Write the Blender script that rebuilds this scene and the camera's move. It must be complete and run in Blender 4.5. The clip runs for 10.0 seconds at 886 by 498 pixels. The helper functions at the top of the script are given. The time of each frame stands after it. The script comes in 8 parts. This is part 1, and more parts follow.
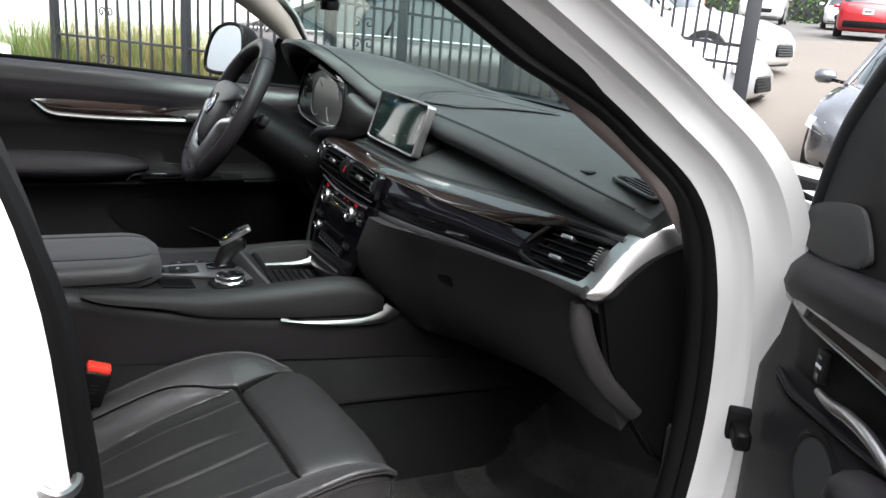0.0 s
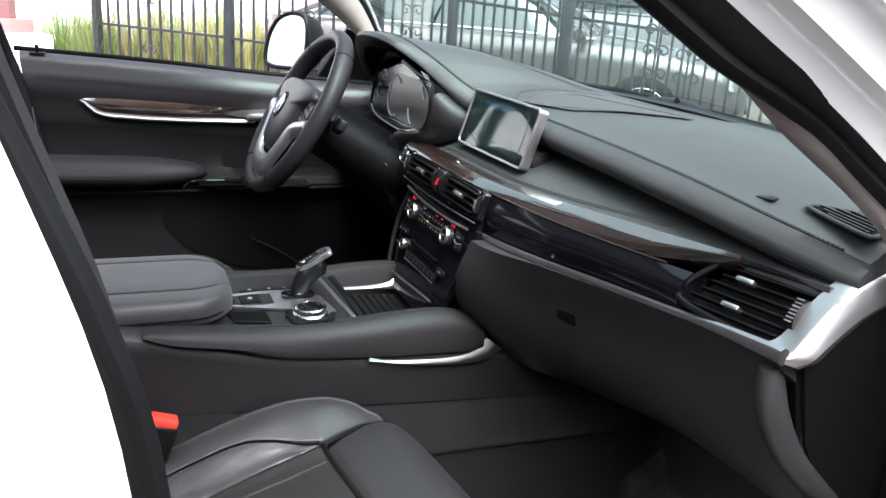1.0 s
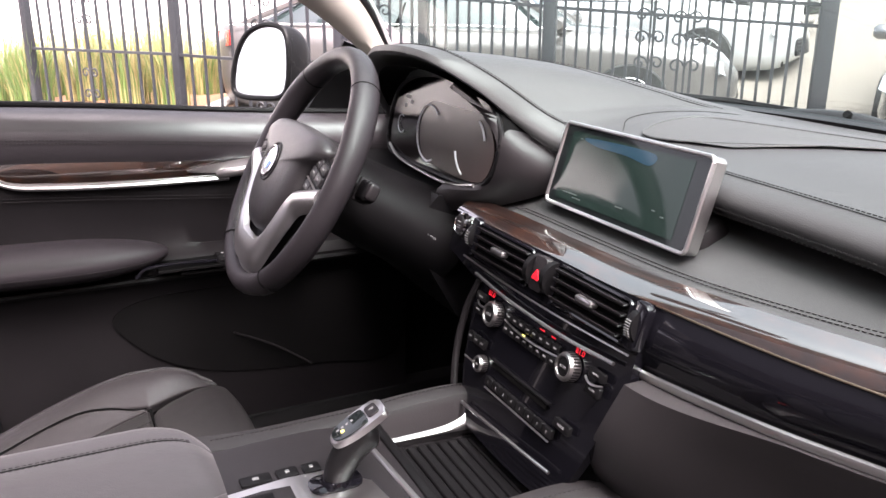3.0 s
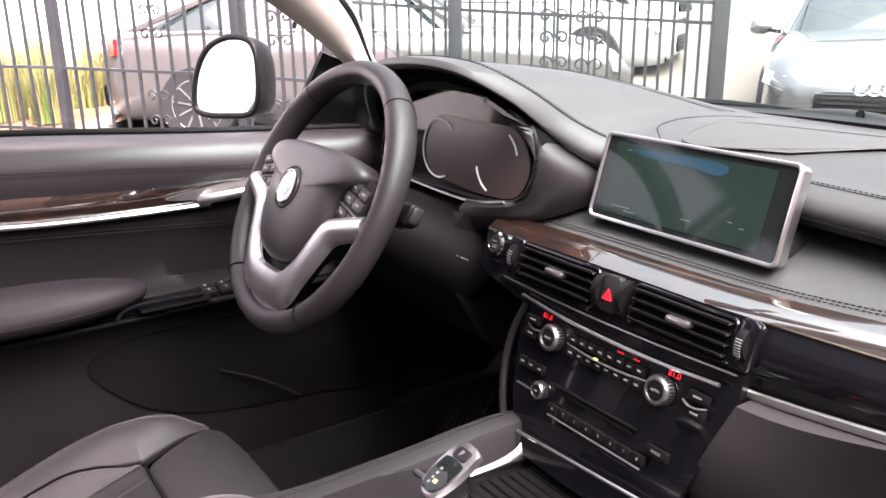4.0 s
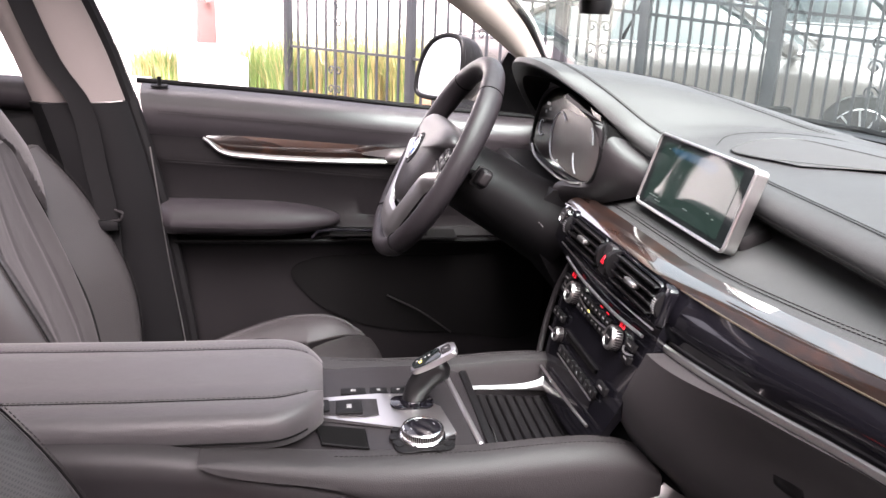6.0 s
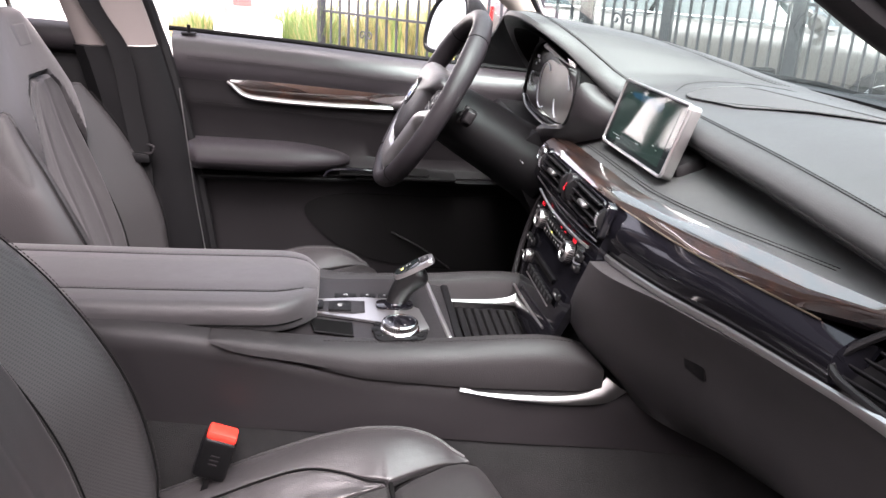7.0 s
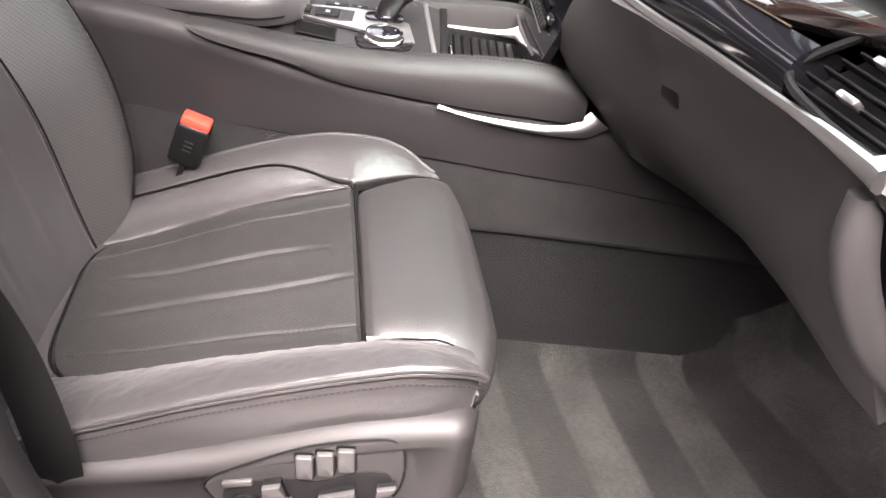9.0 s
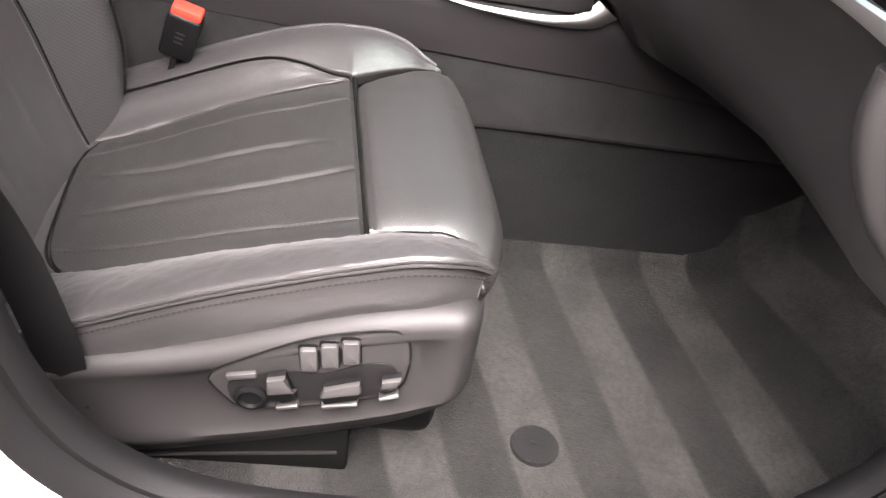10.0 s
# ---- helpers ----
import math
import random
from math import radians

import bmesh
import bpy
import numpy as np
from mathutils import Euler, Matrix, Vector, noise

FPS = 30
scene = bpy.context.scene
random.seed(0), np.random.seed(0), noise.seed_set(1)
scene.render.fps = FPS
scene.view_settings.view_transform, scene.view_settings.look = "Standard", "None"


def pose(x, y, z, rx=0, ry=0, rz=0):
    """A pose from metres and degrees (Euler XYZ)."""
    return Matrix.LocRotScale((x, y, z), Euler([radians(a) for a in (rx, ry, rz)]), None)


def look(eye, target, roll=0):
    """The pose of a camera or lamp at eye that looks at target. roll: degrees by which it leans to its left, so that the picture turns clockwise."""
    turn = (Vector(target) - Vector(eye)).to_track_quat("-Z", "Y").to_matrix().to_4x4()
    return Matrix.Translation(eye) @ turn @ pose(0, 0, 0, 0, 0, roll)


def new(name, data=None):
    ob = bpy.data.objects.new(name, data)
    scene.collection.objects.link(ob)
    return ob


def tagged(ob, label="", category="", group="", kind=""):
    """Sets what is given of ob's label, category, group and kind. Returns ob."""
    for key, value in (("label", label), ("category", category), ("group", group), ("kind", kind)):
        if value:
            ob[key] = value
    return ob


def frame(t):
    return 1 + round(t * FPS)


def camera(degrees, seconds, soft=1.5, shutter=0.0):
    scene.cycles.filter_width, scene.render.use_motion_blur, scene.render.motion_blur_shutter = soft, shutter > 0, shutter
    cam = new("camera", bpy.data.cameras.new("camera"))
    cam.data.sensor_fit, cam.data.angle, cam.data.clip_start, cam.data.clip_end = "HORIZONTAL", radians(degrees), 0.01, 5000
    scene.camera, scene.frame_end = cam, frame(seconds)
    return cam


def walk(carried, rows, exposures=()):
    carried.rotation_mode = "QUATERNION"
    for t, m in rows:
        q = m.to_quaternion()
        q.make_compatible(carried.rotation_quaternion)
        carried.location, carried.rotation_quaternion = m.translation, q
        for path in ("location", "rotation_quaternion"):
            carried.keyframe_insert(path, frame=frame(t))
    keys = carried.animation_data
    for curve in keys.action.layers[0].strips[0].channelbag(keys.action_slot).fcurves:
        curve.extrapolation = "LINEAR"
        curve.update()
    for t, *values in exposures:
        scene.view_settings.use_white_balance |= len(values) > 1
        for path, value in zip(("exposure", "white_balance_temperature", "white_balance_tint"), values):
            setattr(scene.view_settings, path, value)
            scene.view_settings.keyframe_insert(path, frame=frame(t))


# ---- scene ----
cam = camera(56.7, 10.0)
METRES, TILT, LEAN, TURN = 2.0, -16.032, -4.233, 66.189
ROWS = [
    (0.0, 0.0, 0.0, 0.0, 0.0, 0.0, -0.0),
    (0.5, -0.0368, 0.059, 0.0175, 2.03, -0.74, -0.66),
    (1.0, -0.0675, 0.114, 0.0347, 2.32, -0.92, -0.19),
    (1.5, -0.0737, 0.1854, 0.0581, 2.96, -0.83, 0.37),
    (2.0, -0.0716, 0.2773, 0.087, 4.38, -0.79, 1.05),
    (2.5, -0.0968, 0.3489, 0.1008, 4.03, -1.48, 2.41),
    (2.7, -0.1183, 0.3675, 0.1034, 2.65, -1.26, 3.08),
    (3.8, -0.2422, 0.4194, 0.1356, -7.14, -1.95, 7.44),
    (4.0, -0.2528, 0.4243, 0.1364, -8.08, -1.85, 7.46),
    (4.5, -0.254, 0.4265, 0.1364, -8.54, -1.87, 6.58),
    (5.0, -0.2067, 0.4057, 0.1309, -2.57, -0.7, 3.55),
    (5.5, -0.1341, 0.3634, 0.1116, 8.19, 0.84, -0.48),
    (5.7, -0.1027, 0.337, 0.102, 12.59, 1.34, -1.27),
    (6.8, -0.0115, 0.2307, 0.0607, 17.04, -1.52, -3.36),
    (7.0, -0.0035, 0.2268, 0.0529, 17.19, -2.13, -4.09),
    (7.5, 0.0144, 0.228, 0.0412, 18.26, -4.32, -6.17),
    (8.0, 0.0283, 0.2361, 0.0297, 19.74, -7.94, -7.74),
    (8.5, 0.0427, 0.2428, 0.0159, 21.22, -12.67, -8.89),
    (9.0, 0.0518, 0.246, 0.0057, 21.74, -17.14, -9.44),
    (9.5, 0.0523, 0.2479, -0.0027, 21.97, -20.4, -9.65),
    (10.0, 0.0477, 0.2516, -0.0089, 21.45, -23.13, -9.36),
]
walk(cam, [(t, pose(1.6278, -0.5167, 1.4269, TILT, LEAN, TURN) @ pose(METRES * x, METRES * y, METRES * z, 90 + pitch, roll, yaw)) for t, x, y, z, yaw, pitch, roll in ROWS],
     exposures=[(0.0, 2.1, 6150, 9), (1.0, 2.75, 6000, 12), (1.5, 3.0, 6250, 17), (2.0, 3.15, 6350, 20), (2.5, 3.18, 6500, 24), (4.0, 3.52, 6750, 31), (5.5, 3.58, 6700, 29), (7.0, 3.48, 6500, 24), (7.5, 3.60, 6500, 24), (8.5, 4.08, 6900, 20), (9.0, 4.24, 6850, 20), (9.5, 4.10, 6780, 18), (10.0, 3.98, 6700, 19)])

# ---- light: bright overcast sky with a soft sun ----
world = bpy.data.worlds.new("sky")
scene.world = world
world.use_nodes = True
wn = world.node_tree.nodes
sky = wn.new("ShaderNodeTexSky")
sky.sky_type = "NISHITA"
sky.sun_disc = False
sky.sun_elevation = radians(60)
sky.sun_rotation = radians(90)
sky.air_density, sky.dust_density, sky.ozone_density = 0.6, 9.0, 0.0
wn["Background"].inputs["Strength"].default_value = 0.15
grey = wn.new("ShaderNodeHueSaturation")
grey.inputs["Saturation"].default_value = 0.3
world.node_tree.links.new(sky.outputs["Color"], grey.inputs["Color"])
world.node_tree.links.new(grey.outputs["Color"], wn["Background"].inputs["Color"])

sun_data = bpy.data.lights.new("sun", "SUN")
sun_data.energy, sun_data.angle, sun_data.color = 0.7, radians(95), (1.0, 0.97, 0.94)
sun = new("sun", sun_data)
SUN_AZ, SUN_EL = radians(90), radians(60)
sun.matrix_world = look((0, 0, 0), (-math.sin(SUN_AZ) * math.cos(SUN_EL), -math.cos(SUN_AZ) * math.cos(SUN_EL), -math.sin(SUN_EL)))

# ---- mesh tools ----
WORLD = {}


def thing(name, at, label, category, group="", kind=""):
    """An empty at the base of a thing, which carries its parts."""
    ob = new(name)
    ob.location = at
    ob.empty_display_size = 0.1
    WORLD[ob.name] = Matrix.Translation(at)
    return tagged(ob, label, category, group, kind)


def part(name, bm, material, parent=None, label="", smooth=True, sharp=40):
    """Links a bmesh, in world coordinates, as one mesh object under a thing or a part."""
    bmesh.ops.recalc_face_normals(bm, faces=bm.faces)
    mesh = bpy.data.meshes.new(name)
    bm.to_mesh(mesh)
    bm.free()
    for face in mesh.polygons:
        face.use_smooth = smooth
    if smooth:
        mesh.set_sharp_from_angle(angle=radians(sharp))
    mats = material if isinstance(material, (list, tuple)) else [material]
    for m in mats:
        mesh.materials.append(m)
    ob = new(name, mesh)
    if parent is not None:
        ob.parent = parent
        ob.matrix_parent_inverse = WORLD.get(parent.name, Matrix()).inverted()
    if label:
        ob["label"] = label
    return ob


def solo(name, bm, material, label, category, group="", kind="", smooth=True, sharp=40):
    return tagged(part(name, bm, material, None, "", smooth, sharp), label, category, group, kind)


def cr(points, n):
    """n places along a smooth curve through the points."""
    p = [Vector(q) for q in points]
    p = [2 * p[0] - p[1]] + p + [2 * p[-1] - p[-2]]
    out = []
    for i in range(n):
        s = i / (n - 1) * (len(p) - 3)
        k = min(int(s), len(p) - 4)
        t = s - k
        a, b, c, d = p[k : k + 4]
        out.append(0.5 * (2 * b + (c - a) * t + (2 * a - 5 * b + 4 * c - d) * t * t + (3 * b - a - 3 * c + d) * t ** 3))
    return out


def sm(x, xs, ys):
    """A smooth function through the stations xs with the values ys."""
    if x <= xs[0]:
        return ys[0]
    if x >= xs[-1]:
        return ys[-1]
    k = max(i for i in range(len(xs) - 1) if xs[i] <= x)
    h = xs[k + 1] - xs[k]
    t = (x - xs[k]) / h

    def slope(i):
        if i == 0 or i == len(xs) - 1:
            return 0.0 if len(xs) < 3 else (ys[min(i + 1, len(xs) - 1)] - ys[max(i - 1, 0)]) / (xs[min(i + 1, len(xs) - 1)] - xs[max(i - 1, 0)])
        return (ys[i + 1] - ys[i - 1]) / (xs[i + 1] - xs[i - 1])

    m0, m1 = slope(k) * h, slope(k + 1) * h
    return (2 * t ** 3 - 3 * t * t + 1) * ys[k] + (t ** 3 - 2 * t * t + t) * m0 + (3 * t * t - 2 * t ** 3) * ys[k + 1] + (t ** 3 - t * t) * m1


def lerp(a, b, t):
    return a + (b - a) * t


def add_rows(bm, rows, closed=False, caps=False):
    """Skins rows of places that have equal lengths."""
    vs = [[bm.verts.new(q) for q in row] for row in rows]
    n = len(vs[0])
    for a, b in zip(vs[:-1], vs[1:]):
        for j in range(n if closed else n - 1):
            k = (j + 1) % n
            bm.faces.new((a[j], a[k], b[k], b[j]))
    if caps:
        bm.faces.new(vs[0][::-1])
        bm.faces.new(vs[-1])
    return vs


def skin(rows, closed=False, caps=False):
    bm = bmesh.new()
    add_rows(bm, rows, closed, caps)
    return bm


def slab(rows, thick):
    """A sheet of rows with thickness away from its outer side."""
    bm = bmesh.new()
    a = add_rows(bm, rows)
    bm.normal_update()
    ns = [[v.normal.copy() for v in row] for row in a]
    b = [[bm.verts.new(v.co - n * thick) for v, n in zip(row, nr)] for row, nr in zip(a, ns)]
    for r0, r1 in zip(b[:-1], b[1:]):
        for j in range(len(r0) - 1):
            bm.faces.new((r0[j], r1[j], r1[j + 1], r0[j + 1]))
    rim_a = a[0] + [r[-1] for r in a[1:]] + a[-1][-2::-1] + [r[0] for r in a[-2:0:-1]]
    rim_b = b[0] + [r[-1] for r in b[1:]] + b[-1][-2::-1] + [r[0] for r in b[-2:0:-1]]
    n = len(rim_a)
    for i in range(n):
        k = (i + 1) % n
        bm.faces.new((rim_a[i], rim_b[i], rim_b[k], rim_a[k]))
    return bm


def tube(path, radius, n=10, closed=False, flat=1.0, up=(0, 0, 1), bm=None, caps=True):
    """A round or flattened bar along a path; radius may be a list."""
    bm = bm or bmesh.new()
    path = [Vector(p) for p in path]
    m = len(path)
    rows = []
    for i, p in enumerate(path):
        a = path[(i - 1) % m] if closed or i > 0 else path[0]
        b = path[(i + 1) % m] if closed or i < m - 1 else path[-1]
        d = (b - a).normalized()
        side = d.cross(Vector(up))
        side = side.normalized() if side.length > 1e-4 else d.orthogonal().normalized()
        top = side.cross(d)
        r = radius[i] if isinstance(radius, (list, tuple)) else radius
        rows.append([p + side * math.cos(k * math.tau / n) * r + top * math.sin(k * math.tau / n) * r * flat for k in range(n)])
    if closed:
        rows.append(rows[0])
        vs = add_rows(bm, rows, True)
        bmesh.ops.remove_doubles(bm, verts=bm.verts, dist=1e-6)
    else:
        add_rows(bm, rows, True, caps)
    return bm


def box(size, m=None, bevel=0.0, seg=2, bm=None):
    """A box about its centre with rounded edges, laid by the pose m."""
    b = bmesh.new()
    bmesh.ops.create_cube(b, size=1.0)
    bmesh.ops.scale(b, vec=size, verts=b.verts)
    if bevel:
        bmesh.ops.bevel(b, geom=list(b.edges), offset=bevel, segments=seg, profile=0.5, affect="EDGES", clamp_overlap=True)
    if m is not None:
        bmesh.ops.transform(b, matrix=m, verts=b.verts)
    return join(bm, b)


def join(bm, b):
    if bm is None:
        return b
    mesh = bpy.data.meshes.new("joined")
    b.to_mesh(mesh)
    b.free()
    bm.from_mesh(mesh)
    bpy.data.meshes.remove(mesh)
    return bm


def bar(a, b, w, h, bevel=0.0, up=(0, 0, 1), bm=None):
    """A bar from a to b, w wide and h high."""
    a, b = Vector(a), Vector(b)
    d = (b - a).normalized()
    side = d.cross(Vector(up))
    side = side.normalized() if side.length > 1e-4 else d.orthogonal().normalized()
    top = side.cross(d)
    m = Matrix((side, d, top)).transposed().to_4x4()
    m.translation = (a + b) / 2
    return box((w, (b - a).length, h), m, bevel, 1, bm)


def turned(profile, m=None, n=24, bm=None):
    """A turned body from (radius, height) pairs about its z axis."""
    b = bmesh.new()
    rows = [[(r * math.cos(k * math.tau / n), r * math.sin(k * math.tau / n), h) for k in range(n)] for r, h in profile]
    add_rows(b, rows, True, True)
    if m is not None:
        bmesh.ops.transform(b, matrix=m, verts=b.verts)
    return join(bm, b)


def prism(outline, depth, m=None, bevel=0.0, bm=None):
    """An outline in its xy plane, given depth along z, laid by m."""
    b = bmesh.new()
    lo = [b.verts.new((x, y, 0)) for x, y in outline]
    hi = [b.verts.new((x, y, depth)) for x, y in outline]
    n = len(lo)
    b.faces.new(lo[::-1])
    top = b.faces.new(hi)
    for i in range(n):
        b.faces.new((lo[i], lo[(i + 1) % n], hi[(i + 1) % n], hi[i]))
    if bevel:
        bmesh.ops.bevel(b, geom=list(top.edges), offset=bevel, segments=2, profile=0.5, affect="EDGES", clamp_overlap=True)
    if m is not None:
        bmesh.ops.transform(b, matrix=m, verts=b.verts)
    return join(bm, b)


def rounded(w, h, r, n=5):
    """The outline of a rounded rectangle."""
    out = []
    for cx, cy, a in ((w / 2 - r, h / 2 - r, 0), (-w / 2 + r, h / 2 - r, 90), (-w / 2 + r, -h / 2 + r, 180), (w / 2 - r, -h / 2 + r, 270)):
        for i in range(n):
            t = radians(a + 90 * i / (n - 1))
            out.append((cx + r * math.cos(t), cy + r * math.sin(t)))
    return out


def blob(points, n, z=None):
    """A smooth closed outline through a few corners."""
    p = [Vector((*q, 0)) if len(q) == 2 else Vector(q) for q in points]
    m, out = len(p), []
    for i in range(n):
        s = i / n * m
        k, t = int(s), s - int(s)
        a, b, c, d = (p[(k + j) % m] for j in (-1, 0, 1, 2))
        q = 0.5 * (2 * b + (c - a) * t + (2 * a - 5 * b + 4 * c - d) * t * t + (3 * b - a - 3 * c + d) * t ** 3)
        out.append((q.x, q.y) if len(points[0]) == 2 else q)
    return out


def pillow(surf, nu, nv, su, sv, r, skirt=0.03, dip=1.0, detail=None):
    """A padded panel: surf(u, v) with rounded edges of radius r and sides that go down."""
    eps = 1e-3
    rows = []
    us = [0.5 - 0.5 * math.cos(math.pi * (0.12 + 0.76 * i / (nu - 1))) for i in range(nu)]
    vs = [0.5 - 0.5 * math.cos(math.pi * (0.12 + 0.76 * i / (nv - 1))) for i in range(nv)]
    us = [(u - us[0]) / (us[-1] - us[0]) for u in us]
    vs = [(v - vs[0]) / (vs[-1] - vs[0]) for v in vs]

    def norm(u, v):
        a = Vector(surf(min(u + eps, 1), v)) - Vector(surf(max(u - eps, 0), v))
        b = Vector(surf(u, min(v + eps, 1))) - Vector(surf(u, max(v - eps, 0)))
        c = a.cross(b)
        return c.normalized() if c.length > 1e-12 else Vector((0, 0, 1))

    for i, u in enumerate(us):
        row = []
        for j, v in enumerate(vs):
            p, n = Vector(surf(u, v)), norm(u, v)
            d = min(min(u, 1 - u) * su, min(v, 1 - v) * sv)
            k = max(0.0, 1 - d / r)
            off = -r * dip * (1 - math.sqrt(max(0.0, 1 - k * k)))
            if detail:
                off += detail(u, v)
            row.append(p + n * off)
        row = [row[0] - norm(u, 0) * skirt] + row + [row[-1] - norm(u, 1) * skirt]
        rows.append(row)
    first = [q - norm(0, 0.5) * skirt for q in rows[0]]
    last = [q - norm(1, 0.5) * skirt for q in rows[-1]]
    return skin([first] + rows + [last], False, False)


def stitch(path, name, parent, material, lift=0.0012, size=0.0007, gap=0.006, length=0.0038):
    """A line of thread, each stitch a short bar, joined."""
    path = [Vector(p) for p in path]
    bm = bmesh.new()
    run, want = 0.0, 0.0
    for a, b in zip(path[:-1], path[1:]):
        seg = (b - a).length
        while want < run + seg:
            c = a + (b - a) * ((want - run) / seg)
            d = (b - a).normalized()
            e = c + d * length
            side = d.orthogonal().normalized() * size
            up = d.cross(side).normalized() * size
            q = [bm.verts.new(c + side), bm.verts.new(c + up), bm.verts.new(c - side), bm.verts.new(c - up)]
            w = [bm.verts.new(e + side), bm.verts.new(e + up), bm.verts.new(e - side), bm.verts.new(e - up)]
            for i in range(4):
                bm.faces.new((q[i], q[(i + 1) % 4], w[(i + 1) % 4], w[i]))
            want += gap
        run += seg
    return part(name, bm, material, parent)

# ---- materials ----


def material(name, color, rough=0.5, metal=0.0, coat=0.0, grain=0.0, grain_size=0.001, blotch=0.12, blotch_size=0.08, spec=0.5, sheen=0.0, rough_var=0.06, bump=0.0006, coat_ior=1.5):
    """A surface with variation at two scales: blotches over grain, both at true size."""
    m = bpy.data.materials.new(name)
    m.use_nodes = True
    nt = m.node_tree
    b = nt.nodes["Principled BSDF"]
    link = nt.links.new
    tc = nt.nodes.new("ShaderNodeTexCoord")
    big = nt.nodes.new("ShaderNodeTexNoise")
    big.inputs["Scale"].default_value = 1 / blotch_size
    big.inputs["Detail"].default_value = 4
    link(tc.outputs["Object"], big.inputs["Vector"])
    mix = nt.nodes.new("ShaderNodeMix")
    mix.data_type = "RGBA"
    mix.inputs[6].default_value = (*[c * (1 - blotch) for c in color], 1)
    mix.inputs[7].default_value = (*[min(1, c * (1 + blotch)) for c in color], 1)
    link(big.outputs["Fac"], mix.inputs[0])
    link(mix.outputs[2], b.inputs["Base Color"])
    b.inputs["Metallic"].default_value = metal
    b.inputs["Specular IOR Level"].default_value = spec
    b.inputs["Coat Weight"].default_value = coat
    b.inputs["Coat Roughness"].default_value = 0.03
    b.inputs["Coat IOR"].default_value = coat_ior
    b.inputs["Sheen Weight"].default_value = sheen
    ramp = nt.nodes.new("ShaderNodeMapRange")
    ramp.inputs["To Min"].default_value = max(0.01, rough - rough_var)
    ramp.inputs["To Max"].default_value = min(1, rough + rough_var)
    fine = nt.nodes.new("ShaderNodeTexNoise")
    fine.inputs["Scale"].default_value = 1 / max(grain_size, 1e-4)
    fine.inputs["Detail"].default_value = 3
    link(tc.outputs["Object"], fine.inputs["Vector"])
    link(big.outputs["Fac"], ramp.inputs["Value"])
    link(ramp.outputs["Result"], b.inputs["Roughness"])
    if grain:
        bp = nt.nodes.new("ShaderNodeBump")
        bp.inputs["Strength"].default_value = grain
        bp.inputs["Distance"].default_value = bump
        link(fine.outputs["Fac"], bp.inputs["Height"])
        link(bp.outputs["Normal"], b.inputs["Normal"])
    return m


def leather_material(name, color, rough, perforated="", pores=0.0013, spec=0.42, pitch=0.0040):
    """Grained leather; perforated: the two axes, as 'xy', over which its small holes are laid."""
    m = material(name, color, rough, blotch=0.14, blotch_size=0.09, spec=spec)
    nt = m.node_tree
    link = nt.links.new
    b = nt.nodes["Principled BSDF"]
    tc = [n for n in nt.nodes if n.type == "TEX_COORD"][0]
    v = nt.nodes.new("ShaderNodeTexVoronoi")
    v.inputs["Scale"].default_value = 1 / pores
    link(tc.outputs["Object"], v.inputs["Vector"])
    wr = nt.nodes.new("ShaderNodeTexNoise")
    wr.inputs["Scale"].default_value = 45
    wr.inputs["Detail"].default_value = 5
    link(tc.outputs["Object"], wr.inputs["Vector"])
    add = nt.nodes.new("ShaderNodeMath")
    add.operation = "MULTIPLY_ADD"
    link(wr.outputs["Fac"], add.inputs[0])
    add.inputs[1].default_value = 2.2
    link(v.outputs["Distance"], add.inputs[2])
    bp = nt.nodes.new("ShaderNodeBump")
    bp.inputs["Strength"].default_value = 0.35
    bp.inputs["Distance"].default_value = 0.0006
    link(add.outputs[0], bp.inputs["Height"])
    last = bp
    if perforated:
        h = nt.nodes.new("ShaderNodeTexVoronoi")
        h.voronoi_dimensions = "2D"
        h.inputs["Scale"].default_value = 1 / pitch
        h.inputs["Randomness"].default_value = 0.0
        axes, laid = nt.nodes.new("ShaderNodeSeparateXYZ"), nt.nodes.new("ShaderNodeCombineXYZ")
        link(tc.outputs["Object"], axes.inputs[0])
        for k, axis in enumerate(perforated.upper()):
            link(axes.outputs[axis], laid.inputs[k])
        diag = nt.nodes.new("ShaderNodeMapping")
        diag.inputs["Rotation"].default_value = (0, 0, radians(45))
        link(laid.outputs[0], diag.inputs["Vector"])
        link(diag.outputs[0], h.inputs["Vector"])
        lt = nt.nodes.new("ShaderNodeMath")
        lt.operation = "GREATER_THAN"
        lt.inputs[1].default_value = 0.34
        link(h.outputs["Distance"], lt.inputs[0])
        bp2 = nt.nodes.new("ShaderNodeBump")
        bp2.inputs["Strength"].default_value = 0.7
        bp2.inputs["Distance"].default_value = 0.0012
        link(lt.outputs[0], bp2.inputs["Height"])
        link(bp.outputs["Normal"], bp2.inputs["Normal"])
        last = bp2
        old = b.inputs["Base Color"].links[0].from_socket
        mul = nt.nodes.new("ShaderNodeMix")
        mul.data_type = "RGBA"
        mul.inputs[6].default_value = (*[c * 0.3 for c in color], 1)
        link(lt.outputs[0], mul.inputs[0])
        link(old, mul.inputs[7])
        link(mul.outputs[2], b.inputs["Base Color"])
    link(last.outputs["Normal"], b.inputs["Normal"])
    return m


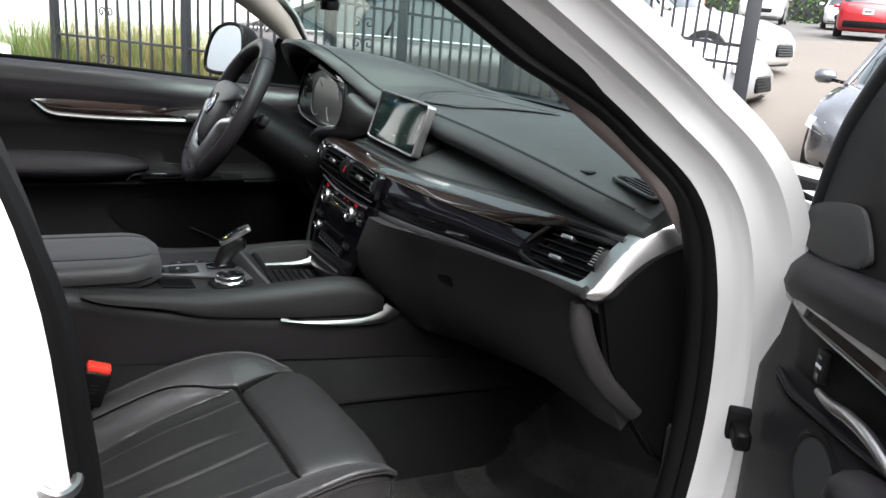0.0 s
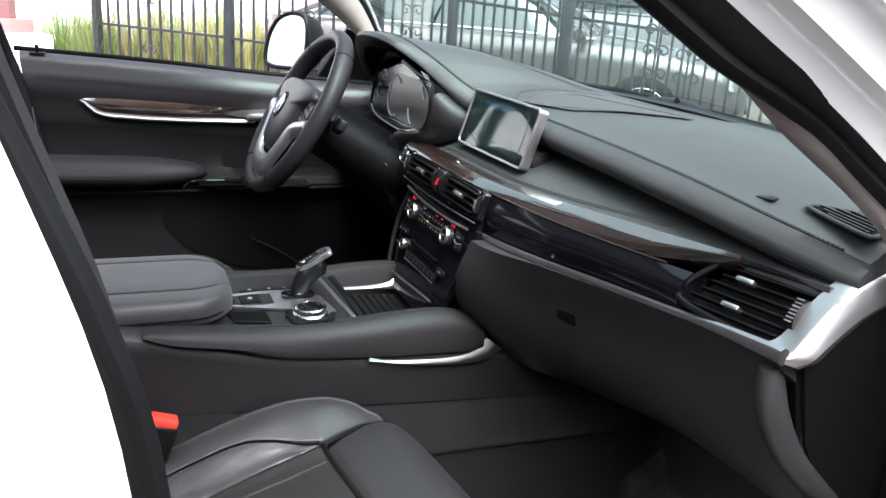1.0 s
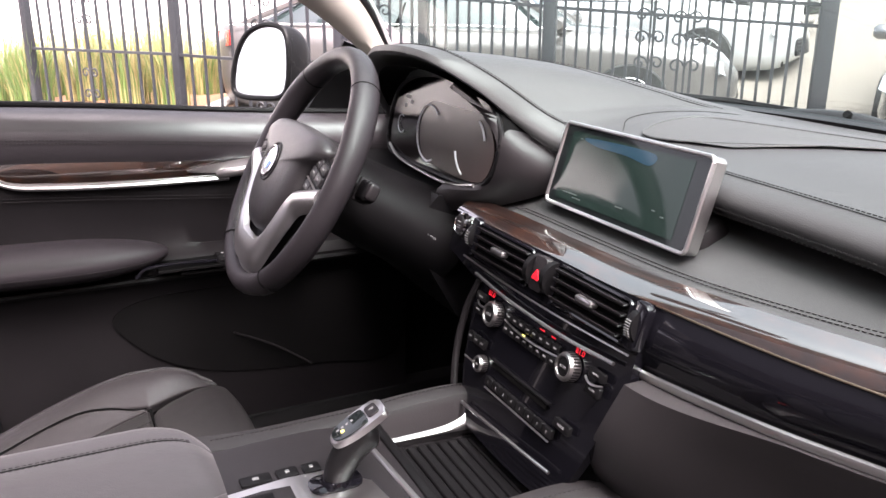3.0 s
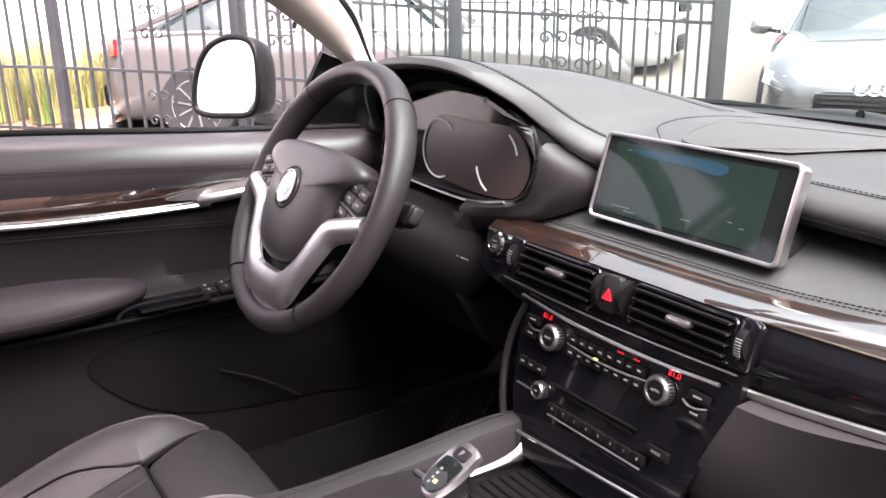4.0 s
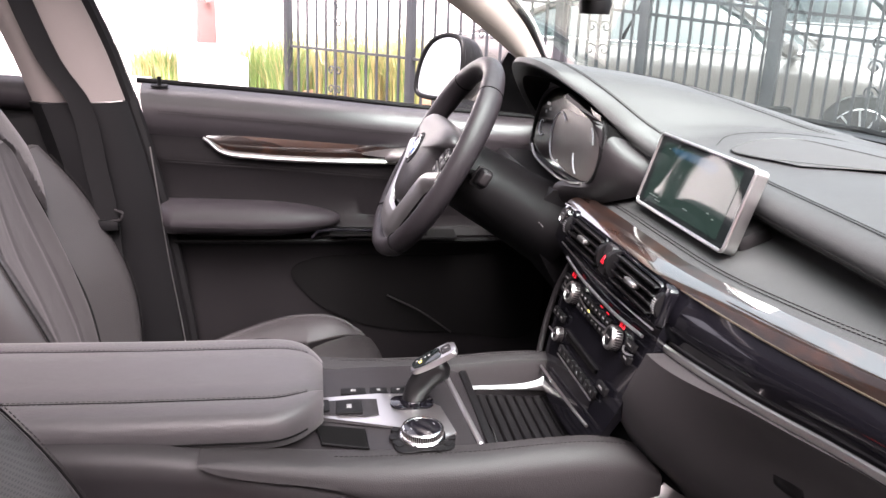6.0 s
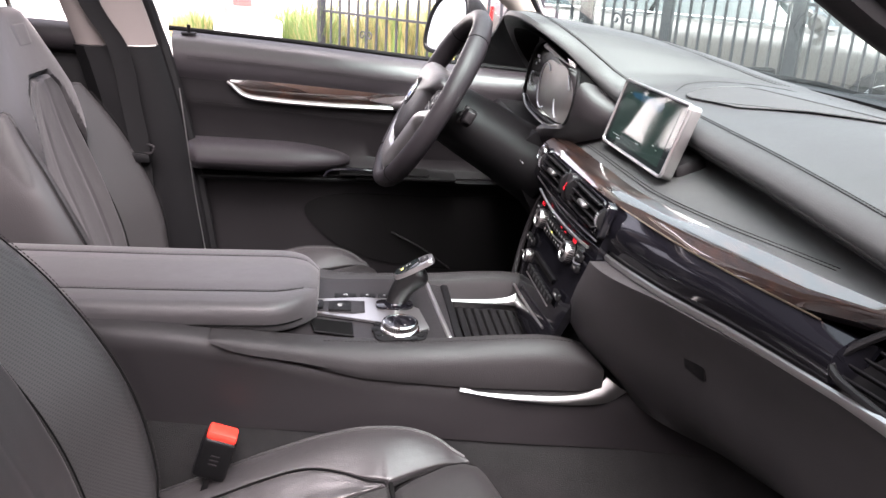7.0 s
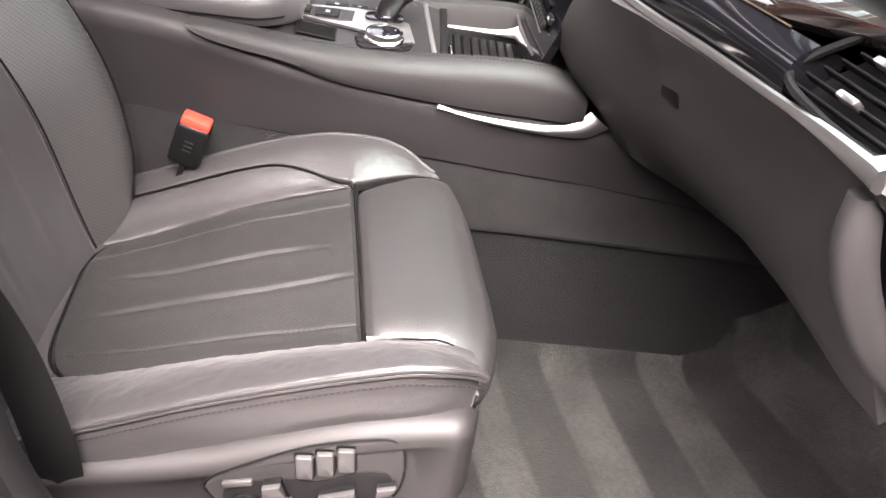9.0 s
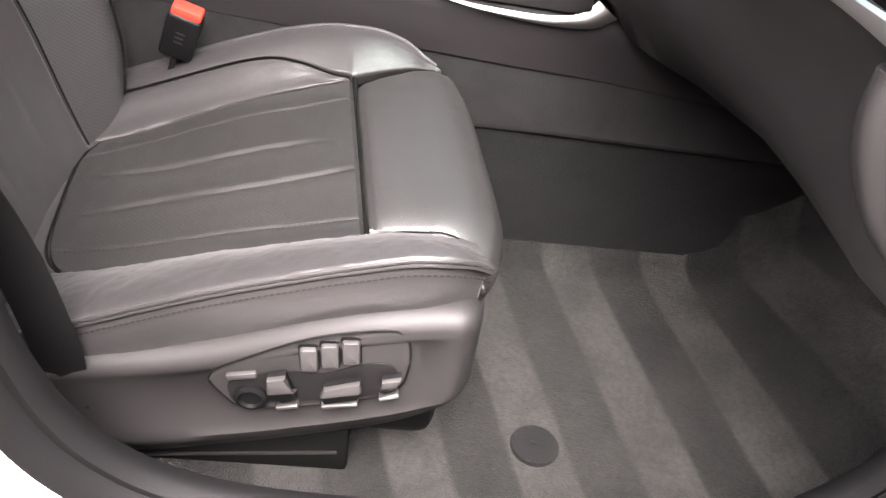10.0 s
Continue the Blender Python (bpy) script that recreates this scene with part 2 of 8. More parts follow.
def glass_material(name, tint=(0.9, 0.95, 0.93), rough=0.0):
    m = bpy.data.materials.new(name)
    m.use_nodes = True
    nt = m.node_tree
    nt.nodes.remove(nt.nodes["Principled BSDF"])
    out = nt.nodes["Material Output"]
    tr = nt.nodes.new("ShaderNodeBsdfTransparent")
    tr.inputs["Color"].default_value = (*tint, 1)
    gl = nt.nodes.new("ShaderNodeBsdfGlossy")
    gl.inputs["Roughness"].default_value = rough
    lw = nt.nodes.new("ShaderNodeLayerWeight")
    lw.inputs["Blend"].default_value = 0.5
    pw = nt.nodes.new("ShaderNodeMath")
    pw.operation = "POWER"
    pw.inputs[1].default_value = 4.5
    nt.links.new(lw.outputs["Facing"], pw.inputs[0])
    fr = nt.nodes.new("ShaderNodeMath")
    fr.operation = "MULTIPLY_ADD"
    fr.inputs[1].default_value = 0.6
    fr.inputs[2].default_value = 0.02
    nt.links.new(pw.outputs[0], fr.inputs[0])
    mx = nt.nodes.new("ShaderNodeMixShader")
    nt.links.new(fr.outputs[0], mx.inputs[0])
    nt.links.new(tr.outputs[0], mx.inputs[1])
    nt.links.new(gl.outputs[0], mx.inputs[2])
    nt.links.new(mx.outputs[0], out.inputs["Surface"])
    return m


def glow_material(name, color, strength):
    m = material(name, color, 0.4)
    b = m.node_tree.nodes["Principled BSDF"]
    b.inputs["Emission Color"].default_value = (*color, 1)
    b.inputs["Emission Strength"].default_value = strength
    return m


def wood_material():
    m = bpy.data.materials.new("walnut burl under lacquer")
    m.use_nodes = True
    nt = m.node_tree
    link = nt.links.new
    b = nt.nodes["Principled BSDF"]
    tc = nt.nodes.new("ShaderNodeTexCoord")
    mp = nt.nodes.new("ShaderNodeMapping")
    mp.inputs["Scale"].default_value = (9, 30, 38)
    link(tc.outputs["Object"], mp.inputs["Vector"])
    n1 = nt.nodes.new("ShaderNodeTexNoise")
    n1.inputs["Scale"].default_value = 1.0
    n1.inputs["Detail"].default_value = 8
    n1.inputs["Distortion"].default_value = 2.2
    link(mp.outputs[0], n1.inputs["Vector"])
    n2 = nt.nodes.new("ShaderNodeTexNoise")
    n2.inputs["Scale"].default_value = 260
    n2.inputs["Detail"].default_value = 4
    link(tc.outputs["Object"], n2.inputs["Vector"])
    ad = nt.nodes.new("ShaderNodeMath")
    ad.operation = "MULTIPLY_ADD"
    ad.inputs[1].default_value = 0.22
    link(n2.outputs["Fac"], ad.inputs[0])
    link(n1.outputs["Fac"], ad.inputs[2])
    rp = nt.nodes.new("ShaderNodeValToRGB")
    e = rp.color_ramp.elements
    e[0].position, e[0].color = 0.38, (0.003, 0.0016, 0.001, 1)
    e[1].position, e[1].color = 0.85, (0.022, 0.0085, 0.004, 1)
    mid = e.new(0.6)
    mid.color = (0.006, 0.0027, 0.0016, 1)
    link(ad.outputs[0], rp.inputs["Fac"])
    link(rp.outputs["Color"], b.inputs["Base Color"])
    b.inputs["Roughness"].default_value = 0.35
    b.inputs["Coat Weight"].default_value = 1.0
    b.inputs["Coat Roughness"].default_value = 0.02
    b.inputs["Coat IOR"].default_value = 2.7
    return m


def carpet_material():
    """Dark velour with vacuum tracks, which only lean the pile one way or the other."""
    m = material("dark grey velour carpet", (0.0168, 0.0168, 0.0164), 0.95, grain=1.0, grain_size=0.0024, blotch=0.5, blotch_size=0.007, spec=0.1, sheen=0.03, bump=0.004)
    nt = m.node_tree
    link = nt.links.new
    b = nt.nodes["Principled BSDF"]
    tc = [n for n in nt.nodes if n.type == "TEX_COORD"][0]
    mp = nt.nodes.new("ShaderNodeMapping")
    mp.inputs["Rotation"].default_value = (0, 0, radians(-12))
    link(tc.outputs["Object"], mp.inputs["Vector"])
    wob = nt.nodes.new("ShaderNodeTexNoise")
    wob.inputs["Scale"].default_value = 6
    link(tc.outputs["Object"], wob.inputs["Vector"])
    sep = nt.nodes.new("ShaderNodeSeparateXYZ")
    link(mp.outputs[0], sep.inputs[0])
    ph = nt.nodes.new("ShaderNodeMath")
    ph.operation = "MULTIPLY_ADD"
    ph.inputs[1].default_value = 0.012
    link(wob.outputs["Fac"], ph.inputs[0])
    link(sep.outputs["Y"], ph.inputs[2])
    fr = nt.nodes.new("ShaderNodeMath")
    fr.operation = "MULTIPLY"
    fr.inputs[1].default_value = math.tau / 0.155
    link(ph.outputs[0], fr.inputs[0])
    sn = nt.nodes.new("ShaderNodeMath")
    sn.operation = "SINE"
    link(fr.outputs[0], sn.inputs[0])
    st = nt.nodes.new("ShaderNodeMapRange")
    st.interpolation_type = "SMOOTHSTEP"
    st.inputs["From Min"].default_value = -0.15
    st.inputs["From Max"].default_value = 0.22
    link(sn.outputs[0], st.inputs["Value"])
    old = b.inputs["Base Color"].links[0].from_socket
    mul = nt.nodes.new("ShaderNodeMix")
    mul.data_type = "RGBA"
    mul.blend_type = "MULTIPLY"
    mul.inputs[0].default_value = 1.0
    rgb = nt.nodes.new("ShaderNodeMix")
    rgb.data_type = "RGBA"
    rgb.inputs[6].default_value = (0.52, 0.52, 0.52, 1)
    rgb.inputs[7].default_value = (1.75, 1.73, 1.68, 1)
    worn = nt.nodes.new("ShaderNodeTexNoise")
    worn.inputs["Scale"].default_value = 9
    worn.inputs["Detail"].default_value = 5
    link(tc.outputs["Object"], worn.inputs["Vector"])
    wr = nt.nodes.new("ShaderNodeMapRange")
    wr.inputs["From Min"].default_value = 0.32
    wr.inputs["From Max"].default_value = 0.62
    link(worn.outputs["Fac"], wr.inputs["Value"])
    soft = nt.nodes.new("ShaderNodeMix")
    soft.inputs[2].default_value = 0.3
    link(wr.outputs[0], soft.inputs[0])
    link(st.outputs[0], soft.inputs[3])
    link(soft.outputs[0], rgb.inputs[0])
    link(old, mul.inputs[6])
    link(rgb.outputs[2], mul.inputs[7])
    link(mul.outputs[2], b.inputs["Base Color"])
    return m


LEATHER = leather_material("black nappa leather", (0.0105, 0.0092, 0.0104), 0.45, spec=0.29)
SEAT_LEATHER = leather_material("soft black seat leather", (0.0160, 0.0148, 0.0152), 0.40, spec=0.62)
SEAT_LEATHER.node_tree.nodes["Principled BSDF"].inputs["Sheen Weight"].default_value = 0.07
SEAT_LEATHER.node_tree.nodes["Principled BSDF"].inputs["Sheen Roughness"].default_value = 0.4
LEATHER_PERF = leather_material("perforated black leather", (0.0122, 0.0120, 0.0116), 0.50, "xy", spec=0.40)
LEATHER_PERF_BACK = leather_material("perforated black leather facing", (0.0185, 0.0176, 0.0176), 0.46, "yz", spec=0.52, pitch=0.0032)
LEATHER_ROLL = leather_material("finely perforated black leather", (0.0165, 0.0160, 0.0158), 0.44, "xy", spec=0.5, pitch=0.0030)
# door leather: belt roll paler for sky sheen, panel below darker for weak light
BELT_LEATHER = leather_material("smooth black belt line leather, paled for sky sheen", (0.016, 0.0145, 0.0158), 0.36, spec=0.55)
DOOR_SKIN_DIM = leather_material("matt black door leather, darkened for weak light", (0.0040, 0.0036, 0.0039), 0.5, spec=0.21)
DASH_SKIN = leather_material("black dashboard leather", (0.0245, 0.0260, 0.0258), 0.5, pores=0.0009, spec=0.36)
PLASTIC = material("soft black plastic", (0.0056, 0.0052, 0.0055), 0.54, spec=0.16, grain=0.35, grain_size=0.0008, blotch=0.08)
LOWER_DASH = material("soft grained lower dashboard", (0.0185, 0.0173, 0.0177), 0.5, spec=0.36, grain=0.4, grain_size=0.0009, blotch=0.08)
PLASTIC_DARK = material("black moulded plastic", (0.0027, 0.0027, 0.0029), 0.46, spec=0.15, grain=0.3, grain_size=0.0007)
PLASTIC_GREY = material("dark grey trim plastic", (0.0078, 0.0070, 0.0075), 0.46, spec=0.3, grain=0.3, grain_size=0.0008)
SHIELD = material("grained dark grey shield plastic", (0.0125, 0.0116, 0.0118), 0.53, spec=0.32, grain=0.35, grain_size=0.0008, blotch=0.06)
SWITCH_GREY = material("satin grey switch plastic", (0.024, 0.0228, 0.0228), 0.42, grain=0.2, grain_size=0.0008)
GLOSS = material("piano black lacquer", (0.003, 0.003, 0.004), 0.10, coat=0.42, blotch=0.05, coat_ior=1.5, spec=0.2)
WOOD = wood_material()
SATIN = material("satin aluminium trim", (0.50, 0.49, 0.485), 0.32, 1.0, grain=0.05, grain_size=0.0006, blotch=0.04)
CHROME = material("bright chrome", (0.75, 0.75, 0.75), 0.08, 1.0, blotch=0.03)
RUBBER = material("black door rubber", (0.0034, 0.0034, 0.0036), 0.6, grain=0.3, grain_size=0.002, spec=0.16)
CARPET = carpet_material()
# darker than the floor carpet, to put the footwell shade into its colour
CARPET_SHADED = material("velour carpet darkened as in shade", (0.0048, 0.0048, 0.0050), 0.95, grain=1.0, grain_size=0.0016, blotch=0.35, blotch_size=0.03, spec=0.1, sheen=0.03, bump=0.003)
CARPET_WORN = material("scuffed velour carpet darkened as in shade", (0.0085, 0.0083, 0.0083), 0.95, grain=0.6, grain_size=0.0012, blotch=0.6, blotch_size=0.03, spec=0.1, sheen=0.04, bump=0.003)
PAINT_WHITE = material("white car paint", (0.58, 0.575, 0.562), 0.3, coat=0.8, blotch=0.02, blotch_size=0.4)
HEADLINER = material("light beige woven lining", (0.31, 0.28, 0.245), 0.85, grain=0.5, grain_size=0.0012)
# beige lining with the passenger pillar's shadow put into its colour
PILLAR_TRIM_SHADED = material("beige pillar trim with shade in its colour", (0.13, 0.108, 0.10), 0.75, grain=0.4, grain_size=0.001)
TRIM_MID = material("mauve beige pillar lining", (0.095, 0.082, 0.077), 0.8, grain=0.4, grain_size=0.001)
WEBBING = material("black seat belt webbing", (0.0026, 0.0026, 0.0028), 0.8, grain=0.6, grain_size=0.0012, spec=0.12)
RED = material("red buckle plastic", (0.62, 0.035, 0.02), 0.4)
THREAD = material("dark grey sewing thread", (0.012, 0.0115, 0.0115), 0.7, spec=0.2)
# black of real seams, and of sheets that stand in for shade
SEAM_AND_SHADE = material("black of seams and shaded hollows", (0.003, 0.003, 0.003), 0.9, spec=0.05)
SCREEN = material("dark display glass", (0.006, 0.008, 0.008), 0.06, coat=0.0, blotch=0.02, spec=0.3)
GLASS = glass_material("clear car glass", (0.80, 0.895, 0.865))
MIRROR = material("mirror glass", (0.92, 0.92, 0.92), 0.01, 1.0, blotch=0.0, rough_var=0.0)
ICON = material("pale printed symbols", (0.14, 0.14, 0.14), 0.5)
SATIN_DARK = material("dark satin metal", (0.30, 0.295, 0.29), 0.34, 1.0, blotch=0.06)
RED_GLOW = glow_material("red lit figures", (0.55, 0.012, 0.02), 0.09)
AMBER_GLOW = glow_material("amber lit mark", (0.8, 0.75, 0.15), 0.2)
BADGE_WHITE = material("white enamel", (0.7, 0.72, 0.75), 0.25, coat=0.5)
BADGE_GREY = material("smoky grey enamel", (0.16, 0.165, 0.17), 0.25, coat=0.5)
BADGE_BLUE = material("blue enamel", (0.03, 0.10, 0.35), 0.25, coat=0.5)
ASPHALT = material("worn asphalt", (0.085, 0.08, 0.075), 0.9, grain=1.0, grain_size=0.012, blotch=0.25, blotch_size=1.1, bump=0.006)
LOT = material("dusty worn asphalt", (0.118, 0.102, 0.086), 0.9, grain=1.0, grain_size=0.012, blotch=0.22, blotch_size=1.6, bump=0.006)
CONCRETE = material("pale concrete", (0.42, 0.40, 0.37), 0.85, grain=0.6, grain_size=0.008, blotch=0.15, blotch_size=0.7, bump=0.004)
STUCCO = material("white stucco", (0.88, 0.87, 0.85), 0.9, grain=0.6, grain_size=0.01, blotch=0.05, blotch_size=0.9, bump=0.004)
IRON = material("black painted iron", (0.016, 0.017, 0.020), 0.5, grain=0.4, grain_size=0.004)
COLUMN_PAINT = material("mauve brown painted steel", (0.17, 0.085, 0.08), 0.55, grain=0.2, grain_size=0.003)
MULCH = material("dry bark mulch", (0.20, 0.11, 0.06), 0.95, grain=1.0, grain_size=0.03, blotch=0.4, blotch_size=0.05, bump=0.02)
GRASS = material("tall green ornamental grass", (0.105, 0.160, 0.038), 0.6, blotch=0.35, blotch_size=0.25)
STRAW = material("dry straw grass", (0.31, 0.25, 0.105), 0.7, blotch=0.3, blotch_size=0.25)
LEAF = material("dark hedge leaves", (0.045, 0.085, 0.02), 0.6, blotch=0.4, blotch_size=0.2)
TYRE = material("black tyre rubber", (0.014, 0.014, 0.014), 0.8, grain=0.4, grain_size=0.004)
ALLOY = material("silver alloy", (0.55, 0.55, 0.56), 0.3, 1.0, blotch=0.05)
CAR_GLASS = material("tinted car window", (0.02, 0.03, 0.03), 0.04, coat=1.0, blotch=0.05)
LAMP_GLASS = material("clear lamp cover", (0.55, 0.56, 0.58), 0.08, 0.4, coat=1.0)
LAMP_RED = material("red tail lamp", (0.45, 0.012, 0.012), 0.15, coat=1.0)

# ---- dashboard ----
dash = thing("dashboard", (0, 0.2, 0.75), "black leather dashboard with walnut and piano black trim bands", "dashboard")

RIDGE = [(-.76, .12, 1.20), (-.66, .07, 1.225), (-.57, .01, 1.285), (-.47, -.025, 1.325), (-.36, -.035, 1.338), (-.27, -.02, 1.332), (-.225, .03, 1.298), (-.19, .10, 1.245), (-.14, .14, 1.218), (0, .15, 1.212), (.15, .145, 1.21), (.32, .145, 1.205), (.5, .15, 1.195), (.65, .165, 1.18), (.755, .195, 1.165)]
SCUTTLE = [(-.76, .30, 1.22), (-.66, .36, 1.235), (-.57, .40, 1.245), (-.47, .44, 1.247), (-.36, .47, 1.245), (-.27, .48, 1.243), (-.225, .485, 1.242), (-.19, .49, 1.241), (-.14, .495, 1.24), (0, .50, 1.237), (.15, .495, 1.24), (.32, .455, 1.247), (.5, .40, 1.247), (.65, .34, 1.232), (.755, .29, 1.2)]
ridge, scuttle = cr(RIDGE, 141), cr(SCUTTLE, 141)


def pad_top(a, b, s):
    """The top of the pad between its ridge and the windscreen."""
    q = a.lerp(b, s)
    rise = 0.020 * max(0.0, min(1.0, (a.x + .26) / .12)) * math.sin(math.pi * min(1, s * 1.15)) ** 0.8 if s < 0.87 else 0.0
    hood = max(0.0, a.z - 1.25)
    return q + Vector((0, 0, rise + hood * 0.2 * math.sin(math.pi * s)))


rows = []
for a, b in zip(ridge, scuttle):
    h = 1 - .55 * max(0.0, min(1.0, (a.z - 1.23) / .06))
    under = [a + Vector((0, .055, -.040 * h)), a + Vector((0, .038, -.035 * h)), a + Vector((0, .016, -.030 * h)), a + Vector((0, .002, -.022 * h)), a + Vector((0, -.004 * h, -.012 * h)), a + Vector((0, -.003 * h, -.003))]
    top = [a + Vector((0, .006 * h, .006 * h))] + [pad_top(a, b, s) + Vector((0, 0, .008 * max(0, 1 - s * 6))) for s in (.06, .1, .16, .24, .34, .46, .58, .7, .82, .92, 1.0)]
    back = [b + Vector((0, .02, -.03)), a.lerp(b, .5) + Vector((0, 0, -.10))]
    rows.append(under + top + back)
part("upper_pad", skin(rows, True, True), DASH_SKIN, dash, "soft black leather upper pad with twin seams")

# stitched seams along the roll
def on_pad(i, s, lift=.0012):
    """A place on the pad at station i of its ridge."""
    return pad_top(ridge[i], scuttle[i], s) + Vector((0, 0, .008 * max(0, 1 - s * 6) + lift))


for s in (.066, .080):
    stitch([on_pad(i, s) for i in range(4, 138)], "seam", dash, THREAD)
part("seam_groove", tube([on_pad(i, .073, -.0006) for i in range(4, 138)], .0013, 5), SEAM_AND_SHADE, dash)


def at_x(x, s, lift):
    """A place on the pad at x, between two stations."""
    i = max(k for k in range(len(ridge) - 1) if ridge[k].x <= x)
    t = (x - ridge[i].x) / (ridge[i + 1].x - ridge[i].x)
    return on_pad(i, s, lift).lerp(on_pad(i + 1, s, lift), t)


island = [at_x(p.x, p.y, .0010) for p in cr([(-.64, .28, 0), (-.55, .36, 0), (-.46, .42, 0), (-.37, .45, 0), (-.29, .50, 0), (-.245, .58, 0), (-.215, .72, 0), (-.195, .88, 0)], 50)]
part("seam_groove", tube([p - Vector((0, 0, .0014)) for p in island], .0011, 5), SEAM_AND_SHADE, dash)
stitch([p + Vector((0, .004, .0008)) for p in island], "seam", dash, THREAD)
loop = [at_x(p.x, p.y, .0010) for p in cr([(-.10, .92, 0), (-.155, .80, 0), (-.172, .55, 0), (-.165, .32, 0), (-.13, .19, 0)], 30)]
part("seam_groove", tube([p - Vector((0, 0, .0012)) for p in loop], .0008, 5), SEAM_AND_SHADE, dash)
for off in (Vector((0, .001, -.0235)), Vector((0, -.0035, -.0165))):
    stitch([q + off for q in ridge[70:-3]], "seam", dash, THREAD)

XS = [-.30, -.15, 0, .15, .3, .42, .55, .65, .74]
WY, WZ = [.10, .10, .10, .103, .125, .15, .170, .182, .19], [1.115, 1.118, 1.119, 1.12, 1.125, 1.131, 1.138, 1.143, 1.147]
LY, LZ = [.028, .024, .024, .028, .052, .082, .118, .14, .15], [1.112, 1.118, 1.119, 1.118, 1.113, 1.110, 1.110, 1.113, 1.115]
# the walnut band takes only the front part of that step
WY = [l + (w - l) * .64 for w, l in zip(WY, LY)]
WZ = [l + (w - l) * .64 + .010 * max(0, min(1, (x - .1) / .4)) for x, w, l in zip(XS, WZ, LZ)]
CY, CZ = [.03, .022, .02, .026, .050, .085, .107, .113, .114], [1.044, 1.044, 1.044, 1.042, 1.046, 1.049, 1.057, 1.068, 1.076]


def at_ridge(x):
    k = min(range(len(ridge)), key=lambda i: abs(ridge[i].x - x) + (9 if ridge[i].x < -.16 and ridge[i].z > 1.24 else 0))
    return ridge[k]


# lower tier of leather that carries the display
rows = []
for i in range(61):
    x = -.30 + 1.035 * i / 60
    r = at_ridge(x)
    top = Vector((x, r.y + .048, r.z - .037))
    w = Vector((x, sm(x, XS, WY), sm(x, XS, WZ)))
    if x < -.12:
        top.y, top.z = .17, 1.165 - (-.12 - x) * .15
    line = [top.lerp(w, t) + Vector((0, 0, .004 * math.sin(math.pi * t))) for t in (0, .2, .4, .6, .8, .93)] + [w + Vector((0, -.001, .001)), w + Vector((0, -.002, -.012)), top + Vector((0, .01, -.06))]
    rows.append(line)
part("lower_tier", skin(rows, True, True), DASH_SKIN, dash, "black leather lower tier with twin stitched seam")
for d in (.014, .018):
    stitch([(x, sm(x, XS, WY) + d * 1.0, sm(x, XS, WZ) + d * .50 + .0022) for x in [-.26 + .74 * i / 50 for i in range(51)]], "seam", dash, THREAD)

# walnut band above the vents: a tight upper edge, then one long fall


def crown(t):
    if t < .10:
        return math.sin(t / .10 * math.pi / 2) ** .7
    return 1 - .06 * (t - .10) / .45 if t < .55 else .94 * (1 - ((t - .55) / .45) ** 1.6)


rows = []
for i in range(81):
    x = -.262 + .882 * i / 80
    w, l = Vector((x, sm(x, XS, WY) - .002, sm(x, XS, WZ) - .001)), Vector((x, sm(x, XS, LY), sm(x, XS, LZ)))
    l = l.lerp(w, .10 * max(0, min(1, (x - .1) / .12)))
    if x > .5:
        l = l.lerp(w, min(.86, (x - .5) / .09 * .55))
    n = Vector((0, -(w.z - l.z), w.y - l.y)).normalized()
    rows.append([w.lerp(l, t) + n * .012 * crown(t) for t in [k / 20 for k in range(21)]] + [l + Vector((0, .012, -.008)), w + Vector((0, .004, -.014))])
part("wood_band", skin(rows, True, True), WOOD, dash, "glossy dark walnut burl trim band")

# thin bright line between walnut and black lacquer
line = [(x, sm(x, XS, LY) + .10 * (sm(x, XS, WY) - sm(x, XS, LY)) - .001, sm(x, XS, LZ) + .10 * (sm(x, XS, WZ) - sm(x, XS, LZ)) - .001) for x in [.17 + .36 * i / 30 for i in range(31)]]
part("bright_line", tube(line, .0011, 6), material("bronze edge line", (0.35, 0.28, 0.2), 0.3, 1.0), dash)

# black lacquer band to the outer vent
rows = []
for i in range(51):
    x = .165 + .405 * i / 50
    l, c = Vector((x, sm(x, XS, LY) + .10 * (sm(x, XS, WY) - sm(x, XS, LY)), sm(x, XS, LZ) + .10 * (sm(x, XS, WZ) - sm(x, XS, LZ)) - .003)), Vector((x, sm(x, XS, CY), sm(x, XS, CZ) + .006))
    n = Vector((0, -(l.z - c.z), l.y - c.y)).normalized()
    rows.append([l.lerp(c, t) + n * .010 * math.sin(math.pi * t) for t in [k / 10 for k in range(11)]] + [c + Vector((0, .03, 0)), l + Vector((0, .03, -.01))])
part("lacquer_band", skin(rows, True, True), GLOSS, dash, "piano black lacquer trim band")

# satin strip below, from the centre stack to the door side
line = [(x, sm(x, XS, CY) - .003, sm(x, XS, CZ) + .001) for x in [.165 + .585 * i / 60 for i in range(61)]]
part("satin_strip", tube(line, [.0040 + .004 * max(0, (i - 44) / 16) for i in range(61)], 8, flat=1.3), SATIN, dash, "satin aluminium strip")

# aluminium bow round the outer end of the dashboard
outer = cr([(.756, .124, 1.066), (.765, .137, 1.076), (.766, .161, 1.097), (.767, .193, 1.121), (.767, .232, 1.138), (.766, .268, 1.150)], 30)
crease = cr([(.745, .108, 1.070), (.752, .120, 1.081), (.753, .150, 1.115), (.754, .178, 1.143), (.755, .216, 1.162), (.756, .266, 1.178)], 30)
inner = cr([(.715, .112, 1.078), (.724, .128, 1.090), (.726, .155, 1.122), (.728, .182, 1.147), (.730, .206, 1.167), (.732, .270, 1.188)], 30)
rows = []
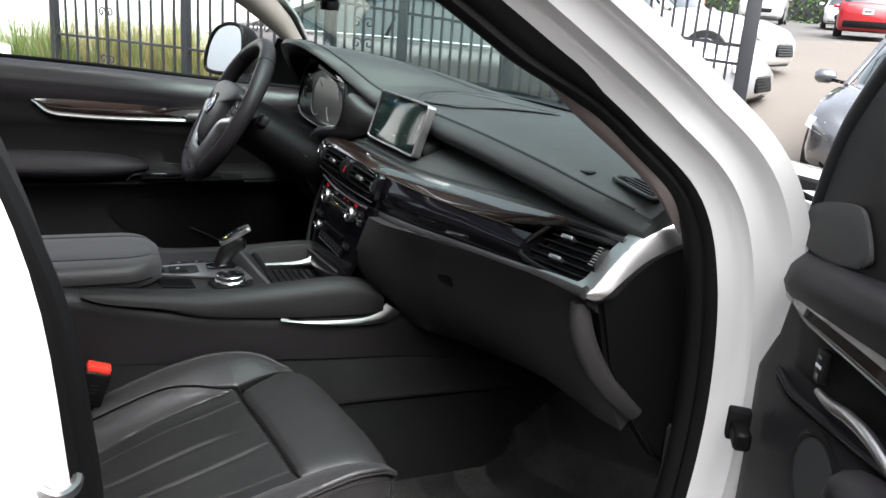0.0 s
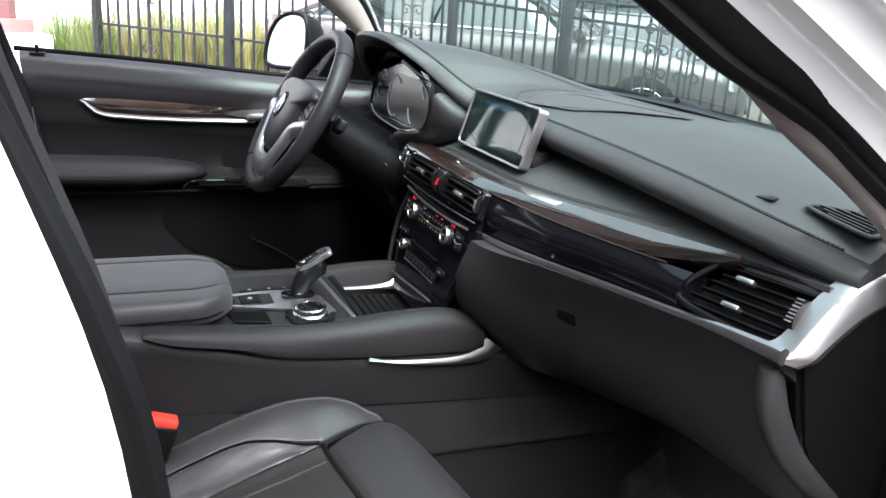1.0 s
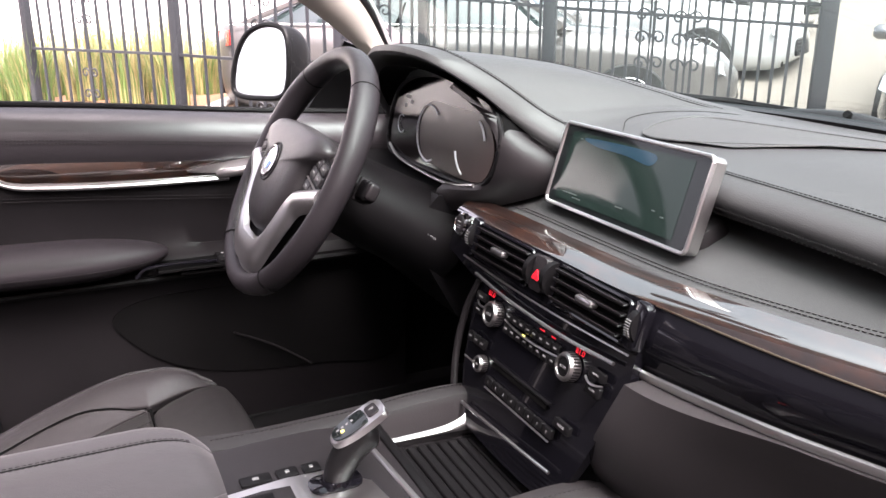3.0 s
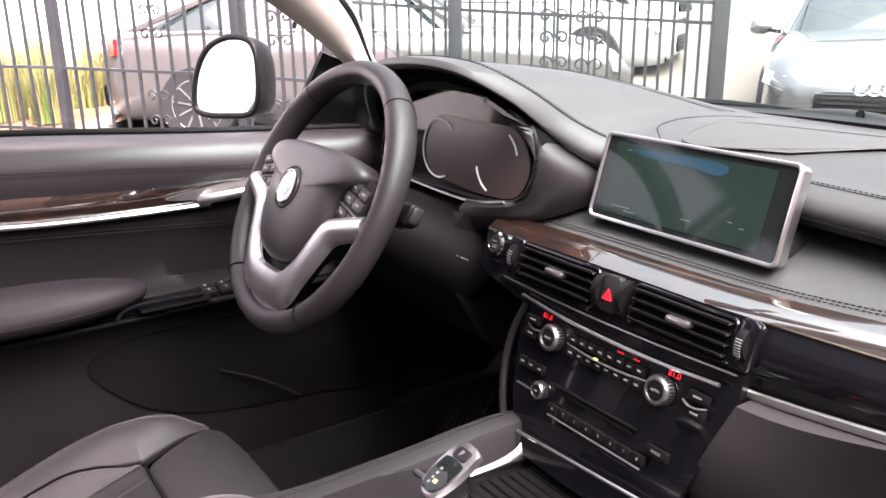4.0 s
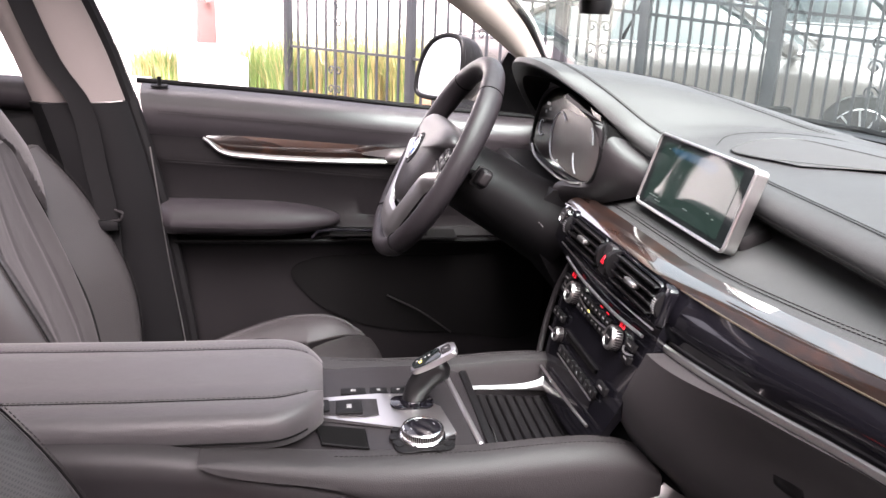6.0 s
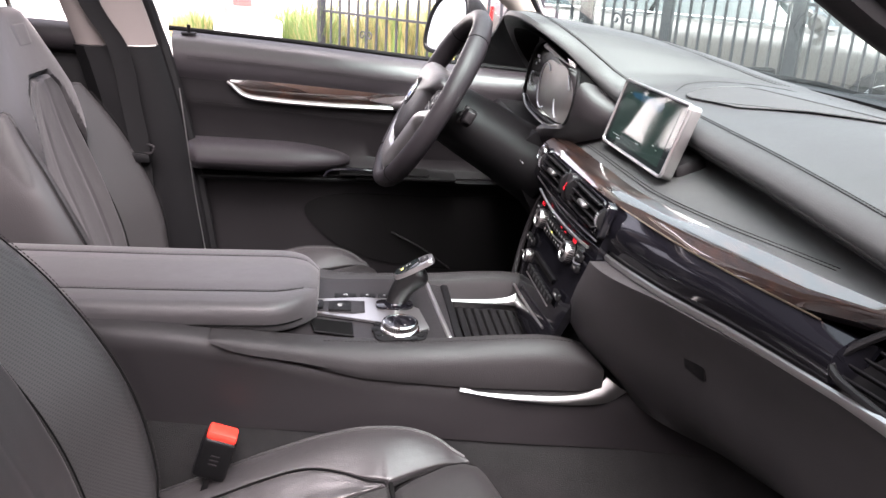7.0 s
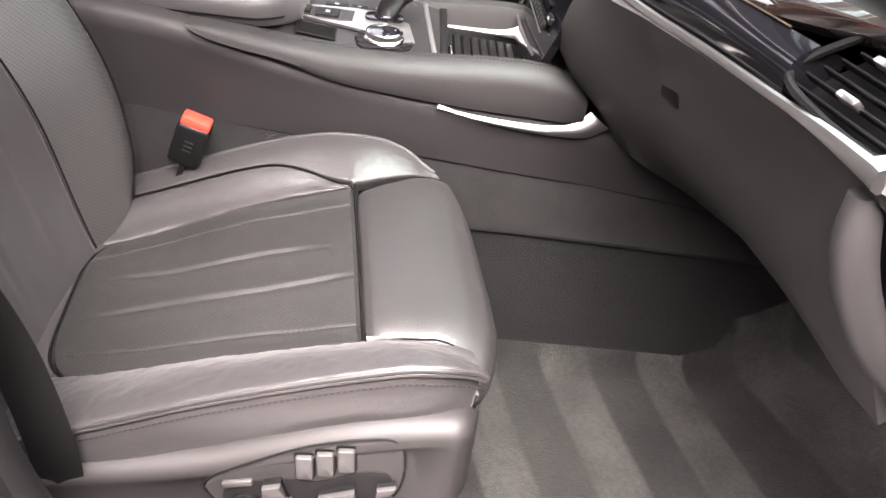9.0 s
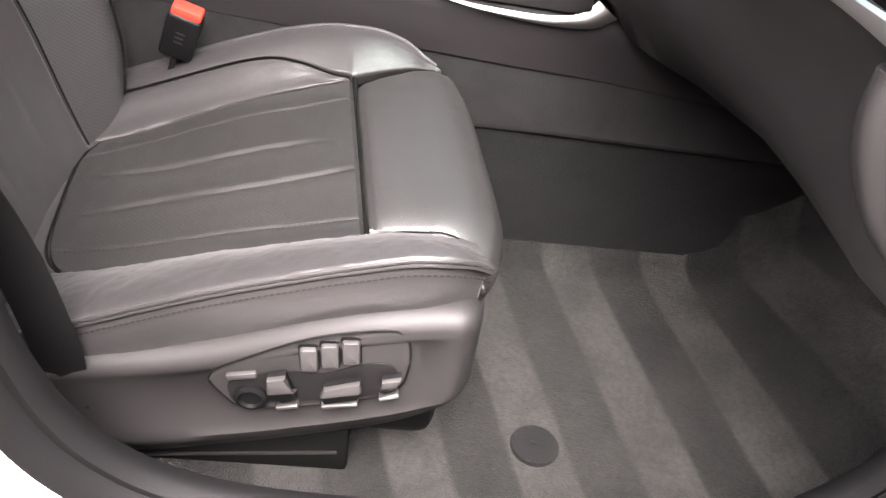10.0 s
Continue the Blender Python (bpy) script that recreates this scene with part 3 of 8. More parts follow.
for a, c, b in zip(inner, crease, outer):
    rows.append([a.lerp(c, t) for t in (0, .3, .6, .85)] + [c.lerp(b, t) + Vector((.0015 * math.sin(math.pi * t), 0, 0)) for t in (.05, .2, .5, .8, 1)] + [b + Vector((-.012, .02, -.01)), a + Vector((0, .03, -.03))])
part("end_bow", skin(rows, True, True), SATIN, dash, "brushed aluminium end bow")

# lower dashboard with the glove box; its inner end closes flush on the centre stack
rows = []
LX = [.13, .18, .27, .4, .55, .70, .745]


def inner_x(z):
    return sm(z, [.76, .80, .865, .93, .99, 1.04], [.125, .112, .108, .128, .152, .172])


for i in range(57):
    f = (i / 56) ** 1.3
    x = .13 + .615 * f
    c = Vector((x, sm(max(x, .15), XS, CY), sm(max(x, .15), XS, CZ) - .003))
    low = sm(x, LX, [.80, .79, .78, .78, .79, .84, .87])
    dep = sm(x, LX, [.06, .12, .20, .23, .24, .23, .22])
    end = max(0.0, (x - .70) / .045)
    k = min(1.0, f / .30)
    k = k * k * (3 - 2 * k)
    pts = [(c.y + .03, c.z), (c.y - .002, c.z), (c.y + .006, c.z - .016), (c.y + .022 + .02 * end, c.z - .042), (c.y + .034 + .02 * end, .97), (c.y + .044 + .02 * end, .93), (c.y + .054 + .02 * end, .89), (c.y + .085 + .01 * end, .85), (c.y + dep * .62, low + .025), (c.y + dep, low), (.46, low - .02), (.46, 1.0)]
    row = []
    for j, (y, z) in enumerate(pts):
        if 0 < j < 9:
            y = lerp(sm(z, [.78, .83, .87, .91, .96, 1.04], [.120, .085, .040, .005, -.012, .0]), y, k)
        ix = inner_x(z)
        row.append(Vector((ix + (.745 - ix) * f, y, z)))
    rows.append(row)
part("lower_panel", skin(rows, True, True), LOWER_DASH, dash, "soft black lower dashboard with glove box")

# glove box joint, release catch
joint = [(.268, .044, 1.034), (.268, .056, 1.018), (.266, .072, .99), (.264, .080, .95)]
part("joint", tube(cr(joint, 12), .0016, 6), SEAM_AND_SHADE, dash)
part("release_catch", box((.045, .012, .022), pose(.335, .098, .962, 14, 0, 12), .005), PLASTIC_DARK, dash, "black recessed glove box catch")

# dark end face between dashboard and door
face = [(.752, .135, 1.065), (.758, .17, 1.10), (.760, .22, 1.13), (.762, .30, 1.15), (.772, .34, 1.05), (.772, .345, .85), (.77, .33, .76), (.76, .27, .80), (.752, .215, .88), (.748, .165, .96)]
bm = bmesh.new()
a = [bm.verts.new(p) for p in face]
b = [bm.verts.new((x - .03, y, z)) for x, y, z in face]
bm.faces.new(a)
bm.faces.new(b[::-1])
for i in range(len(a)):
    bm.faces.new((a[i], b[i], b[(i + 1) % len(a)], a[(i + 1) % len(a)]))
bmesh.ops.bevel(bm, geom=[e for e in bm.edges if all(v in a for v in e.verts)], offset=.006, segments=2, affect="EDGES")
part("end_face", bm, PLASTIC_DARK, dash, "black plastic dashboard end cover")
part("knee_roll", tube(cr([(.728, .118, 1.056), (.732, .130, 1.00), (.738, .160, .945), (.742, .195, .908), (.744, .228, .880)], 20), [.006 + .012 * math.sin(math.pi * min(1, (i + 1) / 12)) ** .5 if i < 6 else .018 - .002 * (i - 6) / 13 for i in range(20)], 14), LOWER_DASH, dash)

# outer air vent
vent = thing("side_air_vent", (.645, .145, 1.11), "black slatted air vent with satin tabs in the dashboard", "air vent")
vx = Vector((1, .16, .03)).normalized()
vup = Vector((-.10, .62, .78)).normalized()
vn = vx.cross(vup).normalized()
vup = vn.cross(vx)
vm = Matrix((vx, vup, vn)).transposed().to_4x4()
vm.translation = (.648, .140, 1.106)
outl = [(-.085, -.026), (-.02, -.040), (.068, -.040), (.078, -.02), (.085, .026), (.068, .040), (-.035, .040), (-.062, .022)]
part("well", prism(outl, .004, vm @ Matrix.Translation((0, 0, -.030))), PLASTIC_DARK, vent)
bm = tube([vm @ Vector((x, y, 0)) for x, y in blob(outl, 48)], .0042, 8, True)
part("rim", bm, PLASTIC_DARK, vent)
for i in range(6):
    y = -.030 + .012 * i
    x0 = -.078 + max(0, y + .026) * .75 if y > -.026 else -.07
    x1 = .066 + .012 * (y + .04) / .08
    part("slat", bar(vm @ Vector((x0, y, -.006)), vm @ Vector((x1, y, -.006)), .012, .0028, .001, vup), PLASTIC_DARK, vent)
for x, y in ((-.008, .018), (-.006, -.018)):
    part("tab", box((.026, .007, .012), vm @ Matrix.Translation((x, y, .001)), .0025), SATIN, vent, "satin silver vent tab")
wheel_m = vm @ pose(.076, 0, -.004, 0, 90, 0)
part("thumbwheel", turned([(.016, -.006), (.022, -.005), (.022, .005), (.016, .006)], wheel_m, 28), PLASTIC_DARK, vent)
for k in range(7):
    part("notch", bar(vm @ Vector((.072, -.014 + .0047 * k, .0178)), vm @ Vector((.081, -.014 + .0047 * k, .0178)), .0014, .0012), ICON, vent)

# defroster grille on the pad, and a small embossed plate
grille = thing("defroster_grille", (.66, .265, 1.20), "triangular slotted defroster grille in dashboard top", "air vent")
gz = Vector((.10, -.16, 1)).normalized()
gx = Vector((1, .12, -.05)).normalized()
gy = gz.cross(gx).normalized()
gx = gy.cross(gz)
gm = Matrix((gx, gy, gz)).transposed().to_4x4()
gm.translation = at_x(.700, .34, .004)
tri = [(-.050, -.004), (-.040, -.013), (.030, -.024), (.042, -.018), (.040, .010), (.030, .026), (.020, .028), (-.036, .004)]
part("well", prism([(x * .96, y * .96) for x, y in blob(tri, 40)], .002, gm @ Matrix.Translation((0, 0, -.0015))), SEAM_AND_SHADE, grille)
part("rim", tube([gm @ Vector((x * 1.06, y * 1.06, .0006)) for x, y in blob(tri, 48)], .0028, 8, True), DASH_SKIN, grille)
for i in range(6):
    y = -.0155 + .0072 * i
    x0 = -.044 + abs(y + .002) * 1.6
    part("slat", bar(gm @ Vector((x0, y + .006 * .4, .0016)), gm @ Vector((.036 - max(0, y) * .3, y - .004, .0016)), .0024, .003, 0, gz), PLASTIC_GREY, grille)
part("embossed_plate", prism(rounded(.030, .012, .004), .0012, Matrix.Translation(at_x(.595, .20, .0002)) @ pose(0, 0, 0, 10, -3, 0)), PLASTIC, dash)

# oval loudspeaker cover behind the display
out = blob([(-.095, .215), (-.115, .27), (-.105, .325), (-.03, .355), (.08, .378), (.205, .385), (.13, .315), (.05, .262), (-.03, .222)], 54)
bm = bmesh.new()


def top_z(x, y):
    i = min(range(len(ridge)), key=lambda k: abs(ridge[k].x - x) + (9 if ridge[k].z > 1.23 else 0))
    a, b = ridge[i], scuttle[i]
    return pad_top(a, b, max(0, min(1, (y - a.y) / (b.y - a.y)))).z


c = bm.verts.new((.04, .24, top_z(.04, .24) + .003))
ring = [bm.verts.new((x, y, top_z(x, y) + .003)) for x, y in out]
mid = [bm.verts.new((.04 + (x - .04) * .55, .24 + (y - .24) * .55, top_z(.04 + (x - .04) * .55, .24 + (y - .24) * .55) + .004)) for x, y in out]
for i in range(len(ring)):
    k = (i + 1) % len(ring)
    bm.faces.new((ring[i], ring[k], mid[k], mid[i]))
    bm.faces.new((mid[i], mid[k], c))
speaker_mat = material("fine speaker mesh", (0.022, 0.0225, 0.022), 0.6, grain=0.8, grain_size=0.0016)
part("speaker_cover", bm, speaker_mat, dash, "oval black mesh speaker cover")
part("speaker_rim", tube([(x, y, top_z(x, y) + .0032) for x, y in out], .0014, 6, True), DASH_SKIN, dash)

# ---- instrument cluster under the hood ----
cluster = thing("instrument_cluster", (-.385, .09, 1.12), "dark instrument cluster with twin chrome gauge arcs", "instrument cluster")
cm = pose(-.37, .064, 1.198, 84, 0, 0)
face = blob([(-.225, -.040), (-.16, -.056), (-.04, -.058), (.08, -.056), (.145, -.040), (.170, .008), (.150, .058), (.06, .086), (-.1, .088), (-.2, .05)], 56)
part("glass", prism(face, .006, cm), material("smoky black display cover", (0.0016, 0.0013, 0.0013), 0.12, blotch=0.1, spec=0.16), cluster, "smoky black display glass")
# mauve reflection in the cluster glass, painted as a thin patch
field = blob([(-.095, .0), (-.075, .040), (-.04, .052), (.03, .050), (.12, .048), (.158, .006), (.135, -.040), (.06, -.050), (-.03, -.046), (-.075, -.040)], 48)
part("mauve_reflection", prism(field, .0008, cm @ Matrix.Translation((0, 0, .0062))), material("dull mauve reflection painted on the cluster glass", (0.036, 0.026, 0.0245), 0.3, blotch=0.12, blotch_size=.03, spec=0.3), cluster, "dull mauve reflection painted on the cluster glass")
part("rim", tube([cm @ Vector((x, y, .006)) for x, y in face], .004, 8, True), PLASTIC_DARK, cluster)
# chrome arcs drawn in white enamel, which stands in for their gleam
for cx, r, a0, a1 in ((-.055, .044, 48, 300), (.088, .046, 20, 62), (.088, .046, 196, 250), (-.168, .015, 60, 320)):
    arc = [cm @ Vector((cx + r * math.cos(radians(a)), r * math.sin(radians(a)), .0085)) for a in range(a0, a1, 4)]
    part("gauge_arc", tube(arc, .0016 if r > .02 else .0009, 6), BADGE_WHITE, cluster, "thin gauge arc, white for the gleam of chrome")
for k in range(4):
    t = radians(120 + 42 * k)
    part("tick", bar(cm @ Vector((-.168 + .011 * math.cos(t), .011 * math.sin(t), .0075)), cm @ Vector((-.168 + .007 * math.cos(t), .007 * math.sin(t), .0075)), .0012, .0006), ICON, cluster)
for x, y, w in ((-.15, .048, .022), (-.135, .040, .012), (-.16, .032, .008)):
    part("tell_tale", prism(rounded(w, .006, .002), .0008, cm @ Matrix.Translation((x, y, .0062))), ICON, cluster)
part("lower_lip", tube(cr([(-.585, .052, 1.158), (-.53, .046, 1.143), (-.42, .042, 1.138), (-.32, .042, 1.138), (-.25, .046, 1.150)], 24), .0026, 8), SATIN_DARK, cluster)
# cowl that closes the hood round the cluster; its black also carries the hood's shade
edge = [cm @ Vector((x * 1.03, y * 1.03, .004)) for x, y in face]
rows = []
for a in ridge[14:72]:
    p = a + Vector((0, .020, -.028))
    q = min(edge, key=lambda e: ((e - Vector((p.x, e.y, max(p.z, 1.19)))).length + (3 if e.z < 1.19 and p.x < -.3 else 0)))
    rows.append([p.lerp(q, t) + Vector((0, .02 * math.sin(math.pi * t), 0)) for t in (0, .25, .5, .75, 1)])
part("hood_lining", skin(rows), SEAM_AND_SHADE, cluster, "black lining under the hood, darkened as in shade")
# cheek between cluster and display
rim_c = cr([(-.262, .048, 1.285), (-.224, .054, 1.25), (-.203, .060, 1.208), (-.216, .058, 1.164), (-.262, .052, 1.142), (-.33, .046, 1.135)], 24)
out_c = cr([(-.238, .010, 1.292), (-.200, .10, 1.222), (-.160, .142, 1.180), (-.165, .128, 1.158), (-.225, .078, 1.128), (-.33, .040, 1.098)], 24)
rows = [[a.lerp(b, t) + Vector((0, -.014 * math.sin(math.pi * t), .006 * math.sin(math.pi * t))) for t in (0, .15, .35, .55, .75, .9, 1)] for a, b in zip(rim_c, out_c)]
part("cheek", slab(rows, .006), PLASTIC_GREY, cluster, "padded black cheek of the instrument hood")

# ---- central display ----
display = thing("navigation_display", (0, .12, 1.145), "freestanding dark navigation display in satin silver frame", "display")
dm = pose(-.005, .116, 1.199, 73, 0, 0)
part("housing", prism(rounded(.274, .108, .008), .016, dm @ Matrix.Translation((0, 0, -.0145)), .003), SATIN_DARK, display, "satin grey display case")
bm = tube([dm @ Vector((x, y, .002)) for x, y in rounded(.2715, .1055, .007, 6)], .0026, 8, True)
part("frame", bm, SATIN, display, "bright satin frame")
part("glass", prism(rounded(.268, .102, .006), .0016, dm), SCREEN, display, "black glossy glass")
SCREEN_MAP = material("dim green map picture", (0.006, 0.012, 0.010), 0.07, coat=0.0, blotch=0.15, blotch_size=0.03, spec=0.27)
SCREEN_MAP.node_tree.nodes["Principled BSDF"].inputs["Emission Color"].default_value = (0.10, 0.17, 0.14, 1)
SCREEN_MAP.node_tree.nodes["Principled BSDF"].inputs["Emission Strength"].default_value = 0.008
part("picture", prism(rounded(.228, .088, .001), .0009, dm @ Matrix.Translation((-.004, 0, .0012))), SCREEN_MAP, display, "dim green navigation map")
SKY_BAR = material("blue picture bar", (0.006, 0.02, 0.03), 0.1, coat=0.0, spec=0.27)
SKY_BAR.node_tree.nodes["Principled BSDF"].inputs["Emission Color"].default_value = (0.06, 0.17, 0.24, 1)
SKY_BAR.node_tree.nodes["Principled BSDF"].inputs["Emission Strength"].default_value = 0.014
part("picture_bar", prism(blob([(-.085, .038), (-.02, .041), (.05, .040), (.045, .026), (.0, .030), (-.06, .031)], 24), .0005, dm @ Matrix.Translation((-.004, 0, .0019))), SKY_BAR, display)
MAP_INK = material("pale map lettering", (0.045, 0.06, 0.055), 0.3)
for x, y, w in ((-.088, -.034, .030), (-.072, -.038, .018), (.012, -.030, .014), (.070, -.020, .006), (.086, -.024, .006), (-.096, .036, .006)):
    part("map_mark", box((w, .0014, .0004), dm @ Matrix.Translation((x, y, .0023))), MAP_INK, display)
part("foot", box((.26, .05, .05), pose(-.005, .150, 1.150, 20, 0, 0), .012), PLASTIC, display)

# ---- centre stack: vents, climate panel, radio ----
stack = thing("centre_stack", (0, .02, .90), "piano black centre stack with climate and radio controls", "centre console")


def on_stack(x, z, out=0.0):
    """A place on the leaning face of the stack."""
    y = .004 + (z - 1.02) * .26
    return Vector((x, y - out * .96, z + out * .26))


def stack_m(x, z, out=0.0):
    m = pose(0, 0, 0, 90 - 14.5, 0, 0)
    m.translation = on_stack(x, z, out)
    return m


rows = []
for a, b in zip([(-.262, 1.117), (-.262, 1.06), (-.16, 1.04), (-.155, .99), (-.145, .93), (-.12, .865)], [(.168, 1.117), (.168, 1.05), (.170, 1.035), (.156, .99), (.133, .93), (.105, .865)]):
    line = [on_stack(a[0] + (b[0] - a[0]) * t, a[1] + (b[1] - a[1]) * t, .006 * math.sin(math.pi * t)) for t in [k / 8 for k in range(9)]]
    rows.append(line)
part("face", slab(rows[::-1], .012), GLOSS, stack, "piano black face")

# satin bow down the driver side of the stack
bow = [on_stack(x, z, .004) for x, z in ((-.150, 1.045), (-.166, 1.0), (-.166, .95), (-.150, .90), (-.118, .862))]
part("side_bow", tube(cr(bow, 24), .005, 8), PLASTIC, stack)
part("body", box((.25, .10, .20), pose(0, .075, .955, -14, 0, 0), .01), PLASTIC_DARK, stack)

# two centre vents
for x0, x1 in ((-.172, -.036), (.020, .152)):
    v = thing("centre_air_vent", on_stack((x0 + x1) / 2, 1.092), "black slatted centre air vent with satin tab", "air vent", "centre air vents")
    w = x1 - x0
    xm = (x0 + x1) / 2
    part("well", prism(rounded(w, .044, .006), .002, stack_m(xm, 1.0925, .0065)), SEAM_AND_SHADE, v)
    part("rim", tube([stack_m(xm, 1.0925, .009) @ Vector((x, y, 0)) for x, y in rounded(w, .044, .006)], .0022, 6, True), GLOSS, v)
    for i in range(4):
        z = 1.077 + .0105 * i
        part("slat", bar(on_stack(x0 + .004, z, .012), on_stack(x1 - .004, z, .012), .010, .0026, .001), PLASTIC_DARK, v)
        part("slat_edge", bar(on_stack(x0 + .004, z + .001, .0176), on_stack(x1 - .004, z + .001, .0176), .0012, .0022), PLASTIC_GREY, v)
    part("tab", box((.030, .0075, .012), stack_m(xm + .006, 1.094, .018), .0028), SATIN, v, "satin silver vent tab")
for x, n in ((-.186, 6), (.164, 7)):
    part("roller_frame", prism(rounded(.024, .052, .008), .010, stack_m(x, 1.0935, .001) @ pose(0, 0, 0, 0, 0, -6), .003), GLOSS, stack, "slim gloss frame of the roller")
    part("thumbwheel", turned([(.012, -.0055), (.0178, -.0050), (.0190, 0), (.0178, .0050), (.012, .0055)], stack_m(x, 1.094, .001) @ pose(0, 0, 0, 0, 90, 8), 28), PLASTIC_DARK, stack)
    for k in range(n):
        t = radians(-34 + 50 * k / (n - 1))
        p = stack_m(x, 1.094, .001) @ Vector((0, .0192 * math.sin(t), .0192 * math.cos(t)))
        part("notch", bar(p - Vector((.0036, 0, 0)), p + Vector((.0036, 0, 0)), .0012, .0010), ICON, stack)
# hazard switch between the vents
part("hazard_switch", prism(rounded(.026, .042, .005), .010, stack_m(-.010, 1.094, .006), .002), PLASTIC_GREY, stack, "grey hazard switch with red triangle")
for s in (-1, 1):
    part("roller", turned([(.010, -.005), (.021, -.0045), (.021, .0045), (.010, .005)], stack_m(-.010 + s * .0185, 1.094, .002) @ pose(0, 0, 0, 0, 90, 0), 20), PLASTIC_DARK, stack)
bm = bmesh.new()
m = stack_m(-.010, 1.091, .0175)
tri = [Vector((.0075 * math.sin(radians(a)), .0075 * math.cos(radians(a)), 0)) for a in (0, 120, 240)]
for k in (0, 1, 2):
    a, b = tri[k], tri[(k + 1) % 3]
    bar(m @ a, m @ b, .0016, .0012, 0, (0, -1, .3), bm)
    bar(m @ (a * .45), m @ (b * .45), .0014, .0012, 0, (0, -1, .3), bm)
part("hazard_mark", bm, RED_GLOW, stack, "red warning triangle")
# start button
part("start_ring", turned([(.0165, 0), (.0165, .006), (.014, .008), (.013, .006)], stack_m(-.229, 1.100, .003), 32), CHROME, stack, "chrome ring of the start button")
part("start_button", turned([(.0125, 0), (.0125, .007), (.011, .0085)], stack_m(-.229, 1.100, .003), 28), PLASTIC_GREY, stack, "grey start button")
for dz in (.003, -.002, -.005):
    part("button_mark", bar(on_stack(-.234, 1.100 + dz, .0118), on_stack(-.224, 1.100 + dz, .0118), .0012, .0006), ICON, stack)
# bright lines over the panel
for z, x0, x1 in ((1.064, -.20, .165), (1.022, -.135, -.10), (1.0205, -.062, .062), (1.021, .112, .142)):
    part("bright_line", tube([on_stack(x0 + (x1 - x0) * t / 8, z - .003 * math.sin(math.pi * t / 8), .0085 + .004 * math.sin(math.pi * t / 8)) for t in range(9)], .0013, 6), SATIN, stack)
part("lower_bow", tube(cr([on_stack(-.155, 1.052, .010), on_stack(-.06, 1.046, .013), on_stack(.06, 1.045, .013), on_stack(.150, 1.049, .010)], 24), .0022, 8), SATIN, stack)


def knob(name, x, z, r, depth, label):
    k = part(name, turned([(r * .95, 0), (r, depth * .15), (r * .97, depth * .8), (r * .86, depth), (r * .70, depth * 1.02), (r * .66, depth * .86)], stack_m(x, z, .005), 32), SATIN_DARK, stack, label)
    for i in range(28):
        t = i * math.tau / 28
        m = stack_m(x, z, .005)
        part("rib", bar(m @ Vector((r * 1.0 * math.cos(t), r * math.sin(t), depth * .15)), m @ Vector((r * .985 * math.cos(t), r * .985 * math.sin(t), depth * .75)), .0012, .0012), PLASTIC_GREY, k)
    part("cap", turned([(r * .66, 0), (r * .64, depth * .9), (r * .5, depth * .96)], stack_m(x, z, .005), 24), PLASTIC_DARK, k, "black cap with pale lettering")
    part("cap_text", text_mesh("AUTO" if depth > .013 else "ON", r * .26, stack_m(x, z, .005) @ Matrix.Translation((0, 0, depth * .965 + .0002))), ICON, k)
    return k


def text_mesh(words, size, m):
    """Raised words in the built-in letters."""
    cu = bpy.data.curves.new("words", "FONT")
    cu.body, cu.size, cu.align_x, cu.align_y, cu.extrude = words, size, "CENTER", "CENTER", .0002
    ob = bpy.data.objects.new("words", cu)
    scene.collection.objects.link(ob)
    mesh = bpy.data.meshes.new_from_object(ob.evaluated_get(bpy.context.evaluated_depsgraph_get()))
    bm = bmesh.new()
    bm.from_mesh(mesh)
    bmesh.ops.transform(bm, matrix=m, verts=bm.verts)
    bpy.data.objects.remove(ob)
    bpy.data.curves.remove(cu)
    bpy.data.meshes.remove(mesh)
    return bm


knob("temperature_knob", -.086, 1.019, .0165, .0145, "ribbed satin temperature knob")
knob("temperature_knob", .084, 1.019, .0165, .0145, "ribbed satin temperature knob")
knob("volume_knob", -.088, .953, .0110, .012, "small ribbed satin volume knob")


def button(x, z, w, h, mark=True):
    b = part("button", prism(rounded(w, h, .002), .005, stack_m(x, z, .006), .001), PLASTIC_DARK, stack)
    if mark:
        part("mark", box((w * .4, h * .18, .0006), stack_m(x, z + h * .02, .0112)), ICON, b)


for i in range(8):
    button(-.052 + .0149 * i, 1.0275, .0136, .0105)
    button(-.052 + .0149 * i, 1.0125, .0136, .0120)
for x in (-.126, .130):
    button(x, 1.029, .026, .0105)
    button(x, 1.0125, .024, .0115)
for i in range(3):
    button(-.128 + .016 * i, .976, .0145, .012)
for i in range(8):
    button(-.060 + .0195 * i, .9405, .0185, .0115, False)
    part("digit", text_mesh(str(i + 1), .0050, stack_m(-.060 + .0195 * i, .9405, .0113)), ICON, stack)
part("disc_slot", box((.125, .0065, .003), stack_m(-.002, .962, .007), .001), SEAM_AND_SHADE, stack, "disc slot")
part("slot_lip", box((.135, .0030, .006), stack_m(-.002, .9675, .007), .001), PLASTIC_DARK, stack)
button(.098, .957, .030, .011, False)
part("word", text_mesh("MODE", .0045, stack_m(.098, .957, .0113)), ICON, stack)
for z, x0, x1 in ((.932, -.066, .083), (.9485, -.13, -.105)):
    part("bright_line", tube([on_stack(x0 + (x1 - x0) * t / 6, z, .0105) for t in range(7)], .0013, 6), SATIN, stack)
part("panel_lip", tube(cr([on_stack(-.11, .892, .010), on_stack(-.03, .898, .014), on_stack(.05, .902, .014), on_stack(.098, .903, .010)], 16), .0022, 8), SATIN, stack, "satin lip below the radio")
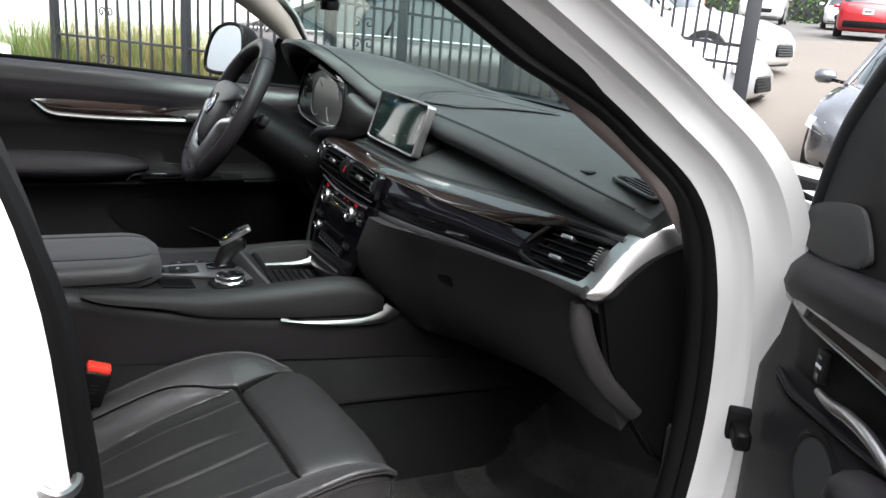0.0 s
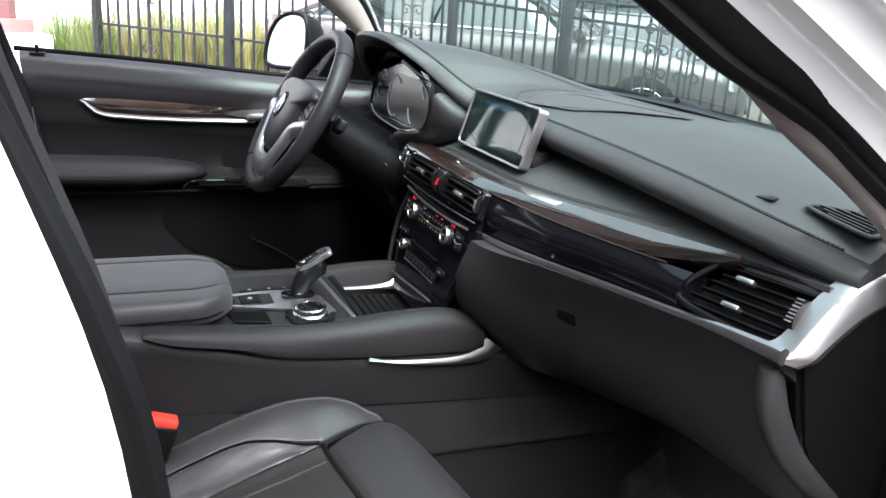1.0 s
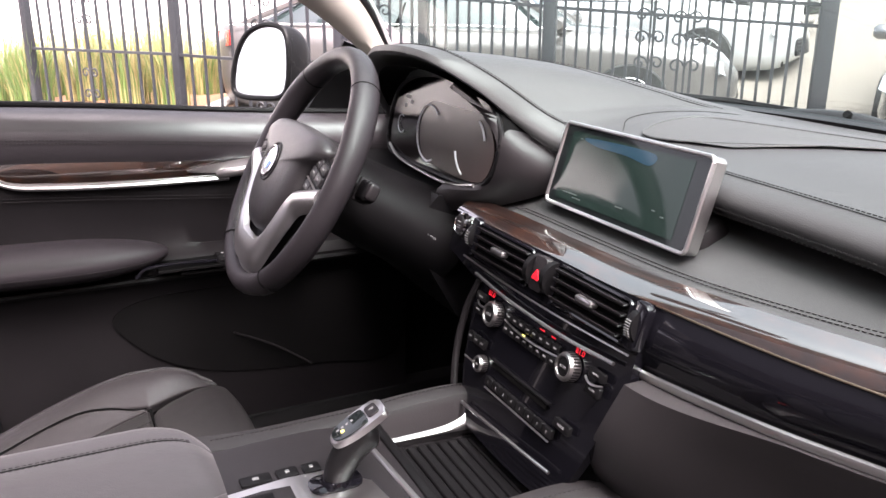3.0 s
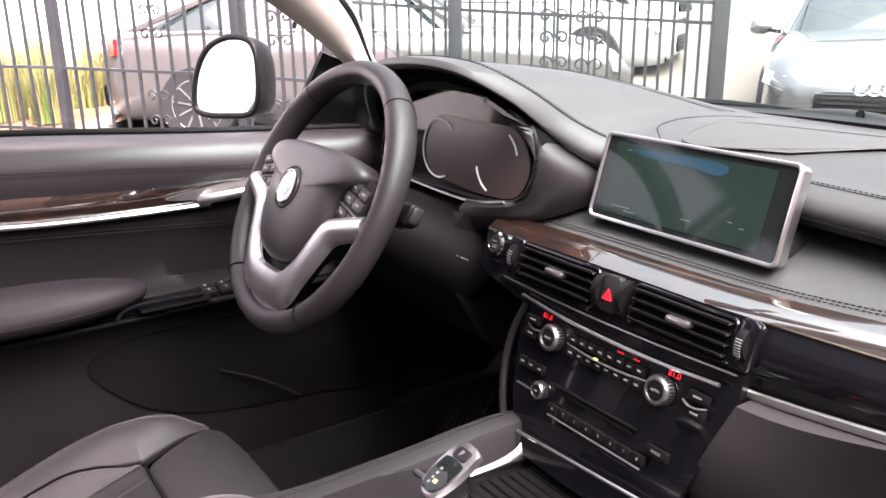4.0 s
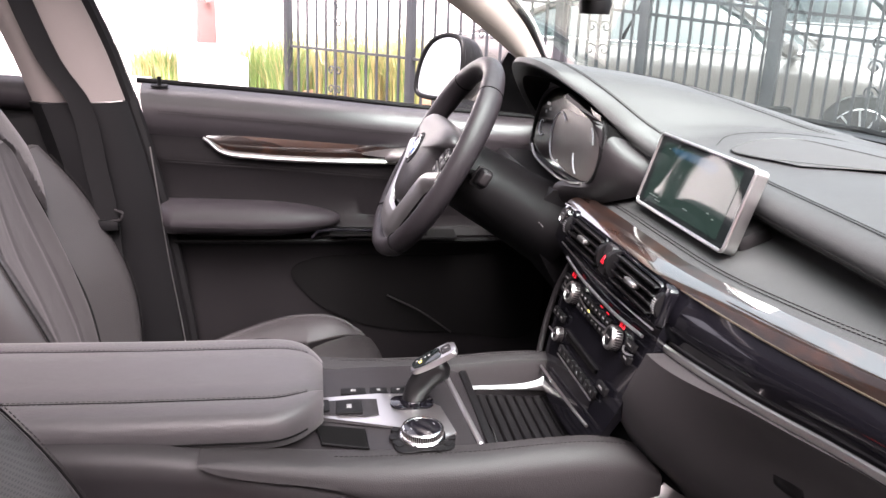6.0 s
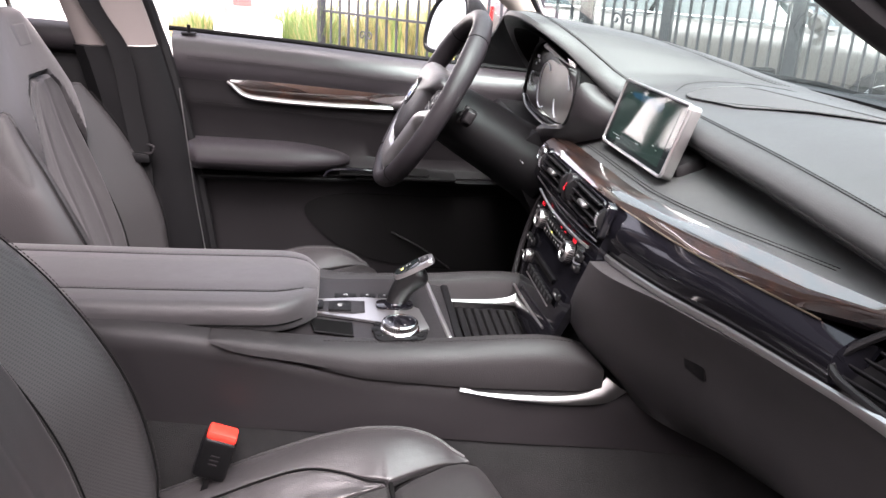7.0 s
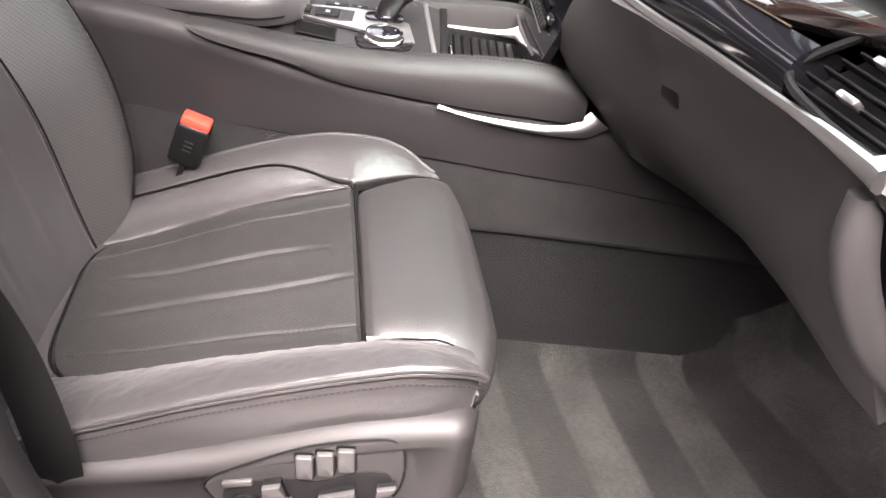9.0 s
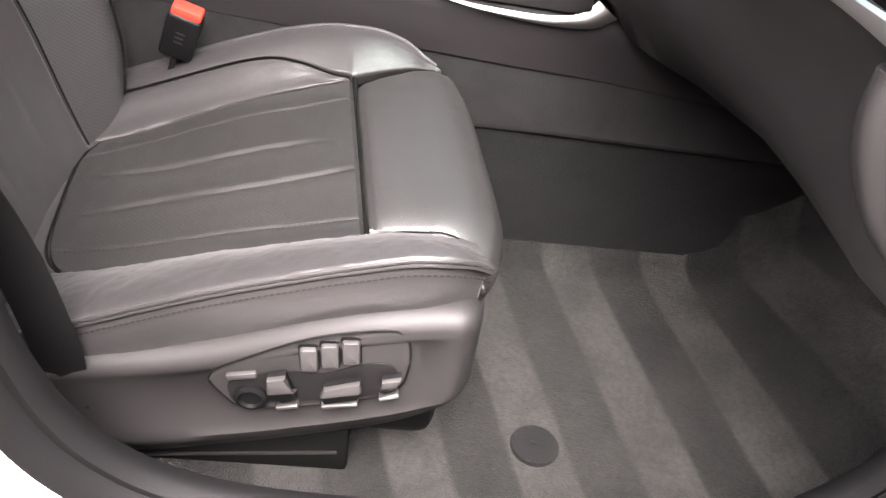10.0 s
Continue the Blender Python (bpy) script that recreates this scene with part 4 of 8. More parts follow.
for x in (-.100, .098):
    part("figures", text_mesh("81.0", .0095, stack_m(x, 1.0405, .0120)), RED_GLOW, stack, "red lit figures")
for x, w in ((.022, .012), (.046, .010)):
    for dz in (-.0028, .0028):
        part("lit_bar", box((w * .8, .0016, .0008), stack_m(x, 1.0405 + dz, .0115)), RED_GLOW, stack, "red lit display bar")
part("lamp", box((.006, .0014, .0006), stack_m(-.01, 1.0195, .0125)), AMBER_GLOW, stack)

# ---- centre console ----
console = thing("centre_console", (0, -.35, .45), "black leather wrapped centre console with satin silver trim", "centre console")

# lower body: long flanks, falling to the footwell in front
ys = [-.95, -.75, -.55, -.38, -.2, -.05, .08, .18, .30]
tops = [.93, .928, .918, .880, .852, .843, .828, .80, .755]
seam = [.80, .795, .780, .768, .757, .745, .735, .725, .715]
wid = [.150, .150, .152, .155, .158, .158, .156, .158, .162]
rows = []
for i in range(49):
    y = -.95 + 1.25 * i / 48
    t, s, w = sm(y, ys, tops), sm(y, ys, seam), sm(y, ys, wid)
    half = [(w - .035, t + .002), (w - .012, t - .004), (w - .002, t - .016), (w, t - .035), (w + .002, s + .03), (w + .004, s)]
    row = [Vector((x, y, z)) for x, z in half]
    rows.append([Vector((-p.x, p.y, p.z)) for p in row[::-1]] + row)
part("flank", skin(rows, True, True), PLASTIC_GREY, console, "long dark grey plastic flank")

# leather wings beside the cup tray
ARM_LEATHER = leather_material("soft black armrest leather", (0.0245, 0.0228, 0.0238), 0.46, spec=0.5)
ARM_LEATHER.node_tree.nodes["Principled BSDF"].inputs["Sheen Weight"].default_value = 0.10
WING_LEATHER = leather_material("matt black console leather", (0.0125, 0.0117, 0.0120), 0.58, spec=0.28)
for s in (-1, 1):
    wy = [-.515, -.50, -.48, -.44, -.39, -.31, -.22, -.16, -.10, -.03, .02, .045]
    wt = [.912, .912, .911, .908, .903, .899, .899, .901, .905, .905, .893, .868]
    wb = [.909, .899, .890, .881, .873, .853, .843, .838, .834, .831, .829, .833]
    rows = []
    for i in range(41):
        y = -.515 + .56 * i / 40
        t, b = sm(y, wy, wt), sm(y, wy, wb)
        lean = .006 * math.sin(math.pi * i / 40)
        k = max(.06, min(1, (y + .515) / .12)) * (1 - .85 * max(0, (y - .0) / .045) ** 2)
        hgt, wid_o = t - b, .161 + lean
        sec = [(.110, t - .078), (.112, t - .012), (.116, t - .003), (.124, t)]
        for q in range(9):
            ang = math.pi / 2 * (1 - q / 8)
            r0 = min(.024 * k + .004, hgt * .6)
            sec.append((wid_o - r0 + r0 * math.cos(ang), t - r0 + r0 * math.sin(ang)))
        sec += [(wid_o + .001, lerp(t, b, .75)), (wid_o - .002, b + .004), (.150, b)]
        rows.append([Vector((s * x, y, z)) for x, z in sec])
    part("wing", skin(rows, True, True), WING_LEATHER, console, "stitched black leather wing")
    stitch([(s * .137, y, sm(y, wy, wt) + .0005) for y in [-.36 + .36 * i / 40 for i in range(41)]], "seam", console, THREAD)
    a = cr([(s * .1625, -.165, .838), (s * .1640, -.10, .830), (s * .1635, -.02, .826), (s * .160, .03, .832), (s * .150, .055, .850)], 24)
    b = cr([(s * .1625, -.165, .836), (s * .1655, -.10, .822), (s * .1650, -.02, .813), (s * .1635, .05, .814), (s * .158, .085, .830)], 24)
    part("satin_foot", slab([[p.lerp(q, t) + Vector((s * .004 * math.sin(math.pi * t), 0, 0)) for t in (0, .3, .6, 1)] for p, q in zip(a, b)], .004), SATIN_DARK, console, "satin silver trim blade")
    a = cr([(s * .103, -.152, .868), (s * .104, -.08, .868), (s * .107, -.045, .872), (s * .110, -.026, .882), (s * .111, .0, .884)], 20)
    b = cr([(s * .099, -.152, .864), (s * .098, -.08, .861), (s * .099, -.045, .859), (s * .101, -.02, .855), (s * .104, .004, .850)], 20)
    part("inner_blade", slab([[p.lerp(q, t) + Vector((-s * .003 * math.sin(math.pi * t), 0, 0)) for t in (0, .3, .6, 1)] for p, q in zip(a, b)], .003), SATIN_DARK, console, "satin inner blade beside the tray")

# deck between armrest and tray
rows = []
for i in range(21):
    y = -.46 + .30 * i / 20
    z = .897 - .012 * max(0, (y + .25) / .09) ** 2
    rows.append([Vector((x, y, z + .003 * math.cos(x * 14))) for x in (-.118, -.08, -.04, 0, .04, .08, .118)])
part("deck", slab(rows, .02), PLASTIC_GREY, console, "dark grey upper deck")
# storage well: not hollow, a black sheet stands for its shade
part("well", prism([(.061, -.381), (.105, -.373), (.121, -.319), (.076, -.321)], .0015, pose(0, 0, .9003)), SEAM_AND_SHADE, console, "flat black sheet for coin well shade")
part("well_rim", tube([(.0605, -.382, .9008), (.1055, -.374, .9008), (.122, -.318, .9008), (.0755, -.320, .9008)], .0016, 6, True), PLASTIC_DARK, console)

# satin plate with the gear selector
plate = [(-.008, -.394), (.043, -.390), (.078, -.275), (.110, -.226), (.098, -.206), (.026, -.216), (-.014, -.258), (-.016, -.30)]
part("selector_plate", prism(plate, .004, pose(0, 0, .9005), .0015), SATIN, console, "satin silver selector surround")
part("plate_inset", prism([(.006, -.386), (.038, -.382), (.050, -.318), (.046, -.300), (.002, -.300), (.0, -.33)], .0015, pose(0, 0, .9043), .0005), PLASTIC_GREY, console)
for x, y, w, d in ((.020, -.372, .030, .016), (.027, -.338, .034, .034), (-.030, -.330, .018, .034), (-.030, -.295, .018, .024), (-.029, -.268, .018, .020)):
    k = part("button", prism(rounded(w, d, .003), .0035, pose(x, y, .9055 if x > 0 else .8995), .001), PLASTIC_DARK, console, "black console button")
    part("mark", box((w * .3, d * .2, .0006), pose(x, y, .9094 if x > 0 else .9034)), ICON, k)
part("gaiter_slot", prism(rounded(.036, .058, .014), .003, pose(.0165, -.254, .9050), .001), GLOSS, console)

GRIP_BLACK = leather_material("glossy black selector leather", (0.0032, 0.0032, 0.0034), 0.30, spec=0.42)
selector = thing("gear_selector", (.004, -.268, .903), "black and chrome upright gear selector on the console", "gear selector")
spine = cr([(.0165, -.253, .898), (.0165, -.251, .913), (.0165, -.245, .928), (.0165, -.236, .942), (.0165, -.223, .9535), (.0165, -.208, .9630)], 26)
rad = [.0145 + .0050 * (k / 22) ** .8 if k < 23 else (.0180, .0145, .0080)[k - 23] for k in range(26)]
part("grip", tube(spine, rad, 18, flat=.90, up=(1, 0, 0)), GRIP_BLACK, selector, "black leather grip")
part("collar", turned([(.019, 0), (.018, .006), (.0155, .010)], pose(.0165, -.252, .903), 20), GLOSS, selector)
hm = pose(.0160, -.2265, .9705, 29, -3, -3)
head = blob([(-.009, -.030), (.009, -.030), (.0165, -.008), (.0165, .020), (.012, .030), (-.012, .030), (-.0165, .020), (-.0165, -.008)], 40)
part("head_frame", prism([(x * 1.18, y * 1.06) for x, y in head], .0075, hm @ Matrix.Translation((0, 0, -.0050)), .0034), SATIN, selector, "satin silver head frame")
part("head_window", prism([(x * .98, y * .66 - .009) for x, y in head], .002, hm @ Matrix.Translation((0, 0, .002)), .0006), SCREEN, selector, "glossy black gear window")
part("park_button", prism(rounded(.022, .014, .004), .0025, hm @ Matrix.Translation((0, .0195, .002)), .001), PLASTIC_GREY, selector, "grey park button")
part("letter", text_mesh("P", .009, hm @ Matrix.Translation((0, .0195, .0048))), ICON, selector)
part("gear_mark", box((.005, .004, .0004), hm @ Matrix.Translation((.002, -.018, .0042))), AMBER_GLOW, selector)
for k in range(4):
    part("gear_mark", box((.003, .003, .0004), hm @ Matrix.Translation((-.005, -.022 + .006 * k, .0042))), ICON, selector)

# rotary controller
RX, RY, RZ = .098, -.250, .8985
rotary = thing("rotary_controller", (RX, RY, RZ), "chrome ringed rotary media controller on the console", "rotary knob")
part("base_plate", prism(blob([(-.042, -.030), (.030, -.036), (.036, 0), (.028, .036), (-.03, .034), (-.047, 0)], 32), .003, pose(RX, RY, RZ), .001), PLASTIC_DARK, rotary)
part("skirt", turned([(.0295, 0), (.0300, .0015), (.0285, .0040), (.0262, .0048)], pose(RX, RY, RZ + .003), 48), CHROME, rotary, "chrome skirt")
part("grip", turned([(.0258, 0), (.0262, .004), (.0260, .0075)], pose(RX, RY, RZ + .0065), 48), PLASTIC_DARK, rotary, "black knurled ring")
for i in range(60):
    t = i * math.tau / 60
    c, s = RX + .0262 * math.cos(t), RY + .0262 * math.sin(t)
    part("rib", bar((c, s, RZ + .0070), (c, s, RZ + .0138), .0008, .0008, 0, (1, 0, 0)), SATIN_DARK, rotary)
part("ring", turned([(.0262, 0), (.0266, .0012), (.0255, .0026), (.0240, .0030), (.0236, .0018)], pose(RX, RY, RZ + .0138), 48), CHROME, rotary, "chrome top ring")
part("touch_face", turned([(.0238, 0), (.0225, .0012), (.012, .0016), (.0, .0018)], pose(RX, RY, RZ + .0148), 40), GLOSS, rotary, "black touch surface")
for t in (20, 110, 200, 290):
    part("mark", box((.004, .0012, .0004), pose(RX, RY, RZ + .0166) @ pose(0, 0, 0, 0, 0, t) @ Matrix.Translation((0, .016, 0))), ICON, rotary)
for t in (-60, -35, -10, 150, 180, 210):
    part("key", prism(rounded(.013, .010, .003), .004, pose(RX, RY, RZ + .0005) @ pose(0, 0, 0, 0, 0, t) @ Matrix.Translation((0, .0365, 0)), .001), PLASTIC_DARK, rotary, "black menu key")

# ribbed roller cover of the cup tray
tray = thing("tray_cover", (0, -.09, .878), "black ribbed roller cover over the cup tray", "tray cover")
for i in range(11):
    y = -.150 + .0145 * i
    part("rib", bar((-.092, y, .857 - .010 * i / 10), (.092, y, .857 - .010 * i / 10), .0120, .005, .0018), PLASTIC_DARK, tray)
part("bed", box((.204, .18, .004), pose(0, -.08, .846, -3)), SEAM_AND_SHADE, tray)
part("front_step", box((.215, .012, .042), pose(0, -.162, .872, 0), .003), PLASTIC_DARK, tray)
part("grip_bar", bar((.016, -.150, .872), (.104, -.147, .872), .008, .008, .003), CHROME, tray)
part("deck_bar", bar((-.106, -.193, .8955), (.110, -.176, .8925), .008, .005, .002), SATIN, tray)

# padded armrest lid
arm = thing("armrest", (0, -.65, .89), "padded black leather armrest lid with seams", "armrest")


def arm_shape(y):
    k = min(1, max(0, (-.372 - y) / .075))
    return .118 * (1 - (1 - k) ** 2.4 * .50) + .004


def arm_top(y):
    return .948 + .004 * max(0, (-.60 - y) / .3) - .010 * max(0, (y + .402) / .03) ** 2


rows = []
for i in range(49):
    y = -.372 - .58 * (i / 48) ** 1.35
    w = arm_shape(y)
    tz = arm_top(y)
    sec = [(w - .012, .900), (w - .002, .906), (w + .002, .916), (w + .003, tz - .018), (w + .001, tz - .008), (w - .005, tz - .002), (w - .014, tz), (w * .66, tz + .0022), (w * .62, tz + .0012), (w * .58, tz + .0026), (w * .3, tz + .004), (0, tz + .0045)]
    rows.append([Vector((-x, y, z)) for x, z in sec] + [Vector((x, y, z)) for x, z in sec[-2::-1]])
part("cushion", skin(rows, True, True), ARM_LEATHER, arm)
for o in (-1, 1):
    line = [-.392 - .52 * i / 40 for i in range(41)]
    part("seam_groove", tube([(o * arm_shape(y) * .62, y, arm_top(y) + .0012) for y in line], .0011, 5), SEAM_AND_SHADE, arm)
    part("seam_groove", tube([(o * (arm_shape(y) + .0025), y, .9165) for y in line], .0013, 5), SEAM_AND_SHADE, arm)
    for f in (.645, .595):
        stitch([(o * arm_shape(y) * f, y, arm_top(y) + .0024) for y in line], "seam", arm, THREAD, size=.0004)
rows = []
for i in range(21):
    y = -.385 - .55 * i / 20
    w = .112 * min(1, .55 + (-.385 - y) / .14)
    rows.append([Vector((-w + .012, y, .872)), Vector((-w, y, .884)), Vector((-w, y, .904)), Vector((w, y, .904)), Vector((w, y, .884)), Vector((w - .012, y, .872))])
part("base", skin(rows, True, True), PLASTIC_DARK, arm)

# carpeted tunnel below: a worn upper tier over a foot coloured darker for weak light
rows, upper = [], []
for i in range(33):
    y = -1.0 + 1.5 * i / 32
    k = sm(y, ys, seam)
    rows.append([Vector((-.238, y, .44)), Vector((-.212, y, .54)), Vector((-.170, y, k - .07)), Vector((-.150, y, k - .02)), Vector((.150, y, k - .02)), Vector((.170, y, k - .07)), Vector((.212, y, .54)), Vector((.238, y, .44))])
    low = .652 - .012 * max(0, y / .4)
    upper.append([Vector((.150, y, k + .01)), Vector((.163, y, k - .012)), Vector((.172, y, k - .05)), Vector((.186, y, low + .006)), Vector((.184, y, low)), Vector((.150, y, low))])
solo("tunnel", skin(rows, True, True), CARPET_SHADED, "dark grey velour carpet over the centre tunnel", "carpet", kind="structure")
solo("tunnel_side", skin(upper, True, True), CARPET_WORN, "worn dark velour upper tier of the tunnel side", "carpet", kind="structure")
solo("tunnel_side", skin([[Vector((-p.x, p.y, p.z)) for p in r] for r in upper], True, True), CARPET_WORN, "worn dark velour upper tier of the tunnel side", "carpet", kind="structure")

# ---- steering wheel ----
wheel = thing("steering_wheel", (-.3765, -.178, 1.168), "black leather steering wheel with satin silver spokes", "steering wheel")
wm = Matrix.Translation((-.3765, -.176, 1.168)) @ pose(0, 0, 0, 60.2, 0, 0)
ring, rr = [], []
for k in range(64):
    t = k * math.tau / 64
    q = Vector((.178 * math.cos(t), .178 * math.sin(t) * (1.0 if math.sin(t) > -.9 else .985), .0))
    ring.append(wm @ q)
    rr.append(.0162 + .0022 * (abs(math.cos(t - radians(40))) ** 12 + abs(math.cos(t - radians(140))) ** 12) * (1 if math.sin(t) > 0 else .3))
axis = wm.to_3x3() @ Vector((0, 0, 1))
bm = bmesh.new()
rows = []
for p, r in zip(ring, rr):
    c = wm.translation
    rad_v = (p - c).normalized()
    rows.append([p + rad_v * math.cos(j * math.tau / 14) * r * .95 + axis * math.sin(j * math.tau / 14) * r * 1.12 for j in range(14)])
rows.append(rows[0])
add_rows(bm, rows, True)
bmesh.ops.remove_doubles(bm, verts=bm.verts, dist=1e-6)
part("rim", bm, LEATHER, wheel, "thick black leather rim")
for t in (50, 130, 232, 308):
    rad_v = wm.to_3x3() @ Vector((math.cos(radians(t)), math.sin(radians(t)), 0))
    p = wm.translation + rad_v * .178
    loop = [p + rad_v * math.cos(j * math.tau / 20) * .0170 + axis * math.sin(j * math.tau / 20) * .0198 for j in range(20)]
    part("rim_seam", tube(loop, .0010, 5, True), SEAM_AND_SHADE, wheel)
# airbag boss: a broad shield that tapers to the lower spoke
BX, BY = -.004, -.004
half_boss = [(.055, .068), (.105, .064), (.132, .052), (.128, .036), (.098, .018), (.090, -.020), (.074, -.055), (.046, -.086)]
boss = blob([(BX, .069 + BY)] + [(x + BX, y + BY) for x, y in half_boss] + [(BX, -.096 + BY)] + [(BX - x, y + BY) for x, y in half_boss[::-1]], 84)
cen = Vector((BX, -.004, 0))
rows = []
for h, k in ((-.014, .97), (.008, 1.0), (.015, .985), (.021, .95), (.027, .86), (.031, .70), (.0335, .50), (.035, .28), (.0354, .08)):
    rows.append([wm @ Vector((cen.x + (x - cen.x) * k, cen.y + (y - cen.y) * k, h)) for x, y in boss])
part("airbag_cover", skin(rows, True, True), leather_material("grained black airbag cover", (0.012, 0.0112, 0.0118), 0.42, pores=.0018, spec=0.4), wheel, "grained black airbag cover")
bc = wm @ Matrix.Translation((-.009, -.004, .0350))
part("badge_well", turned([(.0300, -.004), (.0300, .0012), (.0285, .0018), (.0262, .0006), (.0255, -.001)], bc, 40), PLASTIC, wheel)
part("badge_ring", turned([(.0238, 0), (.0238, .0036), (.0222, .0042), (.0212, .0030), (.0205, .0028)], bc, 40), CHROME, wheel, "chrome ring of the round badge")
bd = part("badge", turned([(.0204, 0), (.0204, .0030), (.0120, .0034)], bc, 36), BADGE_GREY, wheel, "round white and blue badge")
for a in (0, 90, 180, 270):
    pie = [(0, 0)] + [(.0126 * math.cos(radians(a + k)), .0126 * math.sin(radians(a + k))) for k in range(0, 91, 10)]
    part("badge_field", prism(pie, .0006, bc @ Matrix.Translation((0, 0, .0036))), BADGE_BLUE if a in (90, 270) else BADGE_WHITE, bd)
# spokes with switch pads and a satin fork
for s in (-1, 1):
    sp = [(s * .085, .046), (s * .135, .044), (s * .168, .034), (s * .170, -.020), (s * .120, -.028), (s * .080, -.030)]
    part("side_spoke", prism(sp if s > 0 else sp[::-1], .018, wm @ Matrix.Translation((0, 0, -.010)), .006), PLASTIC, wheel, "black side spoke")
    edge_in = cr([(s * .168, -.006, .010), (s * .128, -.018, .014), (s * .100, -.028, .016), (s * .086, -.046, .016), (s * .066, -.086, .015), (s * .038, -.112, .014), (s * .0, -.116, .013)], 30)
    edge_out = cr([(s * .172, -.020, .006), (s * .150, -.027, .009), (s * .118, -.041, .011), (s * .102, -.066, .011), (s * .080, -.106, .010), (s * .058, -.142, .007), (s * .0, -.150, .006)], 30)
    rows = [[wm @ (p.lerp(q, t) + Vector((0, 0, .0045 * math.sin(math.pi * t) - (.004 if t in (0, 1) else 0)))) for t in (0, .06, .2, .4, .6, .8, .94, 1)] for p, q in zip(edge_in, edge_out)]
    part("satin_blade", slab(rows if s > 0 else rows[::-1], .008), SATIN, wheel, "satin silver spoke blade")
    part("spoke_back", prism(([(s * .090, -.030), (s * .150, -.026), (s * .092, -.076), (s * .050, -.160), (0, -.160), (0, -.100)])[::s], .010, wm @ Matrix.Translation((0, 0, -.006)), .002), PLASTIC_DARK, wheel)
    pm0 = wm @ Matrix.Translation((s * .128, .006, .008)) @ pose(0, 0, 0, 0, 0, -s * 12)
    pad = part("switch_pad", prism(rounded(.058, .058, .010), .005, pm0, .002), PLASTIC_DARK, wheel)
    for i, (yy, hh) in enumerate(((.0200, .013), (.0050, .014), (-.0155, .012))):
        for j in range(2):
            k = part("switch", prism(rounded(.0235, hh, .003), .0034, pm0 @ Matrix.Translation(((j - .5) * .0255, yy, .0045)), .001), PLASTIC_GREY, wheel, "black spoke switch")
            part("mark", box((.008, .002, .0005), pm0 @ Matrix.Translation(((j - .5) * .0255, yy, .0082))), ICON, k)
    part("bright_line", bar(pm0 @ Vector((-.026, -.0070, .0076)), pm0 @ Vector((.026, -.0070, .0076)), .0024, .0012), SATIN, wheel)
part("lower_spoke", prism([(-.052, -.134), (-.044, -.168), (.044, -.168), (.052, -.134)], .012, wm @ Matrix.Translation((0, 0, -.006)), .003), SATIN, wheel, "satin silver lower spoke")

# column with shroud and stalk
column = thing("steering_column", (-.377, -.02, 1.06), "black plastic steering column shroud with stalks", "steering column")
rows = []
for t, r in ((.0, .050), (.03, .062), (.08, .066), (.16, .070), (.24, .078)):
    c = wm @ Vector((0, 0, -.020 - t))
    rows.append([c + wm.to_3x3() @ Vector((math.cos(a) * r * 1.15, math.sin(a) * r * .95, 0)) for a in [k * math.tau / 24 for k in range(24)]])
part("shroud", skin(rows, True, True), PLASTIC_DARK, column)
for s, l in ((1, .15), (-1, .15)):
    a, b = wm @ Vector((s * .06, .012, -.055)), wm @ Vector((s * l, .022, -.050))
    part("stalk", tube([a.lerp(b, t) for t in (0, .3, .6, .8)], [.009, .010, .012, .014], 12, flat=.8), PLASTIC_DARK, column)
    d = (b - a).normalized()
    hm2 = Matrix((d, (wm.to_3x3() @ Vector((0, 1, 0))).normalized(), axis)).transposed().to_4x4()
    hm2.translation = a.lerp(b, .98)
    hd2 = part("stalk_head", box((.034, .030, .020), hm2, .006, 3), PLASTIC_DARK, column, "flat black lever head")
    part("stalk_collar", box((.008, .034, .024), hm2 @ Matrix.Translation((-.014, 0, 0)), .003), PLASTIC_GREY, hd2)
    part("stalk_cap", box((.010, .024, .017), hm2 @ Matrix.Translation((.020, 0, 0)), .005, 3), PLASTIC_GREY, hd2, "grey end of the lever")
kp = []
for i in range(25):
    x = -.76 + .45 * i / 24
    kp.append([Vector((x, .02, 1.125)), Vector((x, -.005, 1.10)), Vector((x, .0, 1.02)), Vector((x, .05, .93)), Vector((x, .14, .86)), Vector((x, .24, .80)), Vector((x, .45, .78)), Vector((x, .45, 1.1))])
part("knee_panel", skin(kp, True, True), PLASTIC_DARK, dash, "black knee panel below the wheel")
for i, (x, w) in enumerate(((-.285, .004), (-.272, .010), (-.262, .006))):
    part("mark", box((w, .0006, .002), pose(x, -.0085, 1.075)), ICON, dash)

# ---- front seats ----


